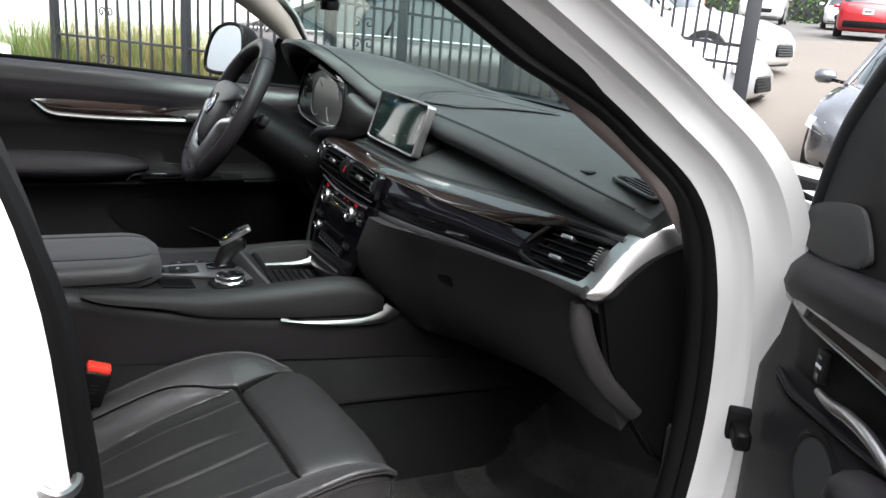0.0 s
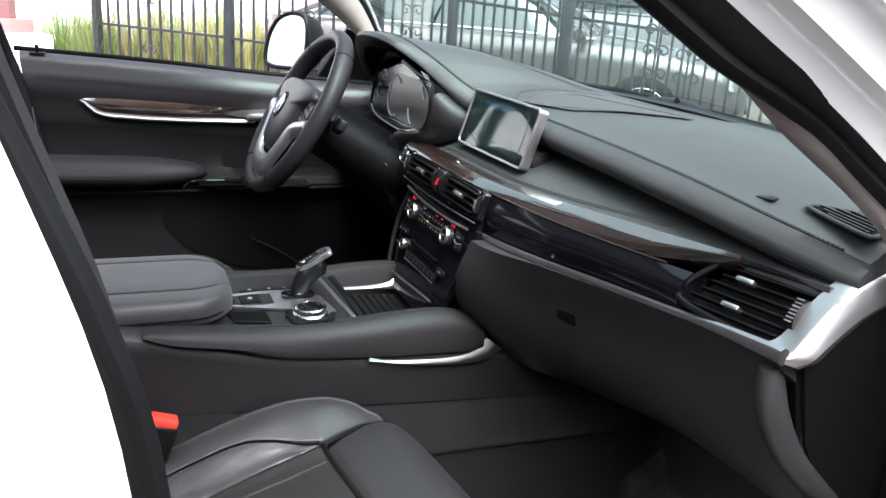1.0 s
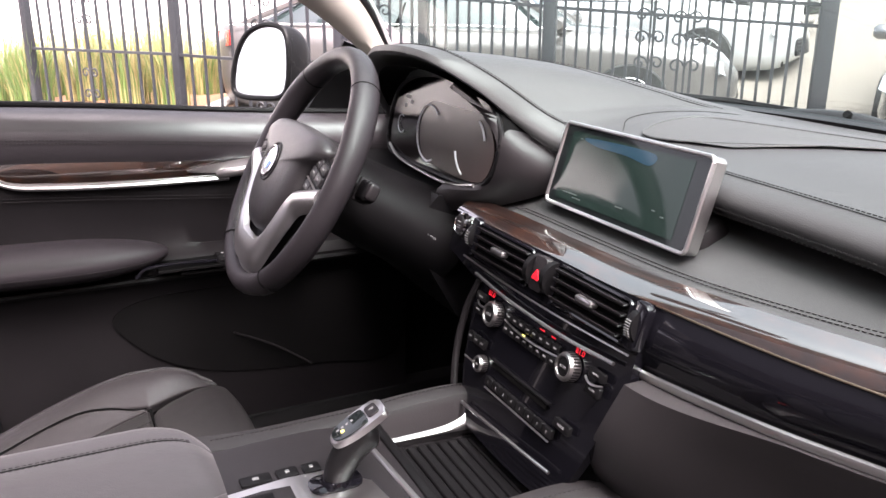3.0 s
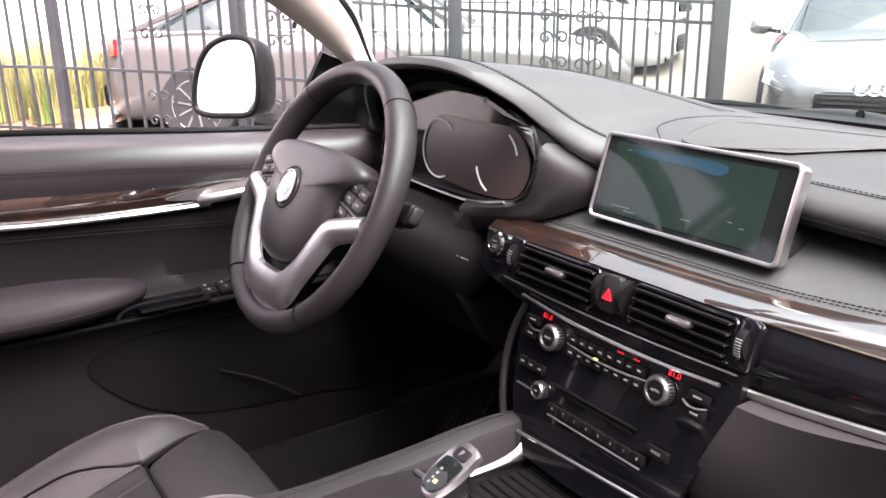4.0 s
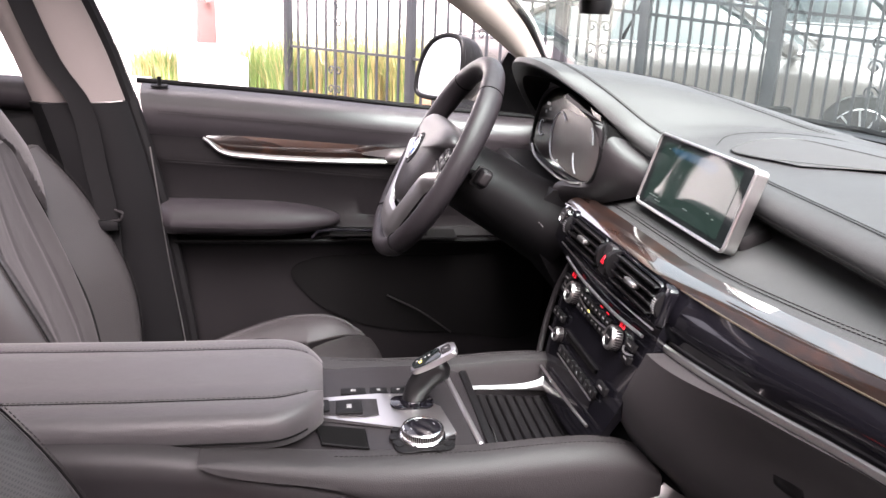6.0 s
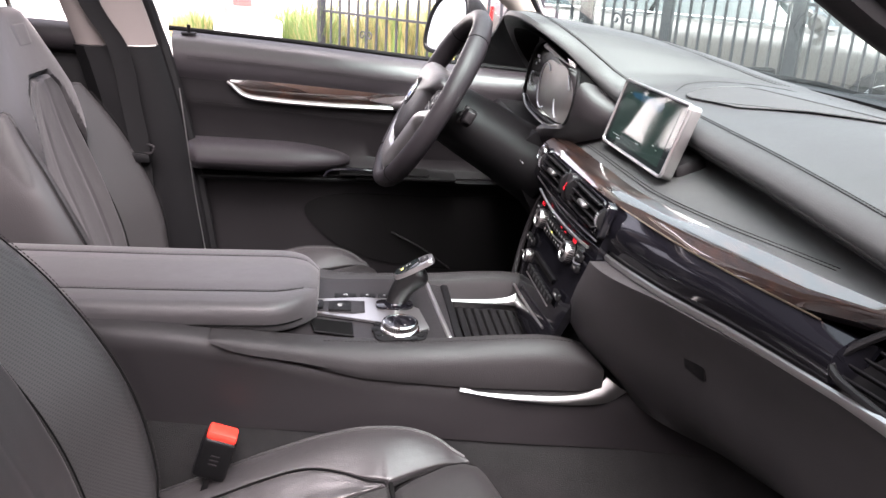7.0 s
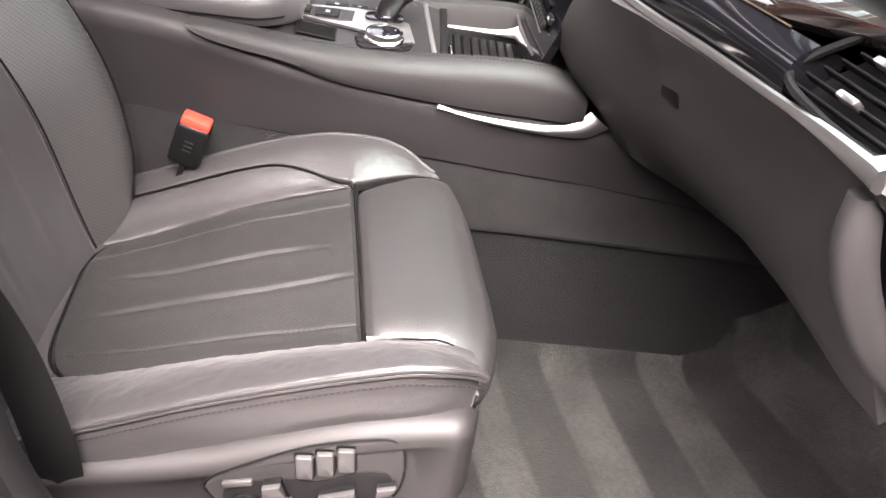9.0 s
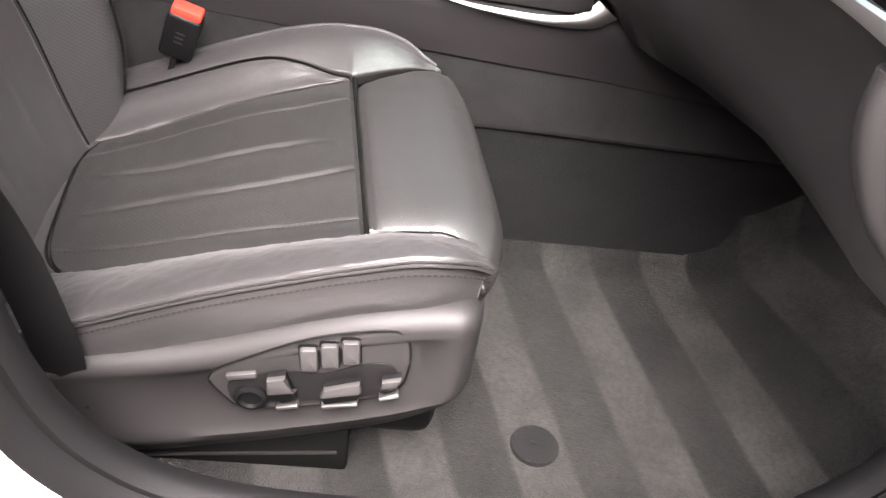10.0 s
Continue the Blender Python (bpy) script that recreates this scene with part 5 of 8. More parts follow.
def seat(name, x0, dy, s, label, controls, recline, skew=0.0, dz=0.0, seamed=-1):
    """A front seat with its outboard side towards s * x; controls: the switch panel on its side shield."""
    st = thing(name, (x0, -.35 + dy, .45), label, "car seat", "front seats")

    def P(a, y, z):
        return Vector((x0 + s * a, y + dy + skew * a, z + dz))

    def base(y):
        return sm(y, [-.66, -.60, -.52, -.40, -.25, -.20, -.15, -.11], [.632, .640, .662, .706, .752, .764, .762, .742])

    # one soft top surface; every leather panel is a patch of it between its seams
    def rise(y):
        return sm(y, [-.66, -.52, -.434, -.307, -.24, -.20, -.165, -.137, -.11], [.024, .041, .046, .051, .052, .050, .044, .035, .024])

    def top(a, y, inboard=False):
        k = rise(y)
        if inboard:
            k *= sm(y, [-.34, -.28, -.23, -.16, -.11], [1, .88, .62, .20, 0])
        return P(a, y, base(y) + k * sm(abs(a), [.118, .140, .165, .190, .215, .235, .250], [0, .05, .22, .55, .84, .95, .97]))

    def half(y):
        """Half the width of the centre panel at y."""
        return sm(y, [-.60, -.45, -.25], [.126, .146, .158])

    EDGE = -.252
    flutes = (-.034, .036)

    def insert(u, v):
        y0 = -.598 + .028 * abs(2 * u - 1) ** 6
        y = lerp(y0, EDGE, v)
        a = (2 * u - 1) * half(y)
        return top(a, y, a * seamed > 0) + Vector((0, 0, .003 * (1 - (2 * u - 1) ** 2)))

    def pull(u, v):
        y = lerp(-.598, EDGE, v)
        a = (2 * u - 1) * half(y)
        g = 0.0
        for f, v0, v1, d in ((flutes[0], .10, .88, .0044), (flutes[1], .08, 1.0, .0042)):
            f += .003 * math.sin(v * 9 + f * 60) + .010 * (v - .5) * (1 if f < 0 else .2)
            k = max(0, min(1, (v - v0) * 7)) * max(0, min(1, (v1 - v) * 9 + .3))
            g -= (d * math.exp(-((a - f) / .0042) ** 2) - .0020 * math.exp(-((a - f - .012) / .016) ** 2)) * k
        # shallow valley under the two rows of stitching
        g -= .0016 * math.exp(-((abs(a) - half(y) + .0355) / .0022) ** 2)
        g += .0016 * noise.noise(Vector((a * 12, v * 5, x0))) + .0006 * noise.noise(Vector((a * 45, v * 22, x0)))
        return g

    def flat(f):
        """Turns a panel over where the seat is mirrored, so that its outer side looks up."""
        return f if s > 0 else (lambda u, v: f(1 - u, v))

    pad = lambda u, v: pull(u if s > 0 else 1 - u, v)
    part("cushion_centre", pillow(flat(insert), 171, 48, .31, .35, .0045, .02, detail=pad), LEATHER_PERF, st, "perforated black leather seat centre with pull lines")
    for o in (-1, 1):
        for d in (.0030, -.0030):
            stitch([top(o * (half(y) - .0355 + d), y, o == seamed) + Vector((0, 0, .0006)) for y in [-.575 + .318 * k / 40 for k in range(41)]], "seam", st, THREAD)
        part("piping", tube([top(o * (half(y) + .0008), y, o == seamed) - Vector((0, 0, .0050)) for y in [-.60 + .345 * k / 40 for k in range(41)]], .0014, 6), SEAM_AND_SHADE, st)

    # smooth strip behind the centre panel, with a diagonal seam to each corner
    def heel(u, v):
        y1 = -.600 + .028 * abs(2 * u - 1) ** 6
        y = lerp(-.672, y1, v)
        return top((2 * u - 1) * (half(y) + .004), y)

    part("cushion_heel", pillow(flat(heel), 31, 9, .27, .07, .003, .02), SEAT_LEATHER, st, "smooth leather strip behind the seat centre")
    part("piping", tube([insert(u, 0) + Vector((0, -.002, -.0028)) for u in [k / 30 for k in range(31)]], .0016, 6), SEAM_AND_SHADE, st)
    # open gap before the thigh roll
    part("gap", slab([[top(a, EDGE + .001) - Vector((0, 0, .006)), top(a, EDGE + .006) - Vector((0, 0, .010))] for a in [-.165 + .33 * k / 16 for k in range(17)]], .004), SEAM_AND_SHADE, st, "dark gap before the thigh roll")

    # thigh roll: a long box with soft edges
    prof = [(EDGE + .006, .722), (EDGE + .005, .745), (EDGE + .007, .757), (EDGE + .015, .764), (-.210, .770), (-.165, .774), (-.132, .771), (-.110, .761), (-.097, .742), (-.101, .716), (-.135, .690)]

    def roll(u, v):
        k = v * (len(prof) - 1)
        i = min(int(k), len(prof) - 2)
        y, z = (lerp(prof[i][c], prof[i + 1][c], k - i) for c in (0, 1))
        if (u > .5) == (seamed < 0):
            w = sm(k, [0, 5.6, 6.3, 7.0, 8.0, 10], [.150, .150, .170, .200, .204, .165])
        else:
            w = sm(y, [-.25, -.18, -.10], [.158, .192, .222])
        a = (2 * u - 1) * w
        e = abs(2 * u - 1)
        back = .030 if (u > .5) == (seamed < 0) else .012
        return P(a, y - back * e ** 4 * max(0, (y + .19) / .08), z - .010 * e ** 10 - .004 * e * e)

    def creases(u, v):
        return .0011 * noise.noise(Vector((u * 5, v * 3, x0 * 3))) + .0004 * noise.noise(Vector((u * 22, v * 14, x0)))

    part("thigh_roll", pillow(flat(roll), 51, 45, .34, .24, .006, .03, detail=creases), LEATHER_ROLL, st, "black leather thigh roll with fine perforation")
    for e in (.006, .994):
        run = [.20 + .52 * k / 40 for k in range(41)]
        if (e > .5) == (seamed < 0):
            part("piping_roll", tube([roll(e, v) + Vector((s * seamed * -.003, 0, -.0012)) for v in run], .0026, 8), SEAT_LEATHER, st, "leather piping of the thigh roll")
            part("piping", tube([roll(e, v) + Vector((s * seamed * -.0005, 0, .0010)) for v in run], .0013, 6), SEAM_AND_SHADE, st)
        else:
            part("piping", tube([roll(e, v) - Vector((0, 0, .0010)) for v in run], .0014, 6), SEAM_AND_SHADE, st)

    def crest(y):
        """Where the inboard seam lies at y; in front it bends in to the thigh roll."""
        return sm(y, [-.66, -.42, -.36, -.315, -.275, EDGE], [.203, .206, .203, .189, .170, .1625])

    def outer(y):
        return sm(y, [-.30, -.20, -.165, -.130], [.250, .249, .240, .218])

    def inner(y, o):
        if o == seamed:
            return crest(y) if y < EDGE else sm(y, [-.25, -.18, -.11], [.160, .194, .222])
        return sm(y, [-.66, -.60, -.25, -.20, -.165, -.130], [.128, .128, .159, .176, .197, .214])

    rough_skin = lambda u, v: .0010 * noise.noise(Vector((u * 16, v * 3, x0))) + .0007 * noise.noise(Vector((u * 70, v * 11, x0))) + .0008 * min(1, v * 5) * noise.noise(Vector((u * 150, v * 26, x0 + 7)))
    for o in (-1, 1):
        def cheek(u, v, o=o):
            y = lerp(-.665, -.126 if o == seamed else -.130, u)
            i, w = inner(y, o), outer(y)
            q = top(o * lerp(i, w, v), y, o == seamed)
            if o == seamed:
                # in front the inboard bolster sinks to the thigh roll along its inner edge
                f = max(0.0, min(1.0, (y - EDGE + .05) / .05))
                f = f * f * (3 - 2 * f)
                low_z = .762 + dz
                crown_z = max(top(o * w, y, True).z, low_z + .006)
                q.z = lerp(q.z, low_z + (crown_z - low_z) * math.sin(.56 * math.pi * v) + .003 * math.sin(math.pi * v) * (1 - abs(2 * max(0, min(1, (y + .25) / .11)) - 1)), f)
            else:
                lo, hi = top(o * i, y).z, top(o * w, y).z
                q.z = lo + (hi - lo) * math.sin(.545 * math.pi * v) / math.sin(.545 * math.pi)
            return q - Vector((0, 0, (.014 if o == seamed else .003) * max(0.0, (u - .90) / .10) ** 2))

        def up_side(f, o=o):
            return (lambda u, v: f(u, 1 - v)) if o * s > 0 else f

        if o == seamed:
            def panel(u, v):
                y = lerp(-.66, EDGE - .004, u)
                return top(seamed * lerp(half(y) + .001, crest(y) - .001, v), y, True)

            part("cushion_side_panel", pillow(up_side(panel), 60, 16, .40, .05, .004, .02, detail=rough_skin), SEAT_LEATHER, st, "black leather cushion side panel")
            part("piping", tube([top(seamed * crest(y), y, True) + Vector((s * -seamed * .0006, 0, .0004)) for y in [-.655 + .40 * k / 44 for k in range(45)]], .0012, 6), SEAM_AND_SHADE, st)
        else:
            # smooth gusset between the thigh roll and the tip of the bolster
            rows = []
            for k in range(24):
                y = lerp(-.246, -.136, k / 23)
                lo, hi = P(o * .148, y, .759 - .10 * max(0, y + .15)), top(o * (inner(y, o) + .003), y) - Vector((0, 0, .003))
                rows.append([lo.lerp(hi, f) - Vector((0, 0, .004 * math.sin(math.pi * f))) for f in (0, .2, .4, .6, .8, 1)])
            part("roll_gusset", slab(rows, .012), SEAT_LEATHER, st, "smooth leather gusset beside the thigh roll")
        part("cushion_bolster", pillow(up_side(cheek), 150, 30, .55, .10, .005, .02, detail=(lambda u, v: .35 * rough_skin(u, v)) if o == seamed else rough_skin), SEAT_LEATHER, st, "raised black leather cushion bolster")
        low = [cheek(t, 1.0) for t in [k / 60 for k in range(1, 60)]]
        for drop, r, m in ((-.0005, .0022, SEAT_LEATHER), (-.0030, .0010, SEAM_AND_SHADE), (-.0055, .0022, SEAT_LEATHER), (-.0080, .0010, SEAM_AND_SHADE)):
            part("piping", tube([q + Vector((s * o * .0016, 0, drop)) for q in low], r, 8), m, st)
        stitch([q + Vector((s * o * .0030, 0, -.0165)) for q in low], "seam", st, THREAD)
        # leather valance below the double piping
        rows = []
        for i in range(40):
            u = .01 + .965 * i / 39
            q = cheek(u, 1.0) - Vector((s * o * .004, 0, 0)) * max(0, (u - .86) / .11)
            n, f = Vector((s * o, 0, 0)), Vector((0, -.004 * max(0, (u - .80) / .185), 0))
            b = .0012 * noise.noise(Vector((u * 14, 0, x0)))
            rows.append([q - n * .004 + Vector((0, 0, -.004)), q + n * .001 - Vector((0, 0, .013)), q + n * (.004 + b) + f - Vector((0, 0, .030)), q + n * (.002 + b) + f - Vector((0, 0, .055)), q - n * .008 + f - Vector((0, 0, .085)), q - n * .028 + f - Vector((0, 0, .085)), q - n * .024 - Vector((0, 0, .030))])
        part("valance", skin(rows, True, True), SEAT_LEATHER, st)
    # under frame
    part("frame", box((.40, .40, .12), Matrix.Translation(P(0, -.335, .555)), .02), PLASTIC_DARK, st, "black seat frame")
    for o in (-1, 1):
        part("rail", bar(P(o * .20, -.62, .470), P(o * .20, -.30 if o > 0 else -.13, .470), .035, .03, .004), PLASTIC_DARK, st, "black seat rail on the floor")
    part("front_skirt", box((.40, .03, .15), Matrix.Translation(P(0, -.135, .625)) @ pose(0, 0, 0, -14), .01), PLASTIC_DARK, st)
    # black block added for the dark gap between shield and floor
    part("under_seat_shade", box((.03, .33, .075), Matrix.Translation(P(.205, -.42, .485)), .006), SEAM_AND_SHADE, st, "black block for the shade under the seat")
    part("rail_edge", bar(P(.222, -.58, .449), P(.222, -.27, .487), .003, .003), SATIN_DARK, st, "thin bright rail edge")

    # outer side shield: an upper shoulder, a scooped flank and a dark foot
    shield_top = [(-.70, .640), (-.60, .648), (-.52, .664), (-.41, .692), (-.30, .735), (-.23, .756), (-.165, .766), (-.140, .755)]
    shield_low = [(-.70, .560), (-.60, .545), (-.51, .520), (-.38, .548), (-.30, .572), (-.22, .600), (-.165, .632), (-.140, .66)]
    tp, bt = cr([(0, *q) for q in shield_top], 41), cr([(0, *q) for q in shield_low], 41)
    rows = []
    for i, (t, b) in enumerate(zip(tp, bt)):
        e = min(1, (40 - i) / 6) ** .5
        scoop = .012 * max(0, 1 - abs(i - 12) / 12)
        row = []
        for f, out, sunk in ((0, .0, 0), (.03, .011, 0), (.08, .0185, 0), (.13, .0205, 0), (.17, .0205, .001), (.21, .0205, .006), (.50, .0205, .006), (.76, .0205, .006), (.83, .0205, .001), (.92, .014, 0), (1.0, .0, 0)):
            out -= sunk * sm(t.y, [-.52, -.40, -.20, -.165], [0, 1, 1, 0])
            a = .248 + out * (.3 + .7 * e) - scoop * math.sin(math.pi * f) - .022 * (1 - e)
            row.append(P(a, lerp(t.y, b.y, f), lerp(t.z, b.z, f) - .008))
        rows.append([P(.225, t.y, t.z - .012)] + row + [P(.225, b.y, b.z - .004)])
    part("side_shield", skin(rows, True, True), SHIELD, st, "dark grey grained plastic side shield")
    rows = []
    for i, b in enumerate(bt[8:38]):
        rows.append([P(.240, b.y, b.z - .004), P(.236, b.y, b.z - .026), P(.226, b.y, b.z - .048), P(.20, b.y, b.z - .048), P(.20, b.y, b.z - .004)])
    part("shield_foot", skin(rows, True, True), PLASTIC_GREY, st, "black lower edge of the shield")
    if controls:
        ax = P(.2655, 0, 0).x
        pm = Matrix(((0, 0, s, ax), (s, 0, 0, dy + skew * .27), (0, 1, 0, 0), (0, 0, 0, 1)))
        dv = -skew * .27
        face = [(-.369, .659), (-.326, .690), (-.269, .720), (-.215, .735), (-.192, .735), (-.182, .720), (-.180, .688), (-.190, .655), (-.233, .634), (-.290, .620), (-.338, .614), (-.358, .630)]
        face = [(x + dv, y) for x, y in face]
        # recessed field; the dark outline round it stands for the recess shadow
        panel = part("switch_panel", prism(blob(face, 72), .002, pm @ Matrix.Translation((0, 0, -.001)), .0008), SHIELD, st, "recessed grey switch panel")
        part("panel_lip", tube([pm @ Vector((x, y, .0008)) for x, y in blob(face, 72)], .0013, 8, True), PLASTIC_DARK, st)
        field = [(-.345, .655), (-.300, .672), (-.262, .672), (-.222, .690), (-.195, .690), (-.190, .660), (-.235, .640), (-.335, .622), (-.352, .638)]
        part("switch_bed", prism(blob([(x + dv, y) for x, y in field], 48), .002, pm @ Matrix.Translation((0, 0, .0002)), .0006), PLASTIC, st, "dark lower field of the switches")

        def switch(name, outline, depth, lab, tilt=0.0):
            """A bevelled lever over a bright lower edge; coloured paler above and dark below, as lit."""
            ob = part(name, prism([(x + dv, y) for x, y in outline], depth * .75, pm @ Matrix.Translation((0, 0, .001)), .0020), PLASTIC_DARK, panel, lab)
            top_y, low_y = max(y for x, y in outline), min(y for x, y in outline)
            cap = [(x + dv, max(y, lerp(low_y, top_y, .36) + (x - outline[0][0]) * .3)) for x, y in outline]
            part("lever_face", prism(cap, depth * .45, pm @ Matrix.Translation((0, 0, .001 + depth * .62)), .0020), SWITCH_GREY, ob, "upper lever face, satin grey as if lit")
            return ob

        for i in range(3):
            c = (-.2745 + .0195 * i + dv, .694 + .0068 * i)
            part("memory_bed", prism(rounded(.0195, .034, .003), .0016, pm @ Matrix.Translation((c[0], c[1], .0006)) @ pose(0, 0, 0, 0, 0, 4)), SEAM_AND_SHADE, panel)
            part("memory_switch", prism(rounded(.0168, .029, .003), .007, pm @ Matrix.Translation((c[0], c[1], .001)) @ pose(0, 0, 0, 0, 0, 4), .0025), SWITCH_GREY, panel, "satin grey memory switch")
        switch("backrest_switch", [(-.313, .640), (-.299, .634), (-.284, .640), (-.290, .655), (-.296, .674), (-.313, .669)], .013, "satin grey backrest switch")
        switch("cushion_switch", [(-.262, .645), (-.258, .636), (-.226, .646), (-.223, .655), (-.225, .674), (-.259, .661)], .013, "satin grey cushion switch")
        switch("thigh_switch", [(-.205, .657), (-.190, .664), (-.186, .682), (-.204, .677)], .011, "small satin grey switch")
        part("lumbar_pad", turned([(.0165, 0), (.0165, .006), (.012, .008), (.011, .004)], pm @ Matrix.Translation((-.330 + dv, .6335, .001)), 24), PLASTIC_DARK, panel, "round lumbar pad")
        part("lumbar_bar", box((.030, .008, .006), pm @ pose(-.338 + dv, .6625, .003, 0, 0, 12), .002), SWITCH_GREY, panel)
        for q, w, t in (((-.294, .6275), .022, 16), ((-.243, .6355), .036, 14), ((-.196, .6535), .020, 24)):
            part("bright_edge", box((w, .0050, .010), pm @ pose(q[0] + dv, q[1], .006, 0, 0, t), .0012), SATIN, panel, "bright switch edge")

    # backrest
    th = radians(recline)
    up, fw = Vector((0, -math.sin(th), math.cos(th))), Vector((0, math.cos(th), math.sin(th)))
    root = Vector((x0, -.615 + (dy if s > 0 else -.165), .655))

    def B(a, h, out):
        return root + Vector((s * a, 0, 0)) + up * h + fw * out

    def wide(h):
        return sm(h, [0, .15, .30, .38, .43, .47, .505, .53], [.118, .124, .126, .118, .100, .086, .072, .040])

    def b_insert(u, v):
        h = lerp(-.05, .532, v)
        w = wide(h)
        lum = .022 * math.exp(-((h - .20) / .14) ** 2) + .024 * max(0, (h - .22) / .31)
        return B(lerp(w, -w, u) * s, h, lum - .004 + .008 * (abs(u - .5) * 2) ** 2)

    def b_pull(u, v):
        g = 0.0
        for f in (.30, .70):
            g -= .0024 * math.exp(-((u - f) / .018) ** 2) * max(0, min(1, (v - .1) * 8)) * max(0, min(1, (.97 - v) * 8))
        g += .0008 * noise.noise(Vector((u * 9, v * 16, x0 + 5)))
        return g

    part("back_centre", pillow(b_insert, 49, 40, .22, .48, .006, .03, detail=b_pull), SEAT_LEATHER, st, "black leather backrest centre with pull lines")
    for o in (-1, 1):
        def b_bol(u, v, o=o):
            h = lerp(-.09, .50, v)
            w = sm(max(h, 0), [0, .15, .30, .40, .50], [.120, .126, .128, .130, .150])
            full = sm(h, [-.09, -.01, .07, .2, .34, .43, .50], [.165, .215, .246, .264, .262, .240, .205])
            crest = sm(h, [-.09, -.01, .07, .2, .36, .50], [.006, .035, .068, .085, .064, .024])
            lum = .022 * math.exp(-((h - .20) / .14) ** 2)
            sec = [(w, lum), (lerp(w, full, .35), crest * .62 + lum * .4), (lerp(w, full, .62), crest), (lerp(w, full, .84), crest * .93), (full, crest * .45), (full - .004, -.05)]
            k = u * (len(sec) - 1)
            i = min(int(k), len(sec) - 2)
            t = k - i
            p0, p1 = sec[max(i - 1, 0)], sec[min(i + 2, len(sec) - 1)]
            q = [0.5 * (2 * sec[i][c] + (sec[i + 1][c] - p0[c]) * t + (2 * p0[c] - 5 * sec[i][c] + 4 * sec[i + 1][c] - p1[c]) * t * t + (3 * sec[i][c] - p0[c] - 3 * sec[i + 1][c] + p1[c]) * t ** 3) for c in (0, 1)]
            return B(o * q[0], h, q[1])
        flip = o * s > 0
        f = (lambda u, v, b=b_bol: b(1 - u, v)) if flip else b_bol
        # two panels: perforated facing and smooth outer side
        fa = (lambda u, v, f=f, flip=flip: f(lerp(.46, 1, u) if flip else lerp(0, .54, u), v))
        fb = (lambda u, v, f=f, flip=flip: f(lerp(0, .455, u) if flip else lerp(.545, 1, u), v))
        part("bolster_facing", pillow(fa, 24, 40, .14, .5, .008, .02), LEATHER_PERF_BACK, st, "perforated black leather bolster facing")
        part("bolster_side", pillow(fb, 20, 40, .14, .5, .008, .02), SEAT_LEATHER, st, "smooth black leather bolster side")

        edge = [b_bol(.545, v) + fw * .002 for v in [k / 40 for k in range(2, 39)]]
        part("piping", tube(edge, .0012, 6), SEAM_AND_SHADE, st)
        part("piping", tube([b_bol(.02, v) + fw * .001 for v in [k / 40 for k in range(3, 39)]], .0012, 6), SEAM_AND_SHADE, st)
        stitch([p + fw * .0008 + Vector((s * o * .006, 0, 0)) for p in edge], "seam", st, THREAD)

    # shoulder panel with an arched cut-out over the centre
    def shoulder(u, v):
        h = lerp(.37, .668, v)
        w = sm(h, [.37, .42, .48, .54, .59, .63, .668], [.150, .205, .226, .196, .158, .122, .075])
        a = lerp(w, -w, u)
        lip = max(0.0, min(1.0, (wide(h) + .012 - abs(a)) / .010)) * max(0.0, min(1.0, (.538 - h) / .006))
        return B(a * s, h, .034 - .034 * (abs(u - .5) * 2) ** 4 - .016 * v - .030 * lip)

    part("shoulder_panel", pillow(shoulder, 71, 60, .4, .30, .022, .05), SEAT_LEATHER, st, "black leather shoulder panel with an arched cut-out")
    arch = [(wide(h) + .003, h) for h in [.37 + .155 * k / 20 for k in range(21)]]
    arch = [B(s * a, h, .018) for a, h in arch] + [B(-s * a, h, .018) for a, h in arch[::-1]]
    part("piping", tube(arch, .0014, 6), SEAM_AND_SHADE, st)
    part("label_flap", pillow(lambda u, v: B(lerp(.036, -.036, u) * s, lerp(.590, .632, v), .0225), 9, 9, .07, .05, .003, .004), SEAT_LEATHER, st, "small leather flap below the headrest")

    def hr(u, v):
        w = .125 - .02 * abs(v - .4)
        return B(lerp(w, -w, u) * s, lerp(.80, .985, v), .052 - .05 * (abs(u - .5) * 2) ** 3 - .02 * v)

    part("headrest", pillow(hr, 25, 21, .25, .18, .03, .07), SEAT_LEATHER, st, "padded black leather headrest")
    for o in (-1, 1):
        part("headrest_post", tube([B(o * .05, .63, .0), B(o * .05, .83, .01)], .006, 10), CHROME, st, "chrome headrest post")
    shell = [[B(lerp(-w, w, u), h, o2 - .03 * math.sin(math.pi * u)) for u in [k / 12 for k in range(13)]] for h, w, o2 in ((-.04, .20, -.05), (.1, .245, -.055), (.3, .25, -.06), (.48, .215, -.06), (.60, .14, -.05), (.655, .08, -.02))]
    part("back_shell", slab(shell, .02), PLASTIC_DARK, st, "black plastic backrest shell")
    return st


seat("front_seat", .435, 0.0, 1, "black leather passenger seat with thigh roll and side switches", True, 23, .115)
seat("front_seat", -.425, -.145, -1, "black leather driver seat with sculpted bolsters", False, 16, 0.0, -.025, 1)

# belt buckle beside the passenger seat
bk = thing("belt_buckle", (.205, -.53, .70), "black seat belt buckle with red release button", "belt buckle")
bmx = pose(.203, -.503, .759, -18.6, 3, 0)
part("body", box((.030, .045, .066), bmx, .006, 3), PLASTIC_DARK, bk)
part("release_button", box((.026, .040, .014), bmx @ Matrix.Translation((0, 0, .036)), .004), RED, bk, "red release button")
for k in range(3):
    part("embossed_mark", box((.001, .012, .0022), bmx @ Matrix.Translation((.0155, 0, .008 - .007 * k))), PLASTIC_GREY, bk)
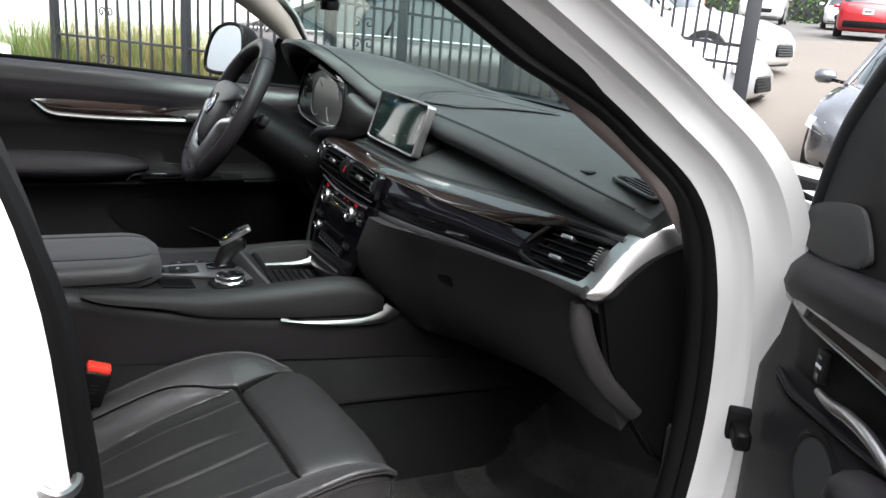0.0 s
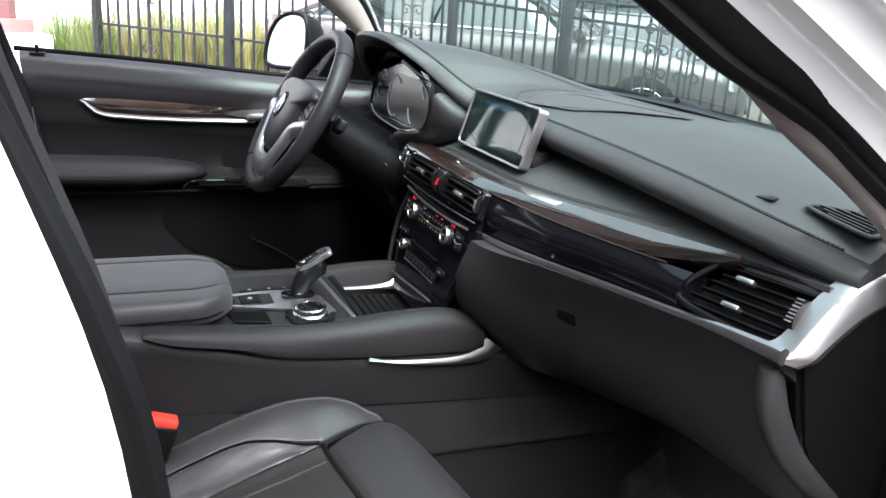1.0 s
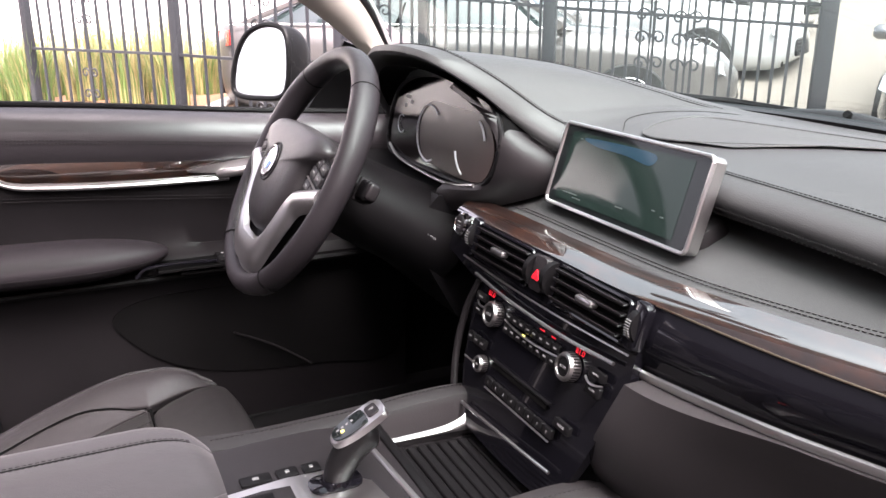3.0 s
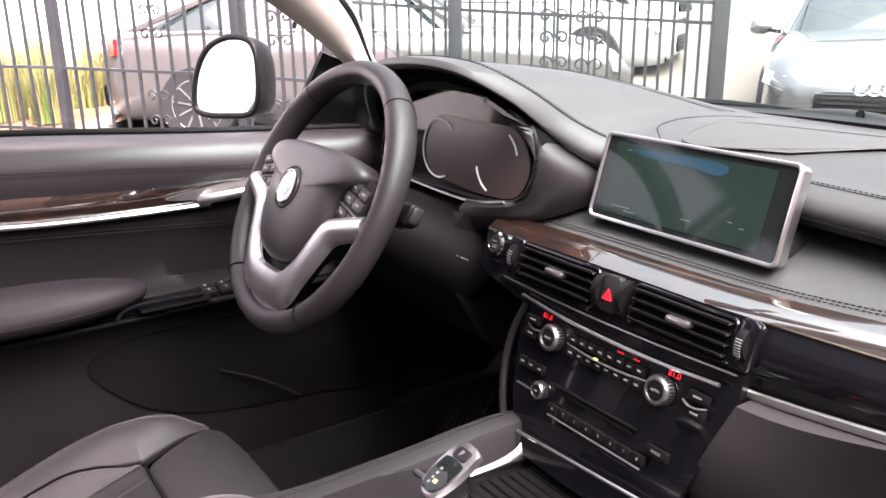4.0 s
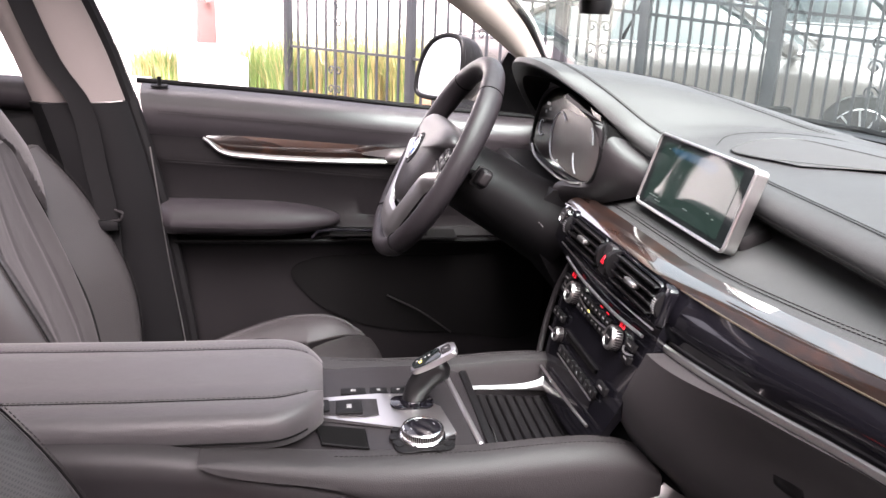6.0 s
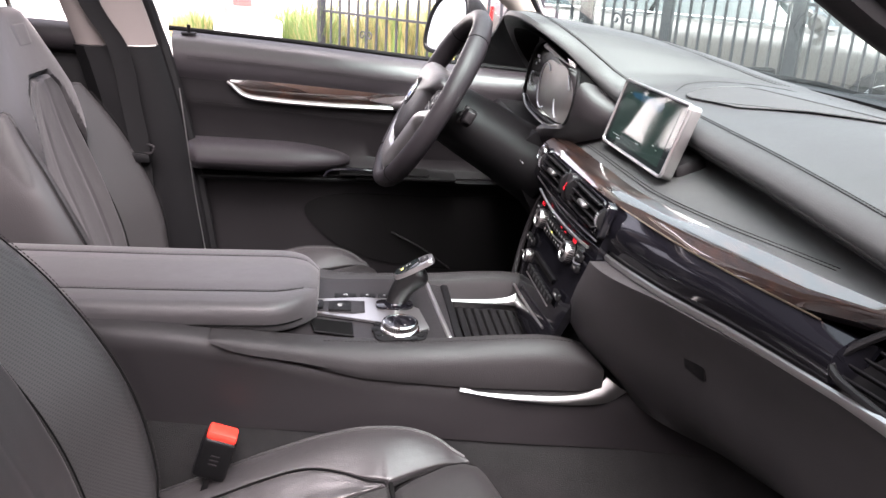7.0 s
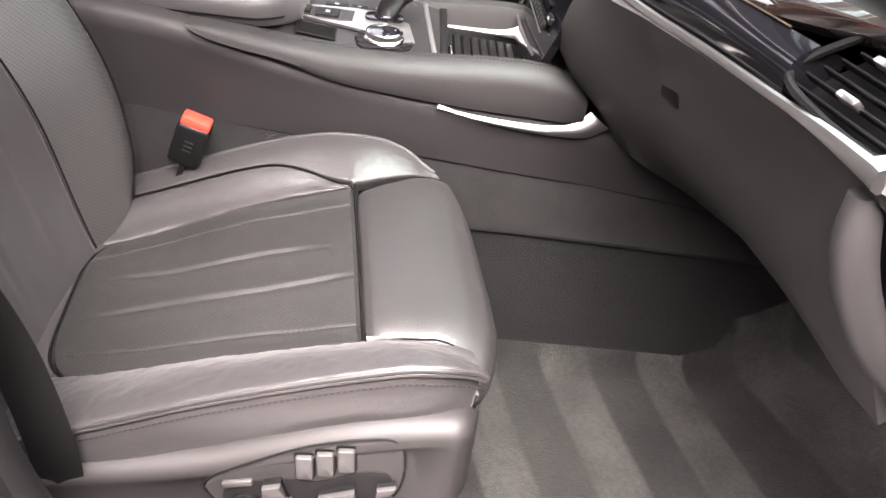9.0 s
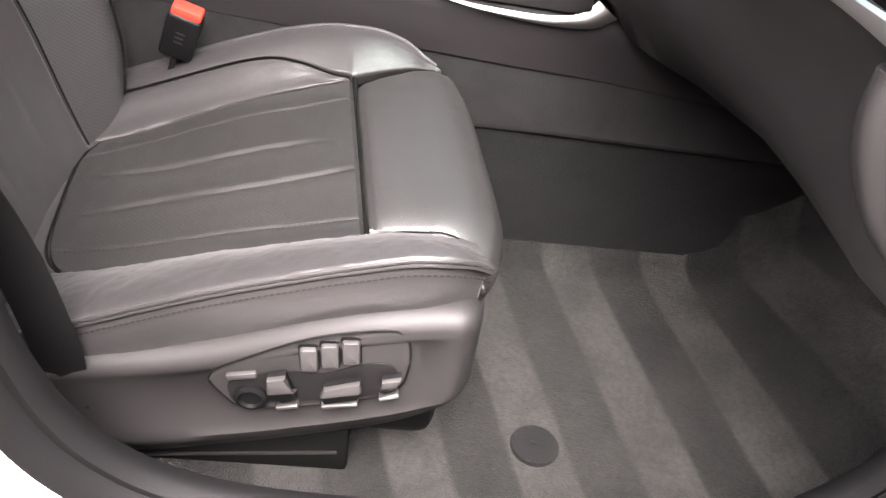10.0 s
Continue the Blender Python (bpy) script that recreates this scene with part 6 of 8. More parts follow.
part("stem", bar(bmx @ Vector((0, 0, -.03)), (.203, -.535, .66), .022, .008), PLASTIC_DARK, bk)

# ---- the car's shell ----
# footwell floor
rows = []
for i in range(33):
    y = -1.15 + 1.75 * i / 32
    z = .45 + .26 * max(0, (y - .30) / .30) ** 1.6
    rows.append([Vector((x, y, z + .10 * max(0, (abs(x) - .66) / .12) ** 2 + .12 * max(0, 1 - (abs(x) - .20) / .05) ** 2 * (abs(x) > .19))) for x in [-.78 + 1.56 * k / 60 for k in range(61)]])
solo("floor", slab(rows, .03), CARPET, "dark grey velour car floor with vacuum tracks", "carpet", kind="structure", sharp=60)
disc = thing("carpet_stud", (.602, -.001, .452), "round grey carpet fixing stud in the floor", "carpet fastener")
part("cap", turned([(.031, 0), (.031, .003), (.029, .0045), (.027, .0040)], pose(.602, -.001, .452), 40), CARPET_SHADED, disc)
part("pin", box((.003, .012, .002), pose(.602, -.001, .4575, 0, 0, -20), .0006), PLASTIC_DARK, disc)

car = thing("car_shell", (0, -.2, .3), "white car body seen from its open passenger doorway", "car")

# passenger door opening: section swept along the opening line
opening = [(.690, -.20, 1.500), (.700, -.097, 1.443), (.735, .052, 1.341), (.762, .131, 1.278), (.800, .200, 1.205), (.812, .236, 1.100), (.805, .262, .95), (.800, .262, .80), (.800, .235, .68), (.800, .150, .595), (.800, .0, .570), (.800, -.20, .570), (.800, -.36, .590), (.800, -.455, .655), (.800, -.500, .770), (.802, -.515, .95), (.805, -.532, 1.10), (.800, -.560, 1.20), (.775, -.605, 1.31), (.745, -.655, 1.42), (.705, -.70, 1.50)]
path = cr(opening, 161)
centre = Vector((.79, -.15, 1.02))
rub, jamb, face = [], [], []
for i, p in enumerate(path):
    d = (path[min(i + 1, 160)] - path[max(i - 1, 0)]).normalized()
    outw = d.cross(Vector((1, 0, 0)))
    if outw.dot(p - centre) < 0:
        outw = -outw
    outw.normalize()
    lat = Vector((1, 0, 0))
    f = max(0.0, min(1.0, (p.y + .02) / .12))
    f = f * f * (3 - 2 * f)
    lobes = ((-.002, -.030), (-.009, -.018), (-.009, -.006), (-.002, .004), (.007, .003), (.010, .010), (.018, .020), (.030, .024), (.042, .016), (.040, -.02), (.014, -.034))
    rub.append([p + outw * (a + f * .017 * (1 - max(0, a) / .042)) + lat * b for a, b in lobes])
    jamb.append([p + outw * a + lat * b for a, b in ((.034, -.01), (.038, .014), (.050, .022), (.060, .034), (.064, .050), (.080, .056), (.094, .066), (.100, .082), (.118, .088))])
    
part("door_seal", skin(rub, True, True), RUBBER, car, "black rubber door seal")
part("door_jamb", slab(jamb, .012), PAINT_WHITE, car, "white painted door jamb")

# inner pillar trims beside the windscreen; the passenger one is coloured as shaded
for s in (-1, 1):
    a = cr([(s * .655, -.30, 1.560), (s * .672, -.16, 1.465), (s * .702, -.02, 1.375), (s * .738, .10, 1.285), (s * .778, .215, 1.178)], 30)
    b = cr([(s * .600, -.22, 1.575), (s * .640, -.08, 1.492), (s * .682, .035, 1.392), (s * .744, .112, 1.287), (s * .784, .218, 1.180)], 30)
    if s > 0:
        a = cr([(.655, -.30, 1.560), (.678, -.06, 1.450), (.700, .057, 1.377), (.735, .112, 1.321), (.765, .180, 1.264), (.786, .215, 1.222), (.792, .25, 1.17)], 36)
        b = cr([(.600, -.22, 1.580), (.648, -.06, 1.460), (.678, .045, 1.377), (.710, .100, 1.320), (.746, .168, 1.262), (.772, .206, 1.220), (.780, .245, 1.17)], 36)
    rows = [[p.lerp(q, t) + Vector((-s * (.016 if s < 0 else .006) * math.sin(math.pi * t), -.01 * math.sin(math.pi * t), 0)) for t in (0, .12, .3, .5, .7, .88, 1)] for p, q in zip(a, b)]
    part("pillar_trim", slab(rows if s < 0 else [r[::-1] for r in rows], .012), HEADLINER if s < 0 else PILLAR_TRIM_SHADED, car, "light beige windscreen pillar trim" if s < 0 else "beige windscreen pillar trim, coloured as in shade")
    rows = [[p + Vector((s * .004, 0, .006)), p + Vector((s * .05, .0, .014)), q + Vector((s * .05, .02, .014)), q + Vector((s * .012, .02, .012))] for p, q in zip(a, b)]
    if s < 0:
        part("pillar_skin", slab([r[::-1] for r in rows], .006), PAINT_WHITE, car, "white windscreen pillar")
    part("glass_edge", tube([q + Vector((s * .002, .012, .004)) for q in b], .006, 8), RUBBER, car, "black windscreen edge rubber")

# windscreen
rows = []
for i in range(13):
    t = i / 12
    y, z, w = lerp(.545, -.22, t), lerp(1.225, 1.590, t) + .02 * math.sin(math.pi * t), lerp(.77, .60, t)
    rows.append([Vector((w * k / 8, y - (abs(k) / 8) ** 2 * lerp(.24, .05, t), z - (abs(k) / 8) ** 2 * .015)) for k in range(-8, 9)])
ws = part("windscreen", slab(rows, .004), GLASS, car, "clear windscreen glass")
ws.visible_shadow = False
# scuttle below the glass, wiper cover
rows = []
for i in range(25):
    x = -.76 + 1.52 * i / 24
    y0 = .515 - .235 * (abs(x) / .76) ** 2
    rows.append([Vector((x, y0 - .02, 1.232 - .03 * (abs(x) / .76) ** 3)), Vector((x, y0 + .01, 1.235 - .03 * (abs(x) / .76) ** 3)), Vector((x, y0 + .03, 1.215)), Vector((x, y0 + .14, 1.195)), Vector((x, y0 + .14, 1.15))])
part("scuttle", slab(rows, .01), PLASTIC_DARK, car, "black plastic scuttle panel")
part("wiper_cover", tube(cr([(-.32, .585, 1.222), (-.18, .575, 1.232), (-.06, .565, 1.238), (.08, .55, 1.226), (.22, .53, 1.218)], 20), [.004 + .016 * math.sin(math.pi * i / 19) for i in range(20)], 10, flat=.5), PLASTIC_GREY, car, "grey wiper arm cover")
part("wiper_bolt", turned([(.006, 0), (.006, .006)], pose(-.055, .548, 1.245, 60), 12), SEAM_AND_SHADE, car)
part("wiper_blade", tube([(-.60, .46, 1.240), (-.30, .565, 1.238), (.0, .59, 1.232), (.30, .545, 1.235)], .006, 6), RUBBER, car, "black wiper blade")

# bonnet and wings
rows = []
for i in range(17):
    y = .60 + 1.05 * i / 16
    rows.append([Vector((x, y - .10 * (abs(x) / .9) ** 2, 1.198 - .05 * (y - .6) - .12 * (y - .6) ** 2 - .05 * (abs(x) / .9) ** 4 + .010 * math.exp(-((abs(x) - .5) / .12) ** 2))) for x in [-.84 + 1.68 * k / 28 for k in range(29)]])
part("bonnet", slab(rows, .02), PAINT_WHITE, car, "white bonnet")
for s in (-1, 1):
    a = cr([(s * .82, .33, 1.215), (s * .85, .55, 1.175), (s * .87, .9, 1.13), (s * .86, 1.5, 1.0)], 24)
    rows = [[p, p + Vector((s * .06, 0, -.03)), p + Vector((s * .09, .01, -.10)), p + Vector((s * .09, .02, -.28)), Vector((p.x + s * .085, p.y + .02, .62))] for p in a]
    part("wing", slab(rows if s > 0 else [r[::-1] for r in rows], .012), PAINT_WHITE, car, "white front wing")
part("wing_corner", slab([[Vector((.80, .31, 1.235)), Vector((.89, .345, 1.228)), Vector((.945, .40, 1.195)), Vector((.960, .43, 1.08)), Vector((.955, .43, .70))], [Vector((.80, .46, 1.222)), Vector((.90, .50, 1.205)), Vector((.955, .56, 1.160)), Vector((.975, .58, 1.05)), Vector((.965, .58, .70))]], .012), PAINT_WHITE, car, "white corner of the front wing")
gap = cr([(.845, .36, 1.236), (.875, .40, 1.212), (.90, .47, 1.190)], 10)
part("wing_gap", tube(gap, [.003 + .010 * math.sin(math.pi * (i + 1) / 12) for i in range(10)], 8, flat=.5), SEAM_AND_SHADE, car, "dark gap at the wing corner")

# roof with lining; its unseen glass panel is added to brighten the cabin


def roof_sheet(drop, thick):
    bm = bmesh.new()
    grid = []
    for i in range(17):
        y = -.22 - 2.0 * i / 16
        z = 1.625 + .04 * math.sin(math.pi * min(1, i / 12)) - .25 * max(0, (i - 10) / 6) ** 2 - drop
        w = .60 + .06 * math.sin(math.pi * min(1, i / 14))
        grid.append([bm.verts.new((w * k / 8, y, z - .05 * (abs(k) / 8) ** 3)) for k in range(-8, 9)])
    for i in range(16):
        for k in range(16):
            if 1 <= i < 8 and 2 <= k < 14:
                continue
            bm.faces.new((grid[i][k], grid[i][k + 1], grid[i + 1][k + 1], grid[i + 1][k]))
    bmesh.ops.delete(bm, geom=[v for v in bm.verts if not v.link_faces], context="VERTS")
    bmesh.ops.solidify(bm, geom=list(bm.faces), thickness=thick)
    return bm


part("roof_skin", roof_sheet(0, .012), PAINT_WHITE, car, "white roof")
solo("ceiling", roof_sheet(.035, .010), HEADLINER, "light beige woven car roof lining", "ceiling", kind="structure")
rg = part("added_roof_glass", slab([[Vector((.47 * k / 6, y, 1.655 - .012 * (k / 6) ** 2)) for k in range(-6, 7)] for y in (-.34, -.6, -.9, -1.24)], .005), glass_material("tinted glass of the added roof opening", (.30, .305, .30)), car, "unseen tinted roof glass added to let in light")
rg.visible_shadow = False
for s in (-1, 1):
    side = cr([(s * .60, -.22, 1.600), (s * .665, -.5, 1.57), (s * .69, -.9, 1.56), (s * .67, -1.4, 1.52), (s * .60, -2.0, 1.40)], 24)
    part("cant_rail", tube(side, .045, 10), PAINT_WHITE, car, "white roof rail")
    part("rail_trim", tube([p + Vector((-s * .035, 0, -.015)) for p in side], .030, 8), HEADLINER, car, "beige roof side lining")

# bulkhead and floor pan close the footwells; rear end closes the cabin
part("bulkhead", box((1.50, .03, .55), pose(0, .62, .93), .01), CARPET_SHADED, car, "dark carpeted bulkhead")
part("footwell_side", box((.03, .62, .80), pose(-.795, .42, .82), .008), CARPET_SHADED, car, "dark footwell side lining")
part("footwell_side", box((.03, .24, .66), pose(.795, .52, .74), .008), CARPET_SHADED, car, "dark footwell side lining")
part("tail_panel", box((1.45, .05, .75), pose(0, -2.05, .95, -12), .02), PLASTIC_DARK, car)
for s in (-1, 1):
    part("sill", box((.13, 1.85, .14), pose(s * .86, -.25, .46), .03), PAINT_WHITE, car, "white door sill")
part("inner_sill", box((.12, 1.75, .20), pose(-.80, -.25, .50), .03), CARPET_SHADED, car, "dark carpeted inner sill")
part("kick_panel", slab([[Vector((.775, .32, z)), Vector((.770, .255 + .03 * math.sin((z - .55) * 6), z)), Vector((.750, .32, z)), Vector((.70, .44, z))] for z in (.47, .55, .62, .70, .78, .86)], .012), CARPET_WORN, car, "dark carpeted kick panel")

# passenger side centre pillar: white outside, grey trim inside
out_c = cr([(.925, -.560, .60), (.93, -.575, .80), (.93, -.585, 1.00), (.915, -.605, 1.18), (.86, -.66, 1.34), (.78, -.72, 1.50)], 24)
rows = [[p + Vector((-.035, .045, 0)), p + Vector((-.010, .020, 0)), p, p + Vector((.004, -.05, 0)), p + Vector((.0, -.10, 0)), p + Vector((-.03, -.125, 0))] for p in out_c]
part("centre_pillar", slab(rows, .01), PAINT_WHITE, car, "white centre pillar")
part("rear_door_edge", tube([p + Vector((.012, -.115, 0)) for p in out_c[:16]], .018, 8), RUBBER, car, "black rear door edge")
rows = [[p + Vector((-.125, .055, 0)), p + Vector((-.150, .02, 0)), p + Vector((-.165, -.06, 0)), p + Vector((-.15, -.14, 0)), p + Vector((-.04, -.14, 0))] for p in out_c]
part("pillar_lining", slab(rows[::-1], .01), PLASTIC_GREY, car, "grey inner lining of the centre pillar")
# door striker
stk = thing("door_striker", (.905, -.545, .97), "bright steel door striker loop on white pillar", "door striker")
part("loop", tube(cr([(.890, -.526, .990), (.914, -.529, .994), (.932, -.542, .998), (.916, -.560, 1.004), (.890, -.563, 1.006)], 20), .0055, 8), SATIN, stk)
part("plate", box((.004, .026, .020), pose(.893, -.560, .999, 0, 0, -8), .0015), PAINT_WHITE, stk)

# driver side: pillar, belt, rear quarter
dp = thing("driver_side_pillar", (-.72, -.80, .50), "grey and beige centre pillar on driver side", "car pillar")
edge = cr([(-.715, -.650, .55), (-.712, -.662, .72), (-.708, -.690, .92), (-.702, -.722, 1.09), (-.700, -.752, 1.211)], 16)
rows = [[p, p + Vector((.016, -.02, 0)), p + Vector((.022, -.06, 0)), p + Vector((.022, -.13 - .10 * (i < 9), 0)), p + Vector((-.02, -.16 - .10 * (i < 9), 0))] for i, p in enumerate(edge)]
part("lower_trim", slab(rows, .02), PLASTIC_DARK, dp, "dark grey lower pillar trim")
edge2 = cr([(-.700, -.754, 1.214), (-.688, -.785, 1.32), (-.665, -.83, 1.44), (-.630, -.88, 1.56)], 12)
rows = [[p, p + Vector((.014, -.02, 0)), p + Vector((.018, -.07, 0)), p + Vector((.016, -.12, 0)), p + Vector((-.01, -.15, 0))] for p in edge2]
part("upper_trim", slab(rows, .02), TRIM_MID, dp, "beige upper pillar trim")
part("seal", tube([p + Vector((-.02, .012, 0)) for p in edge + edge2], .014, 8), RUBBER, dp, "black door seal")
part("edge_strip", tube(cr([(-.694, -.704, 1.123), (-.690, -.691, 1.0), (-.687, -.678, .88), (-.685, -.660, .75), (-.686, -.645, .62)], 24), .0015, 6), SATIN_DARK, dp, "pale painted edge at the door gap")
belt = thing("driver_seat_belt", (-.66, -.86, .9), "black seat belt webbing on driver side pillar", "seat belt")
rows = [[p + Vector((.004, .021, 0)), p, p + Vector((.004, -.021, 0))] for p in cr([(-.615, -.93, 1.50), (-.638, -.868, 1.304), (-.645, -.815, 1.207), (-.650, -.797, 1.083), (-.652, -.785, .99), (-.660, -.780, .80)], 24)]
part("webbing", slab(rows, .002), WEBBING, belt)
part("guide", tube(cr([(-.640, -.775, .985), (-.632, -.757, .988), (-.632, -.752, 1.002), (-.640, -.768, 1.006)], 12), .0025, 8), PLASTIC_GREY, belt, "grey belt guide")
part("tongue", box((.012, .040, .022), pose(-.640, -.782, .975), .005), PLASTIC_DARK, belt)

# passenger seat belt, hanging beside the seat
pb = thing("passenger_seat_belt", (.71, -.53, .6), "black seat belt webbing hanging beside the passenger seat", "seat belt")
rows = [[p + Vector((0, .024, 0)), p + Vector((.004, 0, 0)), p + Vector((0, -.024, 0))] for p in cr([(.752, -.70, 1.45), (.748, -.64, 1.20), (.735, -.575, 1.0), (.712, -.530, .84), (.704, -.510, .70), (.690, -.515, .60)], 30)]
part("webbing", slab(rows, .0018), WEBBING, pb)
part("anchor_plate", box((.006, .045, .05), pose(.690, -.515, .585), .004), PLASTIC_DARK, pb, "black anchor plate at the strap's foot")

# rear bench and rear side panels close the back
bench = thing("rear_bench", (0, -1.45, .45), "black leather rear bench", "car seat")
part("cushion", box((1.30, .50, .20), pose(0, -1.40, .66, 6), .06, 4), LEATHER, bench)
part("backrest", box((1.30, .18, .62), pose(0, -1.72, 1.0, -22), .06, 4), LEATHER, bench)
for s in (-1, 1):
    part("rear_side_panel", box((.05, 1.15, .78), pose(s * .76, -1.45, .83), .02), PLASTIC_DARK, car, "black rear door panel")
    part("rear_belt_roll", tube([(s * .745, -.87, 1.215), (s * .745, -1.4, 1.235), (s * .72, -1.9, 1.27)], .035, 10), LEATHER, car, "black leather rear belt line")
    part("rear_pillar", bar((s * .72, -1.75, 1.25), (s * .62, -2.0, 1.42), .05, .25, .02), PLASTIC_DARK, car)

# interior mirror
rm = thing("interior_mirror", (0, -.03, 1.45), "black framed interior mirror under windscreen top", "mirror")
part("housing", prism(rounded(.24, .062, .024), .03, pose(.02, -.05, 1.462, 82, 0, -6), .010), PLASTIC_DARK, rm)
part("glass", prism(rounded(.23, .052, .020), .002, pose(.02, -.083, 1.466, 82, 0, -6)), MIRROR, rm, "mirror glass")
part("arm", tube([(.0, -.03, 1.48), (.0, .0, 1.51), (.0, .02, 1.53)], .014, 8), PLASTIC_DARK, rm)
part("sensor", turned([(.018, -.012), (.020, .0), (.016, .012)], pose(.01, -.045, 1.428), 16), PLASTIC_DARK, rm)

# driver side exterior mirror
em = thing("exterior_mirror", (-.95, -.06, 1.2), "white exterior mirror on the driver door", "wing mirror")
mm = pose(-.958, -.078, 1.276, 82, 0, 38) @ Matrix.Diagonal((.70, 1.12, 1.0, 1.0))
sh = blob([(-.105, -.040), (-.092, .012), (-.052, .052), (.02, .068), (.085, .056), (.104, .0), (.090, -.058), (.0, -.068), (-.085, -.064)], 48)
rows = []
for h, k in ((.006, 1.0), (-.02, 1.03), (-.05, .98), (-.08, .80), (-.10, .45)):
    rows.append([mm @ Vector((x * k, y * k, h)) for x, y in sh])
part("housing", skin(rows, True, True), PLASTIC_DARK, em, "black mirror housing")
part("glass", prism([(x * .90, y * .90) for x, y in sh], .002, mm @ Matrix.Translation((0, 0, .0062))), MIRROR, em, "mirror glass full of bright sky")
part("rim", tube([mm @ Vector((x * .97, y * .97, .008)) for x, y in sh], .006, 8, True), PLASTIC_DARK, em)
part("foot", bar((-.88, -.05, 1.19), (-.80, -.01, 1.18), .06, .045, .01), PLASTIC_DARK, em)
part("sail", slab([[Vector((-.795, -.04, 1.19)), Vector((-.80, .20, 1.18))], [Vector((-.782, .01, 1.27)), Vector((-.785, .17, 1.235))], [Vector((-.770, .035, 1.325)), Vector((-.772, .085, 1.305))]], .012), PLASTIC_DARK, em, "black mirror sail panel")

# ---- driver door, closed ----
dd = thing("driver_door", (-.76, -.3, .5), "closed black leather driver door with walnut inlay and silver grip", "car door")


def d_belt(y):
    return sm(y, [-.78, -.45, -.166, .12], [1.243, 1.222, 1.199, 1.180])


def d_prof(y):
    """The inner side of the door at y: places from the window line to the foot."""
    zb = d_belt(y)
    k = sm(y, [-.72, -.60, -.3, .1], [0, 1, 1, .8])
    return [(-.800, zb - .012), (-.790, zb), (-.770, zb + .001), (-.750, zb - .006), (-.735, zb - .020), (-.728, zb - .045), (-.730, zb - .070), (-.738, zb - .086), (-.745, zb - .098), (-.748, zb - .115), (-.746, zb - .140), (-.748, zb - .152), (-.752, zb - .165), (-.758, zb - .20), (-.760, zb - .24), (-.757, .965), (-.756, .948), (-.753, .940), (-.728, .927), (-.730, .912), (-.748, .885), (-.752, .83), (-.750, .75), (-.748, .66), (-.755, .58)]


rows = []
for i in range(49):
    y = -.725 + .87 * i / 48
    rows.append([Vector((x, y + (1.22 - z) * .125 * max(0, 1 - (y + .725) / .25), z)) for x, z in d_prof(y)] + [Vector((-.85, y, .58)), Vector((-.85, y, 1.15))])
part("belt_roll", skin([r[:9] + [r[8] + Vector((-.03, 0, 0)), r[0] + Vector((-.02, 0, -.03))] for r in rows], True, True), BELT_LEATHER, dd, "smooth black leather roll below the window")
part("panel", skin([r[8:] for r in rows], True, True), DOOR_SKIN_DIM, dd, "black leather door panel")
for off in (.047, .052, .148, .153):
    pts = []
    for i in range(40):
        y = -.69 + .80 * i / 39
        zb = d_belt(y)
        x = -.7265 if off < .1 else -.7455
        pts.append((x, y, zb - off))
    stitch(pts, "seam", dd, THREAD)
part("window_rubber", tube([(-.790, y, d_belt(y) + .004) for y in [-.74 + .9 * i / 20 for i in range(21)]], .006, 8), RUBBER, dd, "black window rubber")
part("lock_pin_seat", prism(rounded(.016, .034, .006), .003, pose(-.757, -.690, 1.2365, 0, 8, 0), .001), PLASTIC, dd)
part("lock_pin", tube([(-.757, -.690, 1.236), (-.757, -.690, 1.256)], [.004, .0045], 10), PLASTIC_DARK, dd, "black lock pin")
# walnut inlay in silver frame
def inlay(y):
    """Upper and lower edge of the inlay at y."""
    t = min(1, max(0, (y + .603) / .10))
    zc_low = sm(y, [-.603, -.571, -.505, -.388, -.23, .05], [1.138, 1.109, 1.099, 1.093, 1.091, 1.092])
    zc_top = sm(y, [-.603, -.52, -.35, -.22, .05], [1.139, 1.142, 1.143, 1.146, 1.152])
    return zc_low, zc_top


rows = []
for i in range(40):
    y = -.600 + .62 * i / 39
    lo, hi = inlay(y)
    rows.append([Vector((-.7395 + .003 * math.sin(math.pi * t), y, lo + (hi - lo) * t)) for t in (0, .2, .4, .6, .8, 1)])
part("wood_inlay", slab(rows[::-1], .006), WOOD, dd, "glossy walnut inlay")
line = [(-.736, y, inlay(y)[0] - .002) for y in [-.606 + .40 * i / 40 for i in range(41)]]
part("silver_grip_line", tube(line, [.003 + .0022 * min(1, i / 8) for i in range(41)], 8, flat=1.2, up=(1, 0, 0)), SATIN, dd, "satin silver lower frame")
line = [(-.737, y, inlay(y)[1] + .001) for y in [-.45 + .45 * i / 30 for i in range(31)]]
part("silver_top_line", tube(line, .0018, 6), SATIN, dd)
hd = cr([(-.733, -.225, 1.097), (-.715, -.20, 1.103), (-.705, -.14, 1.108), (-.712, -.06, 1.108), (-.735, .0, 1.105)], 20)
part("door_handle", tube(hd, .0065, 10, flat=1.3), SATIN, dd, "satin silver door handle")
part("handle_recess", prism(blob([(-.28, 1.108), (-.15, 1.125), (-.02, 1.118), (-.02, 1.100), (-.18, 1.098)], 30), .003, Matrix(((0, 0, 1, -.732), (1, 0, 0, 0), (0, 1, 0, 0), (0, 0, 0, 1))), .001), SATIN, dd, "brushed handle backing")


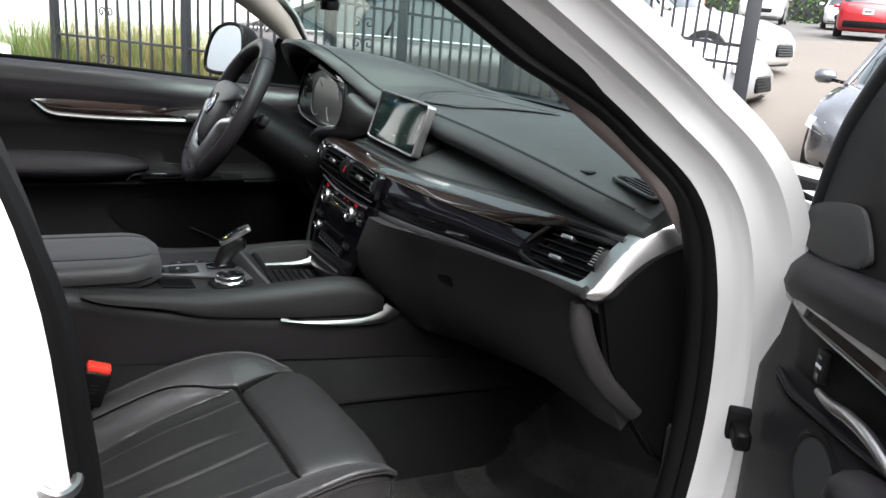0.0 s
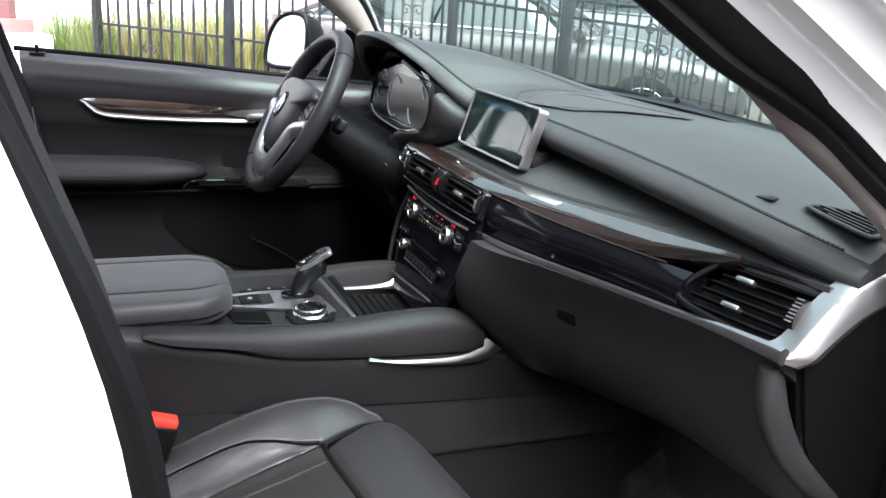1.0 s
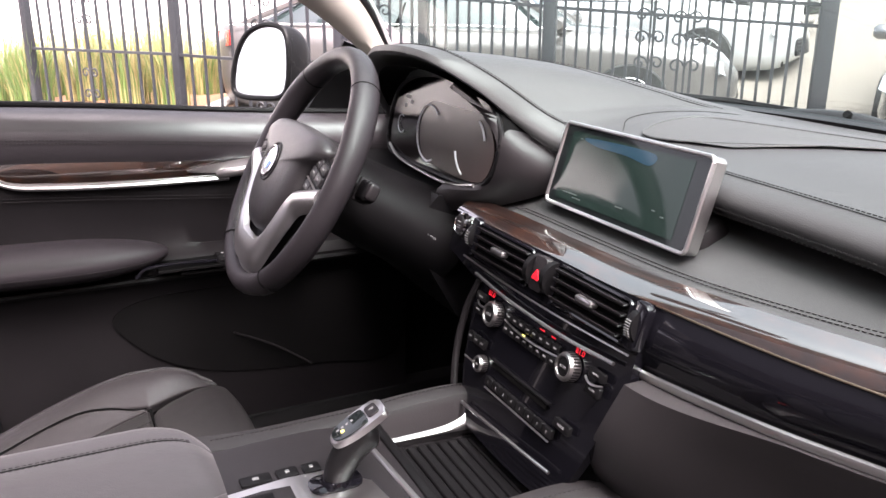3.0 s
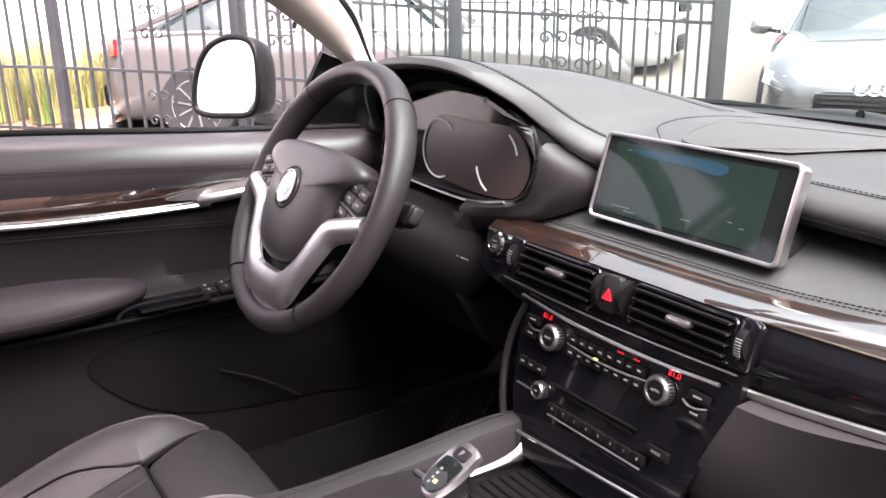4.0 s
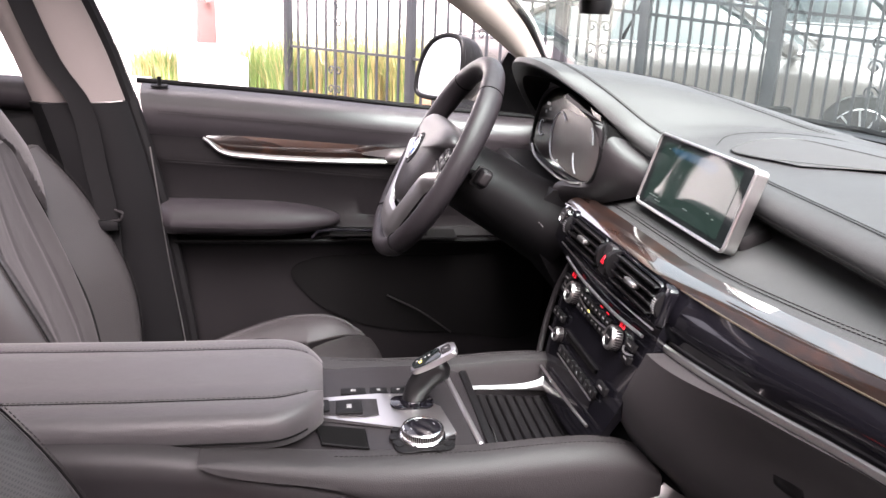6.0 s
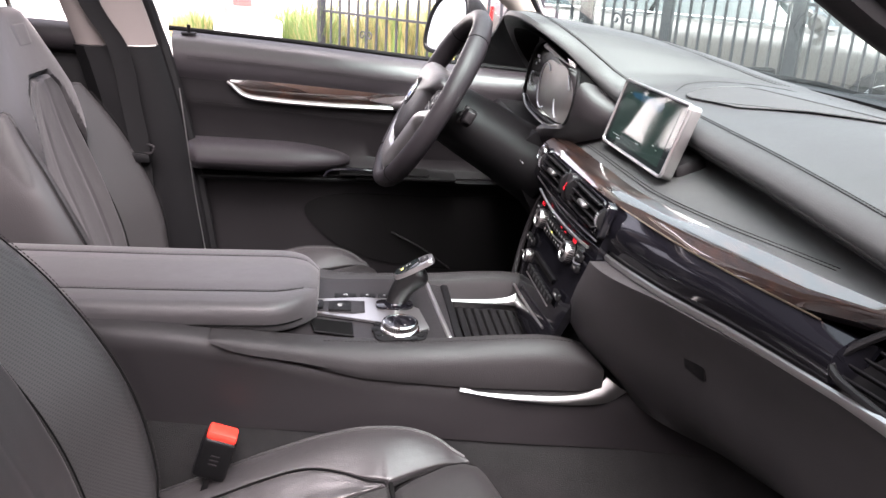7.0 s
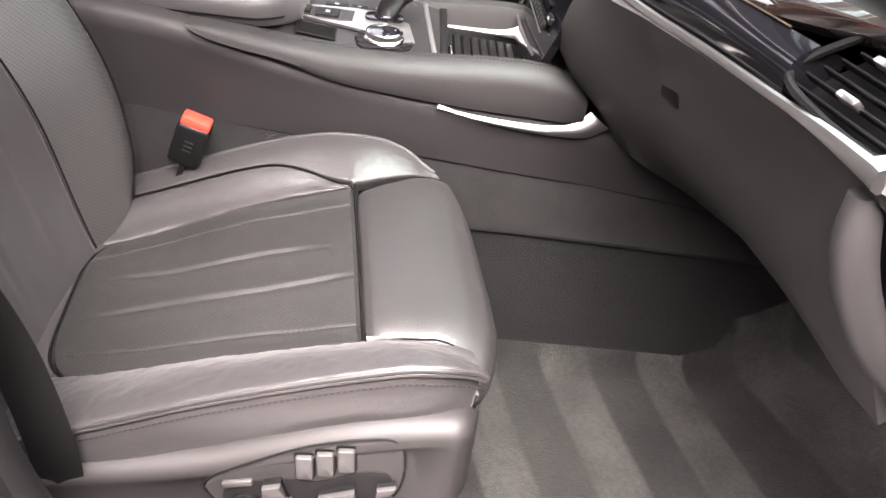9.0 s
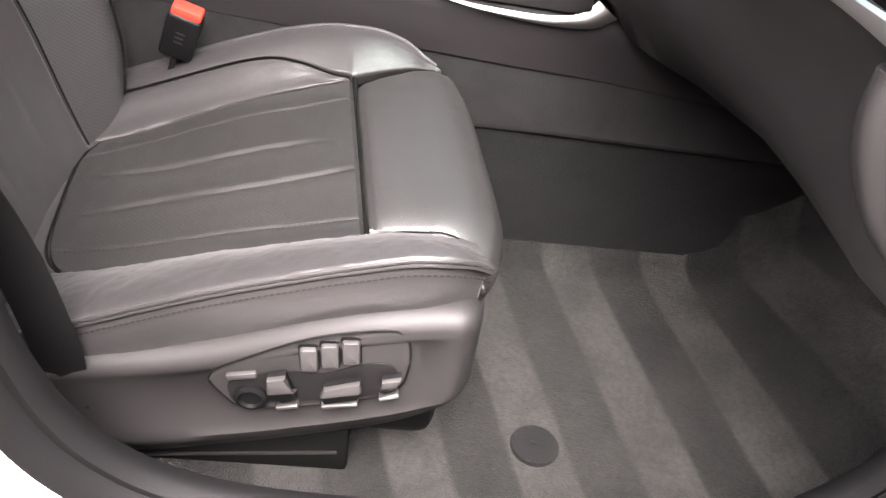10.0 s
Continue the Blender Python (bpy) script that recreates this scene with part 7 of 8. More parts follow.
# armrest pad
def d_arm(u, v):
    y = lerp(-.700, -.325, v)
    w = .078 * min(1, (v + .02) / .10) ** .5 * math.sqrt(max(0.0, 1 - max(0.0, (v - .42) / .585) ** 2.2))
    a = u * math.pi
    return Vector((-.745 + w * math.sin(a) ** .7, y, lerp(.972, .962, v) + .036 * math.cos(a) * math.sqrt(max(.02, 1 - max(0.0, (v - .5) / .51) ** 2))))


rows = [[d_arm(k / 16, i / 48) for k in range(17)] for i in range(49)]
part("armrest_pad", skin(rows, False), LEATHER, dd, "padded black leather armrest")
stitch([d_arm(.56, i / 30) + Vector((.001, 0, 0)) for i in range(31)], "seam", dd, THREAD)
SWITCH_BLACK = material("matt black switch panel", (0.004, 0.004, 0.004), 0.7, spec=0.08)
# flat black plate in place of a shaded finger well
part("grip_well", box((.06, .115, .004), pose(-.722, -.29, .938, 0, 0, 0)), SEAM_AND_SHADE, dd)
part("grip_well_edge", tube(cr([(-.700, -.385, .930), (-.700, -.365, .946), (-.700, -.30, .948), (-.700, -.245, .945)], 14), .0035, 8), GLOSS, dd)
for j in range(2):
    for i in range(2):
        k = part("window_switch", prism(rounded(.020, .026, .004), .008, pose(-.716 - .024 * i, -.228 + .030 * j, .938, 0, 8, 0), .003), PLASTIC_DARK, dd, "black window switch")
        part("mark", box((.006, .004, .0006), pose(-.716 - .024 * i, -.228 + .030 * j, .9465, 0, 8, 0)), ICON, k)
part("mirror_switch", prism(rounded(.045, .050, .006), .006, pose(-.728, -.160, .936, 0, 8, 0), .002), SWITCH_BLACK, dd)
part("switch_plate", box((.07, .24, .008), pose(-.735, -.19, .931, 0, 6, 0), .003), SWITCH_BLACK, dd)
part("ledge", tube([(-.722, y, .918) for y in (-.70, -.4, -.1, .10)], .006, 8), PLASTIC_DARK, dd, "door ledge")
# map pocket drawn as a flat black sheet for its shade, with raised lip
pk = [(-.43, .845), (-.40, .79), (-.33, .735), (-.22, .700), (-.05, .685), (.12, .68), (.12, .86), (-.15, .875), (-.35, .875)]
pkm = Matrix(((0, 0, 1, -.749), (1, 0, 0, 0), (0, 1, 0, 0), (0, 0, 0, 1)))
part("pocket_shade", prism(blob(pk, 60), .004, pkm), SEAM_AND_SHADE, dd, "flat black sheet for map pocket shade")
part("pocket_lip", tube(cr([(-.740, -.218, .783), (-.738, -.141, .743), (-.738, -.068, .690)], 20), .0022, 6), PLASTIC_GREY, dd, "thin pocket lip")
part("rear_edge_strip", tube(cr([(-.742, -.722, 1.110), (-.745, -.700, .95), (-.748, -.676, .78), (-.748, -.655, .62)], 20), .0032, 8), SATIN, dd, "bright edge strip on the door end")
pane = []
for i in range(13):
    y = -.74 + .84 * i / 12
    zb = d_belt(y)
    top = min(1.56, 1.56 - max(0, (y + .33)) * .72)
    pane.append([Vector((-.792 + .16 * (z - zb) * .9, y, z)) for z in (zb, lerp(zb, top, .5), max(zb + .01, top))])
pn = part("window_pane", slab(pane, .004), glass_material("clear side glass", (.95, .97, .96)), dd, "clear side window glass")
pn.visible_shadow = False

# ---- passenger door, swung open ----
pd = thing("passenger_door", (.93, .30, .5), "open white car door with black leather inner panel", "car door")
ANG = radians(65)
du, dn = Vector((math.sin(ANG), -math.cos(ANG), 0)), Vector((-math.cos(ANG), -math.sin(ANG), 0))


def D(u, z, out=0.0):
    """A place on the open door: along it, height, and out of its inner side."""
    return Vector((.93, .30, 0)) + du * u + dn * out + Vector((0, 0, z))


def p_edge(z):
    return sm(z, [.50, .78, .90, 1.03, 1.085, 1.125, 1.17], [-.080, -.086, -.096, -.095, -.092, -.050, -.035])


rows = []
for i in range(29):
    t = i / 28
    row = []
    for z, out in ((.50, -.02), (.60, .0), (.75, .004), (.90, .0), (1.0, .004), (1.05, -.012), (1.10, -.012), (1.135, .006), (1.16, .018), (1.182, .014), (1.195, .0), (1.197, -.03)):
        e = p_edge(min(z, 1.17))
        u = lerp(e, 1.05, t ** 1.4)
        row.append(D(u, z + .02 * min(1, max(0, u)) - .022 * max(0, 1 - max(0, u) / .25) * (z > 1.12), out - .02 * max(0, 1 - (u - e) / .03)))
    rows.append(row)
part("inner_panel", slab(rows[::-1], .02), LEATHER, pd, "black leather inner panel")
rows = [[D(lerp(p_edge(min(z, 1.17)) + .01, 1.06, t), z, -.12 + .03 * math.sin(math.pi * (z - .45) / .8)) for z in (.45, .6, .8, 1.0, 1.2)] for t in (0, .25, .5, .75, 1)]
part("outer_skin", slab(rows[::-1], .008), PAINT_WHITE, pd, "white outer door skin")
rows = [[D(p_edge(z) - .004, z, .0 - .13 * k / 3) for k in range(4)] for z in (.5, .7, .9, 1.0, 1.1, 1.17)]
part("front_face", slab(rows, .006), PLASTIC_DARK, pd)
# window frame and mirror corner
fr = cr([D(-.045, 1.18, -.035), D(-.034, 1.245, -.035), D(-.012, 1.310, -.035), D(.020, 1.360, -.035), D(.095, 1.438, -.035), D(.22, 1.53, -.03), D(.42, 1.60, -.03), D(.9, 1.60, -.03), D(1.02, 1.20, -.03)], 60)
part("window_frame", tube(fr, .022, 10), RUBBER, pd, "black window frame")
sail = [(-.052, 1.16), (-.050, 1.20), (-.045, 1.245), (-.030, 1.300), (.002, 1.352), (.080, 1.436), (.185, 1.50), (.185, 1.17)]
dmx = Matrix((du, Vector((0, 0, 1)), dn)).transposed().to_4x4()
dmx.translation = (.93, .30, 0)
part("sail_panel", prism(sail, .012, dmx @ Matrix.Translation((0, 0, -.03))), PLASTIC_DARK, pd, "black mirror corner panel")
part("tweeter_cover", prism(blob([(-.046, 1.190), (-.044, 1.224), (.0, 1.243), (.072, 1.254), (.100, 1.240), (.122, 1.202), (.076, 1.184), (-.01, 1.176)], 48), .005, dmx @ Matrix.Translation((0, 0, -.018)), .002), speaker_mat, pd, "fine mesh tweeter cover")
gl = part("window_pane", slab([[D(.17, 1.20, -.04), D(.19, 1.45, -.04)], [D(.5, 1.21, -.04), D(.5, 1.58, -.04)], [D(.98, 1.21, -.04), D(.92, 1.58, -.04)]], .004), glass_material("dark tinted side glass", (.12, .12, .12)), pd, "tinted side window")
wd = [[D(u, 1.121 - .015 * min(1, max(0, u + .01) / .05) + (.0075 * k + .002 * k * min(1, u / .2)) * min(1, max(0, u + .012) / .04), -.004 + .010 * math.sin(math.pi * k / 3)) for k in (0, 1, 2, 3)] for u in [-.01 + .61 * i / 30 for i in range(31)]]
part("wood_inlay", slab(wd, .006), WOOD, pd, "glossy walnut inlay")
part("silver_line", tube([D(u, 1.118 - .015 * min(1, max(0, u + .01) / .05), .003) for u in [-.01 + .61 * i / 30 for i in range(31)]], .0018, 6), SATIN_DARK, pd)
part("switch_recess", prism(blob([(-.006, 1.088), (.010, 1.040), (.062, 1.024), (.136, 1.036), (.250, 1.058), (.32, 1.08), (.28, 1.098), (.12, 1.100), (.03, 1.100)], 54), .003, dmx @ Matrix.Translation((0, 0, -.010)), .001), PLASTIC_DARK, pd)
k = part("lock_switch", prism(rounded(.020, .040, .004), .008, dmx @ Matrix.Translation((.094, 1.068, -.006)), .002), PLASTIC_GREY, pd, "grey lock switch")
part("mark", box((.008, .003, .0006), dmx @ Matrix.Translation((.094, 1.079, .0022))), ICON, k)
part("mark", box((.014, .004, .0006), dmx @ Matrix.Translation((.094, 1.068, .0022))), BADGE_WHITE, k)
part("mark", box((.006, .006, .0006), dmx @ Matrix.Translation((.094, 1.056, .0022))), ICON, k)
part("pull_handle", tube(cr([D(.109, 1.043, .004), D(.155, 1.048, .010), D(.21, 1.058, .014), D(.27, 1.056, .016), D(.38, 1.02, .01)], 24), [.0045 + .003 * math.sin(math.pi * i / 23) for i in range(24)], 10), SATIN, pd, "satin silver pull handle")
part("speaker", turned([(.062, 0), (.062, .005), (.056, .008), (.052, .004)], dmx @ Matrix.Translation((.142, .945, .0)), 40), PLASTIC, pd, "round speaker surround")
part("speaker_mesh", turned([(.052, 0), (.050, .006), (.02, .007)], dmx @ Matrix.Translation((.142, .945, .0)), 36), speaker_mat, pd, "black speaker mesh")
part("arm_roll", tube(cr([D(.24, .985, .01), D(.30, 1.01, .035), D(.5, 1.02, .05), D(.8, 1.02, .04)], 20), [.02 + .014 * min(1, i / 6) for i in range(20)], 12), LEATHER, pd, "padded door armrest")
def door_seam(u):
    return 1.004 + .115 * max(0, u - .06) + .25 * max(0, .04 - u)


run = [.0 + .34 * i / 30 for i in range(31)]
part("seam_groove", tube([D(u, door_seam(u), .0050) for u in run], .0016, 6), SEAM_AND_SHADE, pd)
part("seam_roll", tube([D(u, door_seam(u) + .007, .0030) for u in run], .0052, 8), LEATHER, pd)
for dz in (-.005, .0145):
    stitch([D(u, door_seam(u) + dz, .0055) for u in run], "seam", pd, THREAD)
# check strap at the jamb
ck = thing("door_check_strap", (.90, .30, .85), "black door check strap between jamb and door", "door hinge")
part("arm", bar((.872, .300, .918), (.925, .262, .918), .022, .026, .004), PLASTIC_DARK, ck)
part("block", box((.020, .03, .045), pose(.884, .292, .922, 0, 0, -40), .004), RUBBER, ck)

# ---- outside: ground, fence, planting, building, parked cars ----


def ground_z(x, y):
    """The yard rises gently beyond the driver side."""
    k = max(0.0, min(1.0, (-x - 2.0) / 4.0))
    k = k * k * (3 - 2 * k)
    m = max(0.0, min(1.0, (6.0 - y) / 4.5))
    m = m * m * (3 - 2 * m)
    far = sm((y - x) * .707, [3, 5, 7, 8.5, 11, 16, 23, 36, 60, 120], [0, .02, .05, .13, .50, .98, 1.28, 1.85, 2.7, 3.2])
    return max(.28 * k * m, far)


bm = bmesh.new()
gx = [-300, -120, -60, -35, -22] + [-16 + .8 * i for i in range(31)] + [10, 16, 30, 60, 120, 300]
gy = [-300, -120, -60, -35, -20, -14] + [-10 + .8 * i for i in range(31)] + [16, 20, 26, 40, 60, 120, 300]
add_rows(bm, [[Vector((x, y, ground_z(x, y))) for y in gy] for x in gx])
solo("ground", bm, ASPHALT, "worn grey asphalt yard", "ground", kind="structure")
# concrete apron in the gateway and far lot
bm = bmesh.new()
add_rows(bm, [[Vector((-2.2 - 16 * i / 12 + 3.0 * (1 - j / 12), 3.9 + 26 * j / 12, ground_z(-2.2 - 16 * i / 12, 3.9 + 26 * j / 12) + .006)) for j in range(13)] for i in range(13)])
solo("pavement", bm, LOT, "dusty worn asphalt lot behind the gate", "pavement", kind="structure")

# iron fence in two straight runs
P0, P1, P2 = Vector((-7.66, -.643, 0)), Vector((-5.05, 1.45, 0)), Vector((-2.92, 3.83, 0))


def scroll(bm, c, along, z0, size, flip=1):
    """A wrought volute of flat bar."""
    pts = []
    for i in range(22):
        t = i / 21
        a = t * math.tau * 1.15
        r = size * (1 - .78 * t)
        pts.append(c + along * flip * (size - r * math.cos(a)) + Vector((0, 0, z0 + r * math.sin(a))))
    tube(pts, .0075, 5, bm=bm, up=along.cross(Vector((0, 0, 1))))


def fence_run(a, b, posts, ornaments, name, lab, pitch=.142):
    run = thing(name, (a + b) / 2, lab, "fence", "iron fence")
    d = (b - a).normalized()
    length = (b - a).length
    for k in posts:
        p = a + d * k[0]
        g = ground_z(p.x, p.y)
        part("post", box((k[1], k[1], 2.05), Matrix.Translation((p.x, p.y, g + 1.0)) @ pose(0, 0, 0, 0, 0, math.degrees(math.atan2(d.y, d.x))), .006), IRON, run, "square iron post")
    steps = max(2, int(length / 1.2))
    for z in (.20, .67, 1.215, 1.34):
        bm = bmesh.new()
        for i in range(steps):
            p, q = a + d * (length * i / steps), a + d * (length * (i + 1) / steps)
            bar(p + Vector((0, 0, ground_z(p.x, p.y) + z)), q + Vector((0, 0, ground_z(q.x, q.y) + z)), .03, .022, 0, bm=bm)
        part("rail", bm, IRON, run, "flat iron rail")
    n = int(length / pitch)
    for i in range(n):
        p = a + d * (pitch * (i + .5))
        if any(abs(pitch * (i + .5) - k[0]) < .055 for k in posts):
            continue
        g = ground_z(p.x, p.y)
        part("picket", bar(p + Vector((0, 0, g + .12)), p + Vector((0, 0, g + 1.62)), .018, .018, 0, (d.x, d.y, 0)), IRON, run)
    for k in ornaments:
        p = a + d * k
        g = ground_z(p.x, p.y)
        bm = bmesh.new()
        for z0 in (.30, .48, .92, 1.08, 1.22):
            for f in (-1, 1):
                scroll(bm, p + d * f * .006, d, g + z0, .047, f)
        bar(p + Vector((0, 0, g + .2)), p + Vector((0, 0, g + 1.36)), .014, .014, 0, (d.x, d.y, 0), bm)
        part("scrollwork", bm, IRON, run, "wrought iron scrolls")
    return run


L1 = (P1 - P0).length
fence_run(P0, P1, [(.05, .07), (L1 - 1.57, .07), (L1 - .02, .07)], [L1 - 2.58, L1 - .72], "iron_fence", "black wrought iron fence with pickets and scrollwork")
L2 = (P2 - P1).length
fence_run(P1, P2, [(.62, .07), (1.50, .085), (L2, .10)], [.28, 2.15, 2.38], "iron_gate", "black wrought iron gate panel with scrollwork beside driveway", .082)

# planting bed with kerb beyond the fence
bm = bmesh.new()
rows = []
for i in range(21):
    t = i / 20
    p = Vector((-11.6, -4.0, 0)).lerp(Vector((-6.9, .72, 0)), t)
    q = p + Vector((-1.9, 1.15 + .6 * t, 0))
    rows.append([Vector((lerp(p.x, q.x, k / 6), lerp(p.y, q.y, k / 6), ground_z(p.x, p.y) + .07 + .05 * math.sin(math.pi * k / 6))) for k in range(7)])
add_rows(bm, rows)
solo("planting_bed", bm, MULCH, "planting bed of dry brown bark mulch", "planting bed", kind="structure")
kerb = thing("kerb", (-7.6, 1.0, .28), "pale concrete kerb round the planting bed", "kerb")
for a, b in (((-6.85, .70, 0), (-7.75, 1.15, 0)), ((-7.75, 1.15, 0), (-8.95, 2.15, 0))):
    a, b = Vector(a), Vector(b)
    a.z, b.z = ground_z(a.x, a.y) + .06, ground_z(b.x, b.y) + .06
    part("kerb_stone", bar(a, b, .15, .16, .02), CONCRETE, kerb)


def tussock(at, height, spread, blades, green, label):
    """A tussock of long arching blades."""
    rnd = random.Random(int(abs(at[0] * 131 + at[1] * 977)))
    for name, material_, share in (("green_blades", GRASS, green), ("dry_blades", STRAW, 1 - green)):
        bm = bmesh.new()
        for _ in range(int(blades * share)):
            a, r = rnd.uniform(0, math.tau), spread * .35 * math.sqrt(rnd.random())
            h, lean = height * rnd.uniform(.55, 1.05), rnd.uniform(.05, .55) * spread
            base = Vector((at[0] + math.cos(a) * r, at[1] + math.sin(a) * r, at[2]))
            az = a + rnd.uniform(-.8, .8)
            out = Vector((math.cos(az), math.sin(az), 0))
            side = Vector((-out.y, out.x, 0)) * rnd.uniform(.004, .008)
            prev = None
            for i in range(5):
                t = i / 4
                c = base + out * lean * t * t + Vector((0, 0, h * (t - .18 * t * t * rnd.uniform(.6, 1.4))))
                w = side * (1 - t * .9)
                pair = (bm.verts.new(c - w), bm.verts.new(c + w))
                if prev:
                    bm.faces.new((prev[0], prev[1], pair[1], pair[0]))
                prev = pair
        if name == "green_blades":
            ob = tagged(part(name, bm, material_, None), label, "grass", "ornamental grass", "stuff")
            ob.name = "tall_grass"
        else:
            ob = tagged(part("dry_grass", bm, material_, None), "dry straw coloured tall grass between green blades", "grass", "ornamental grass", "stuff")


for x, y, h, s, g in ((-8.2, -.92, .95, .6, .85), (-7.85, -.66, .80, .55, .8), (-9.45, -2.1, .62, .5, .55), (-9.95, -2.45, .5, .45, .2), (-9.0, -.55, .95, .6, .55), (-8.5, -.15, .95, .6, .4), (-8.0, .22, .95, .55, .5), (-7.6, .55, .85, .5, .45), (-8.9, .55, .95, .7, .6), (-9.6, .1, 1.0, .7, .6), (-9.3, 1.3, .95, .6, .55), (-10.3, .9, 1.05, .7, .6), (-8.4, 1.0, .7, .5, .5)):
    tussock((x, y, ground_z(x, y) + .10), h, s, 420, g, "tall green ornamental grass tussock in the bed")

# steel column on a white pier, white building behind
col = thing("porch_column", (-8.15, -1.47, .28), "mauve steel porch column on a white pier", "column")
cz = ground_z(-8.15, -1.47)
part("pier", box((.60, .60, .80), pose(-8.08, -1.41, .40, 0, 0, 20), .02), STUCCO, col, "white rendered pier")
part("foot", box((.42, .42, .13), pose(-8.15, -1.47, .866, 0, 0, 20), .01), COLUMN_PAINT, col)
part("shaft", box((.18, .18, 3.2), pose(-8.15, -1.47, 2.53, 0, 0, 20), .012), COLUMN_PAINT, col)
part("clamp", box((.06, .05, .03), pose(-8.02, -1.42, cz + 1.06, 0, 0, 20), .005), COLUMN_PAINT, col)
wall_house = thing("white_building", (-13.5, -4, .28), "plain white rendered building front", "building")
part("wall", box((.3, 16, 4.6), pose(-13.6, -3.5, 2.4, 0, 0, -8), .02), STUCCO, wall_house)
part("plinth", box((.36, 16, .35), pose(-13.56, -3.5, .42, 0, 0, -8), .02), CONCRETE, wall_house)
part("eaves", box((.9, 16.4, .18), pose(-13.4, -3.5, 4.75, 0, 0, -8), .02), STUCCO, wall_house)
step = thing("porch_slab", (-10.8, -3.4, .3), "pale concrete porch slab before the building", "pavement")
part("slab", box((4.6, 5.5, .14), pose(-10.9, -4.1, .33, 0, 0, 20), .02), CONCRETE, step)


def wheel_at(parent, x, y, r, side, spokes=10):
    w = part("wheel", turned([(r * .62, -.10), (r * .96, -.105), (r, -.07), (r, .07), (r * .96, .105), (r * .62, .10)], parent_m[parent.name] @ Matrix.Translation((x, y, r)) @ pose(0, 0, 0, 0, 90, 0), 36), TYRE, parent, "black tyre on alloy wheel")
    m = parent_m[parent.name] @ Matrix.Translation((x + side * .085, y, r)) @ pose(0, 0, 0, 0, 90 * side, 0)
    part("rim", turned([(r * .66, -.06), (r * .70, .012), (r * .66, .018), (r * .62, .0)], m, 36), ALLOY, w)
    part("hub_well", turned([(r * .62, -.05), (r * .60, -.045)], m, 30), SEAM_AND_SHADE, w)
    bm = bmesh.new()
    for k in range(spokes):
        t = k * math.tau / spokes
        bar(m @ Vector((r * .08 * math.cos(t), r * .08 * math.sin(t), .012)), m @ Vector((r * .64 * math.cos(t + .12), r * .64 * math.sin(t + .12), .008)), .022, .016, 0, bm=bm)
    turned([(r * .12, 0), (r * .11, .02), (r * .04, .024)], m, 16, bm)
    part("spokes", bm, ALLOY, w, "silver alloy spokes")


parent_m = {}


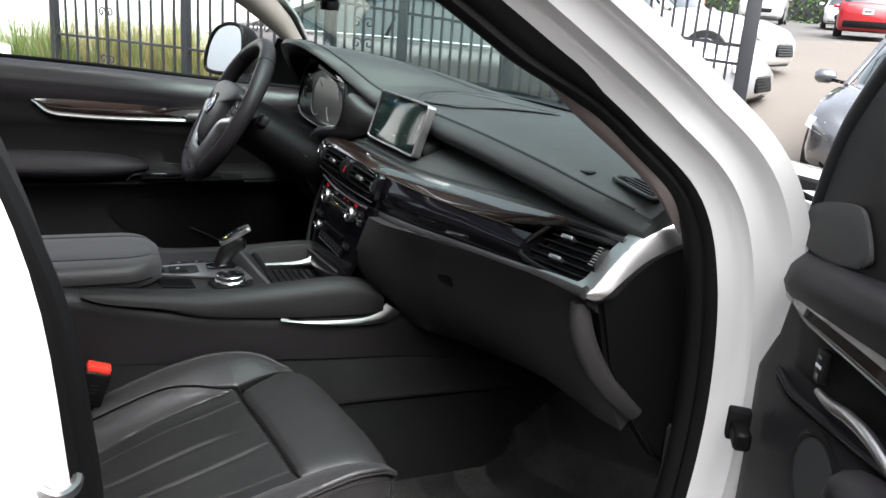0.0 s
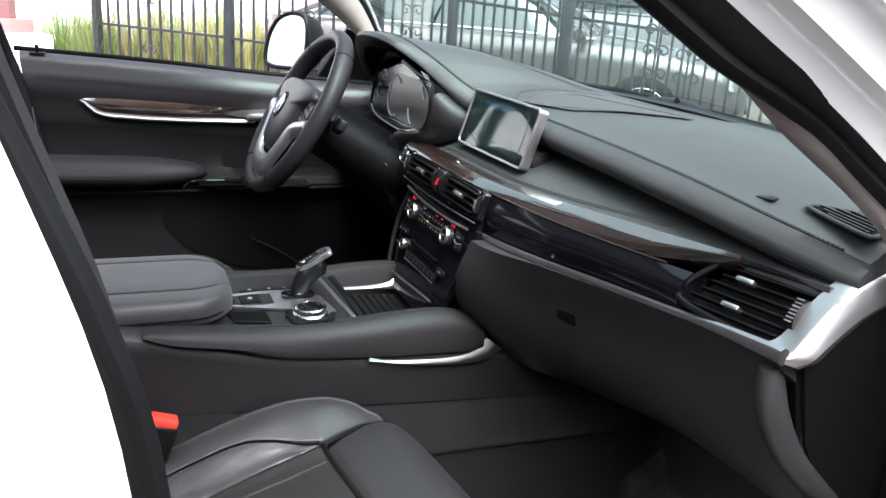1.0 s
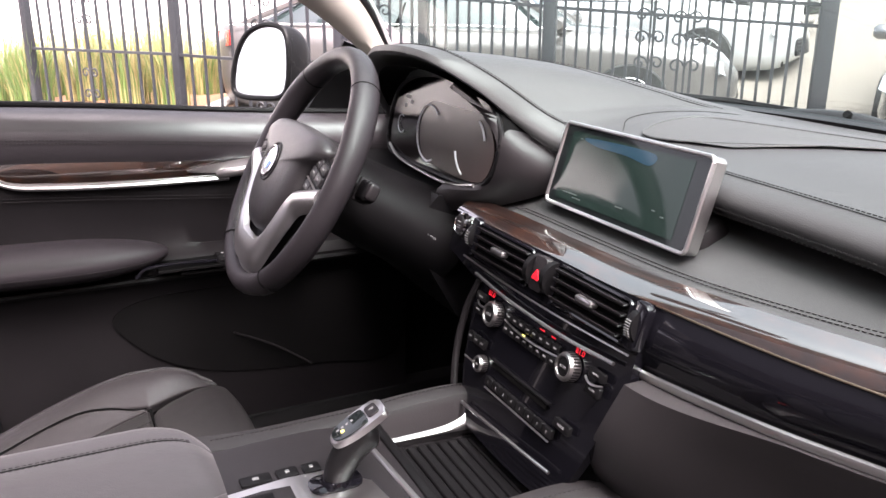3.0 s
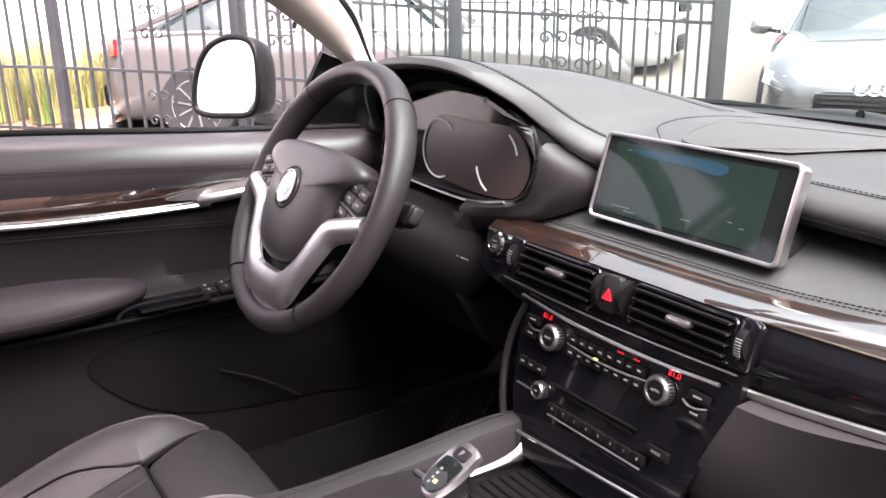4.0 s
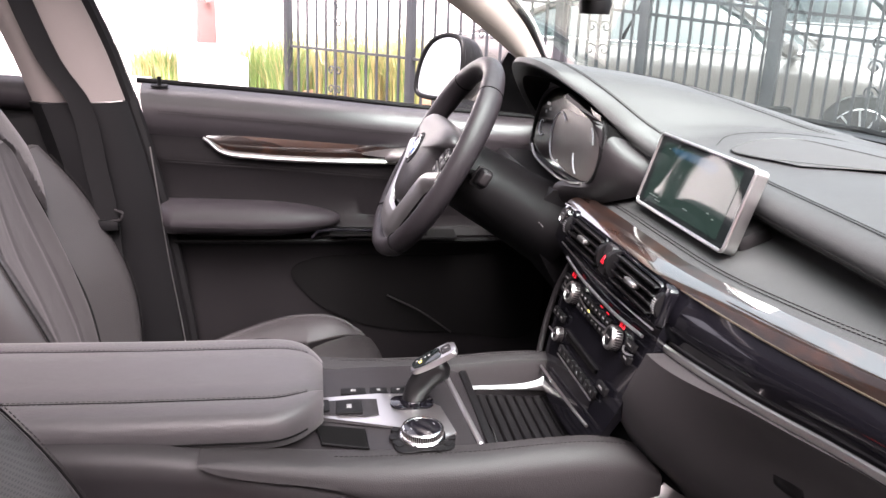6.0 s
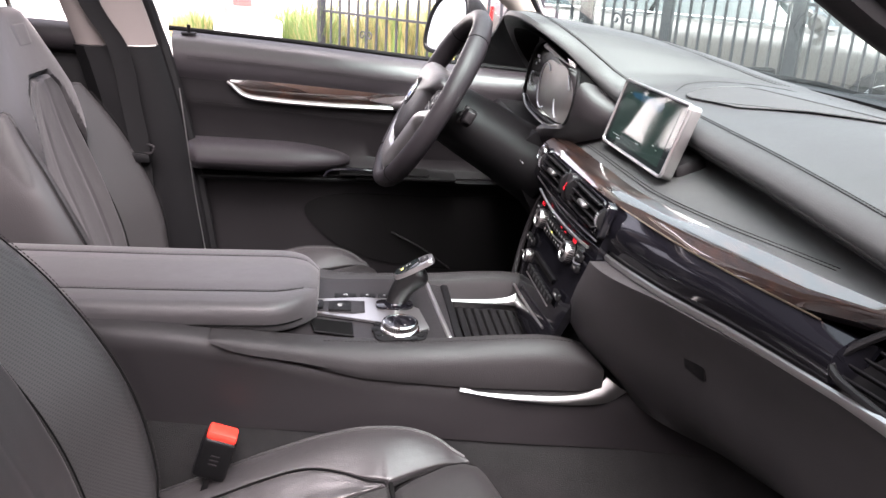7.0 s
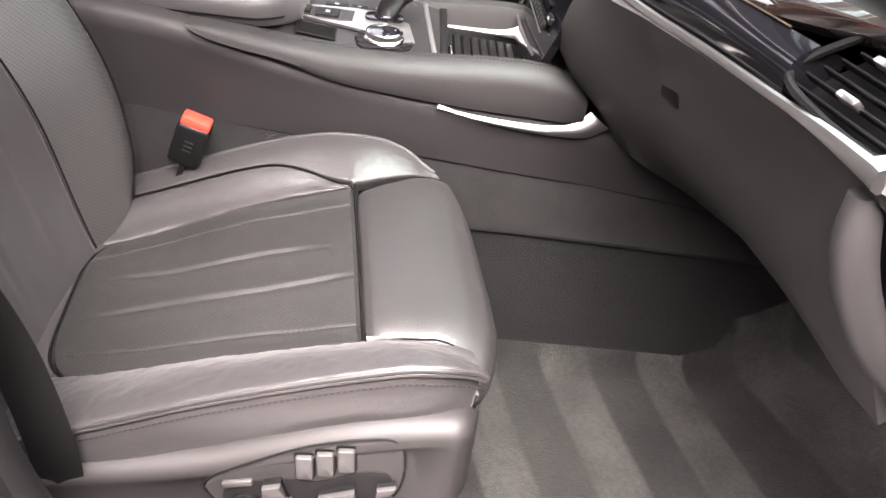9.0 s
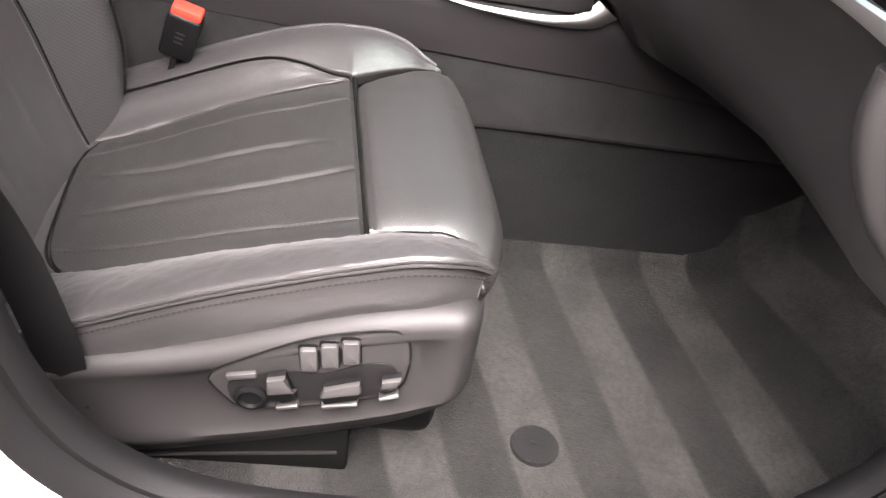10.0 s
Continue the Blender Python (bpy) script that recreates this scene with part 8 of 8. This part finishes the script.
def parked_car(name, at, heading, paint, label, length=4.75, width=1.86, height=1.45, tall=False, grille="dark", detail=True):
    """A parked car: nose along heading in degrees from +x."""
    g = ground_z(at[0], at[1])
    th = thing(name, (at[0], at[1], g), label, "car", "parked cars")
    m = pose(at[0], at[1], g, 0, 0, heading - 90)
    parent_m[th.name] = m
    L, W = length / 2, width / 2
    belt = .66 * height if not tall else .62 * height
    hood = belt - (.02 if not tall else -.02)
    st = [(-1.0, .74, .42, belt * .96), (-.955, .90, .26, belt * 1.03), (-.80, .97, .20, belt * 1.04), (-.45, 1.0, .20, belt * 1.02), (0, 1.0, .20, belt), (.30, 1.0, .20, belt * .99), (.45, .995, .20, hood), (.70, .97, .21, hood * .93), (.88, .92, .23, hood * .84), (.965, .82, .27, hood * .74), (1.0, .66, .36, hood * .64)]
    rows = []
    ys = [s[0] for s in st]
    for i in range(41):
        t = -1 + 2 * i / 40
        w, zb, zt = (sm(t, ys, [s[k] for s in st]) for k in (1, 2, 3))
        half = [(0, zb), (.86, zb), (.97, zb + .08), (1.0, zb + (zt - zb) * .35), (.985, zb + (zt - zb) * .62), (1.0, zb + (zt - zb) * .78), (.95, zt - .02), (.80, zt + .015), (.4, zt + .035), (0, zt + .045)]
        ring = [m @ Vector((x * w * W, t * L, z)) for x, z in half]
        ring2 = [m @ Vector((-x * w * W, t * L, z)) for x, z in half[-2:0:-1]]
        rows.append(ring + ring2)
    part("body", skin(rows, True, True), paint, th, sharp=60)
    # glasshouse and roof
    r0, r1 = (-.92, .42) if not tall else (-.96, .40)
    t0, t1 = (-.42, .10) if not tall else (-.80, .08)

    def ring_at(z, y0, y1, w):
        out = []
        for x, y in rounded(2, 2, .35, 5):
            out.append(m @ Vector((x * w, lerp(y0, y1, (y + 1) / 2) * L, z)))
        return out

    gl = [ring_at(belt - .03, r0, r1, W * .90), ring_at(lerp(belt, height, .5), lerp(r0, t0, .52), lerp(r1, t1, .52), W * .83), ring_at(height - .05, t0, t1, W * .72)]
    part("glasshouse", skin(gl, True, True), CAR_GLASS, th, "tinted window glass", sharp=60)
    part("roof", skin([ring_at(height - .055, t0 - .02, t1 + .02, W * .73), ring_at(height - .015, t0 + .02, t1 - .02, W * .70), ring_at(height, t0 + .10, t1 - .08, W * .52)], True, True), paint, th, sharp=60)
    for s in (-1, 1):
        for (ya, yb) in ((r1, t1), (lerp(r0, r1, .50), lerp(t0, t1, .48)), (r0, t0)):
            part("pillar", bar(m @ Vector((s * W * .885, ya * L * .97, belt - .02)), m @ Vector((s * W * .725, yb * L * .97, height - .05)), .055, .05, .01), paint if ya != lerp(r0, r1, .50) else PLASTIC_DARK, th)
        part("window_line", tube([m @ Vector((s * W * .955, lerp(r0, r1, k / 8) * L, belt + .005 + .02 * math.sin(math.pi * k / 8))) for k in range(9)], .009, 6), CHROME, th, "chrome window line")
        mir = part("mirror", skin([[m @ Vector((s * (W + .02 + .19 * k), r1 * L - .12 + yy, belt + .045 + zz)) for yy, zz in [(math.cos(a) * .07 * q, math.sin(a) * .07 * q) for a in [j * math.tau / 10 for j in range(10)]]] for k, q in ((0, .55), (.3, 1.0), (.8, 1.0), (1.0, .6))], True, True), paint, th, "wing mirror")
        part("mirror_foot", bar(m @ Vector((s * W * .93, r1 * L - .1, belt)), m @ Vector((s * (W + .06), r1 * L - .1, belt + .02)), .05, .03), PLASTIC_DARK, mir)
        for t in (-.60, .62):
            wheel_at(th, s * (W - .10), t * L, .345 if not tall else .37, s)
        lamp = [[m @ Vector((s * W * x * 1.02, L * y * 1.012, hood * z)) for x, y, z in ((.52, .985, .58), (.52, .972, .66))], [m @ Vector((s * W * x * 1.03, L * y * 1.014, hood * z)) for x, y, z in ((.72, .965, .60), (.72, .95, .72))], [m @ Vector((s * W * x * 1.03, L * y * 1.014, hood * z)) for x, y, z in ((.90, .915, .66), (.88, .90, .77))]]
        part("headlamp", slab(lamp if s > 0 else lamp[::-1], .03), LAMP_GLASS, th, "clear headlamp")
        tail = [[m @ Vector((s * W * x, -L * y, belt * z)) for x, y, z in ((.50, 1.002, .78), (.50, .995, .92))], [m @ Vector((s * W * x, -L * y, belt * z)) for x, y, z in ((.80, .985, .78), (.80, .98, .95))], [m @ Vector((s * W * x, -L * y, belt * z)) for x, y, z in ((.975, .90, .82), (.965, .90, .96))]]
        part("tail_lamp", slab(tail[::-1] if s > 0 else tail, .03), LAMP_RED, th, "red tail lamp")
    gm = m @ Matrix.Translation((0, L * .992, hood * .53)) @ pose(0, 0, 0, 78, 0, 180)
    part("grille", prism(rounded(W * .98, .26, .06), .03, gm, .01), PLASTIC_DARK, th, "black slatted grille")
    if detail:
        for k in range(6):
            part("grille_bar", box((W * .86, .012, .01), gm @ Matrix.Translation((0, -.10 + .04 * k, .034))), CHROME if grille == "bright" else PLASTIC_GREY, th)
    part("bumper_intake", prism(rounded(W * 1.45, .12, .05), .03, m @ Matrix.Translation((0, L * .955, .33)) @ pose(0, 0, 0, 82, 0, 180), .01), PLASTIC_DARK, th, "black lower intake")
    part("rear_bumper", prism(rounded(W * 1.5, .22, .06), .04, m @ Matrix.Translation((0, -L * .985, .42)) @ pose(0, 0, 0, 90, 0, 0), .01), PLASTIC_DARK, th, "black rear bumper insert")
    part("plate", prism(rounded(.32, .16, .01), .01, m @ Matrix.Translation((0, -L * 1.0, belt * .80)) @ pose(0, 0, 0, 90, 0, 0)), BADGE_WHITE, th, "pale number plate")
    part("plate_bar", box((.22, .01, .04), m @ Matrix.Translation((0, -L * 1.0 - .016, belt * .80))), PLASTIC_GREY, th)
    return th, m


PAINT_SILVER = material("silver grey car paint", (.50, .51, .52), .3, .5, coat=.9, blotch=.03, blotch_size=.5)
PAINT_BRONZE = material("dark bronze grey car paint", (.10, .092, .088), .35, .3, coat=.9, blotch=.05, blotch_size=.5)
# black paint made grey and metallic, to put the sky's reflection into it
PAINT_BLACK_GREYED = material("black car paint greyed for reflected sky", (.19, .195, .205), .26, .75, coat=1.0, blotch=.04, blotch_size=.5)
PAINT_RED = material("deep red car paint", (.38, .012, .016), .3, .2, coat=1.0, blotch=.05, blotch_size=.5)

HD = 52.0
ch, shh = math.cos(radians(HD)), math.sin(radians(HD))


def by_nose(x, y, heading, length, width):
    """The centre of a car whose near front corner stands at (x, y)."""
    c, s = math.cos(radians(heading)), math.sin(radians(heading))
    return (x - c * length * .48 - s * width * .38, y - s * length * .48 + c * width * .38)


def by_wheel(x, y, across, ahead):
    """The centre of a car whose near rear wheel stands at (x, y), moved to the bays beyond."""
    return (x + ch * (1.42 + ahead) - shh * (.93 + across), y + shh * (1.42 + ahead) + ch * (.93 + across))


parked_car("bronze_sedan", by_wheel(-6.65, 1.6, 0, 0), HD, PAINT_BRONZE, "dark bronze grey sedan with chrome window line behind fence", 4.75)
parked_car("silver_sedan", by_nose(-6.03, 6.82, 34, 4.8, 1.86), 34, PAINT_SILVER, "silver sedan with black grille parked behind fence", 4.8)
parked_car("white_suv", by_nose(-7.9, 8.93, 30, 4.9, 1.95), 30, PAINT_WHITE, "white sport utility car with slatted grille behind fence", 4.9, 1.95, 1.62, True, "bright")
sedan_c = (-4.02, 7.72)
ac, am = parked_car("greyed_black_sedan", sedan_c, -60, PAINT_BLACK_GREYED, "black sedan greyed for reflected sky, facing the gateway, four ring badge", 4.9, 1.88, 1.44)
for k in range(4):
    part("badge_ring", tube([am @ Vector((-.135 + .09 * k + .055 * math.cos(t), 2.49, .605 + .055 * math.sin(t))) for t in [j * math.tau / 20 for j in range(20)]], .008, 6, True), CHROME, ac, "interlaced chrome ring")
parked_car("red_suv", (-19.3, 24.6), 130, PAINT_RED, "red sport utility car seen from behind", 4.6, 1.85, 1.66, True)
parked_car("far_white_car", (-28.6, 29.0), -48, PAINT_WHITE, "white sport utility car parked at the far hedge", 4.9, 1.98, 1.75, True, "bright", False)
parked_car("far_white_car", (-25.6, 30.8), -48, PAINT_WHITE, "white hatchback with black bonnet intake at the far hedge", 4.4, 1.82, 1.48, False, "dark", False)
parked_car("far_white_car", (-31.5, 26.5), -48, PAINT_WHITE, "white saloon parked at the far hedge", 4.7, 1.85, 1.5, False, "dark", False)
parked_car("far_dark_car", (-33, 23.0), -48, PAINT_BRONZE, "dark saloon parked at the far end of the lot", 4.7, 1.85, 1.5, False, "dark", False)

# far hedge
rnd = random.Random(4)
bm = bmesh.new()
for _ in range(9000):
    t = rnd.random()
    c = Vector((-44, 27, 2.3)).lerp(Vector((-20, 46, 2.3)), t) + Vector((rnd.gauss(0, .7), rnd.gauss(0, .7), rnd.uniform(-.2, 3.4 + .8 * math.sin(t * 31) + .5 * math.sin(t * 77))))
    n = Vector((rnd.gauss(0, 1), rnd.gauss(0, 1), rnd.gauss(0, 1))).normalized()
    a = n.orthogonal().normalized() * rnd.uniform(.07, .16)
    b = n.cross(a) * .6
    bm.faces.new([bm.verts.new(c + q) for q in (a, b, -a, -b)])
tagged(part("hedge", bm, LEAF, None, smooth=False), "dense dark green hedge behind the far cars", "hedge", "", "stuff")
# behind the camera: an unseen building, added to block low sky and be mirrored in lacquer
back = thing("unseen_rear_building", (6.2, -2, 0), "unseen brown brick building added to shut out low sky", "building")
BRICK = material("brown brick", (.20, .12, .085), .85, grain=.6, grain_size=.05, blotch=.25, blotch_size=.3, bump=.01)
part("wall", box((.4, 26, 4.4), pose(6.2, -2, 2.2, 0, 0, 6), .02), BRICK, back)
part("roof_edge", box((.7, 26.4, .25), pose(6.1, -2, 4.5, 0, 0, 6), .02), CONCRETE, back)

# ---- driver footwell ----
rest = thing("foot_rest", (-.69, .29, .48), "black ribbed foot rest in driver footwell", "foot rest")
fm = pose(-.692, .292, .548, 52, 0, 4)
part("plate", prism(rounded(.10, .17, .012), .012, fm, .003), PLASTIC_GREY, rest)
for k in range(6):
    part("rib", box((.004, .15, .003), fm @ Matrix.Translation((-.036 + .0145 * k, 0, .0135)), .001), RUBBER, rest)
pedals = thing("brake_pedal", (-.36, .33, .62), "black rubber brake pedal in driver footwell", "pedal")
pm2 = pose(-.37, .335, .640, 60, 0, 0)
part("pad", prism(rounded(.085, .06, .01), .012, pm2, .003), RUBBER, pedals)
part("arm", bar((-.37, .345, .66), (-.37, .42, .86), .02, .012), PLASTIC_DARK, pedals)
gas = thing("accelerator_pedal", (-.255, .33, .55), "long black accelerator pedal in driver footwell", "pedal")
pm3 = pose(-.255, .345, .565, 58, 0, 0)
part("pad", prism(rounded(.055, .20, .012), .014, pm3, .004), PLASTIC_DARK, gas)
for k in range(3):
    part("rib", box((.004, .17, .003), pm3 @ Matrix.Translation((-.015 + .015 * k, 0, .0155)), .001), RUBBER, gas)

# ribbed bright edge between stack and console
edge_line = cr([(-.163, -.005, .884), (-.166, .000, .868), (-.167, .010, .852), (-.165, .024, .838), (-.162, .040, .827)], 10)
for a, b in zip(edge_line[:-1], edge_line[1:]):
    part("bright_rib", bar(a.lerp(b, .15), a.lerp(b, .65), .008, .004, .001), SATIN, stack, "bright ribbed edge")
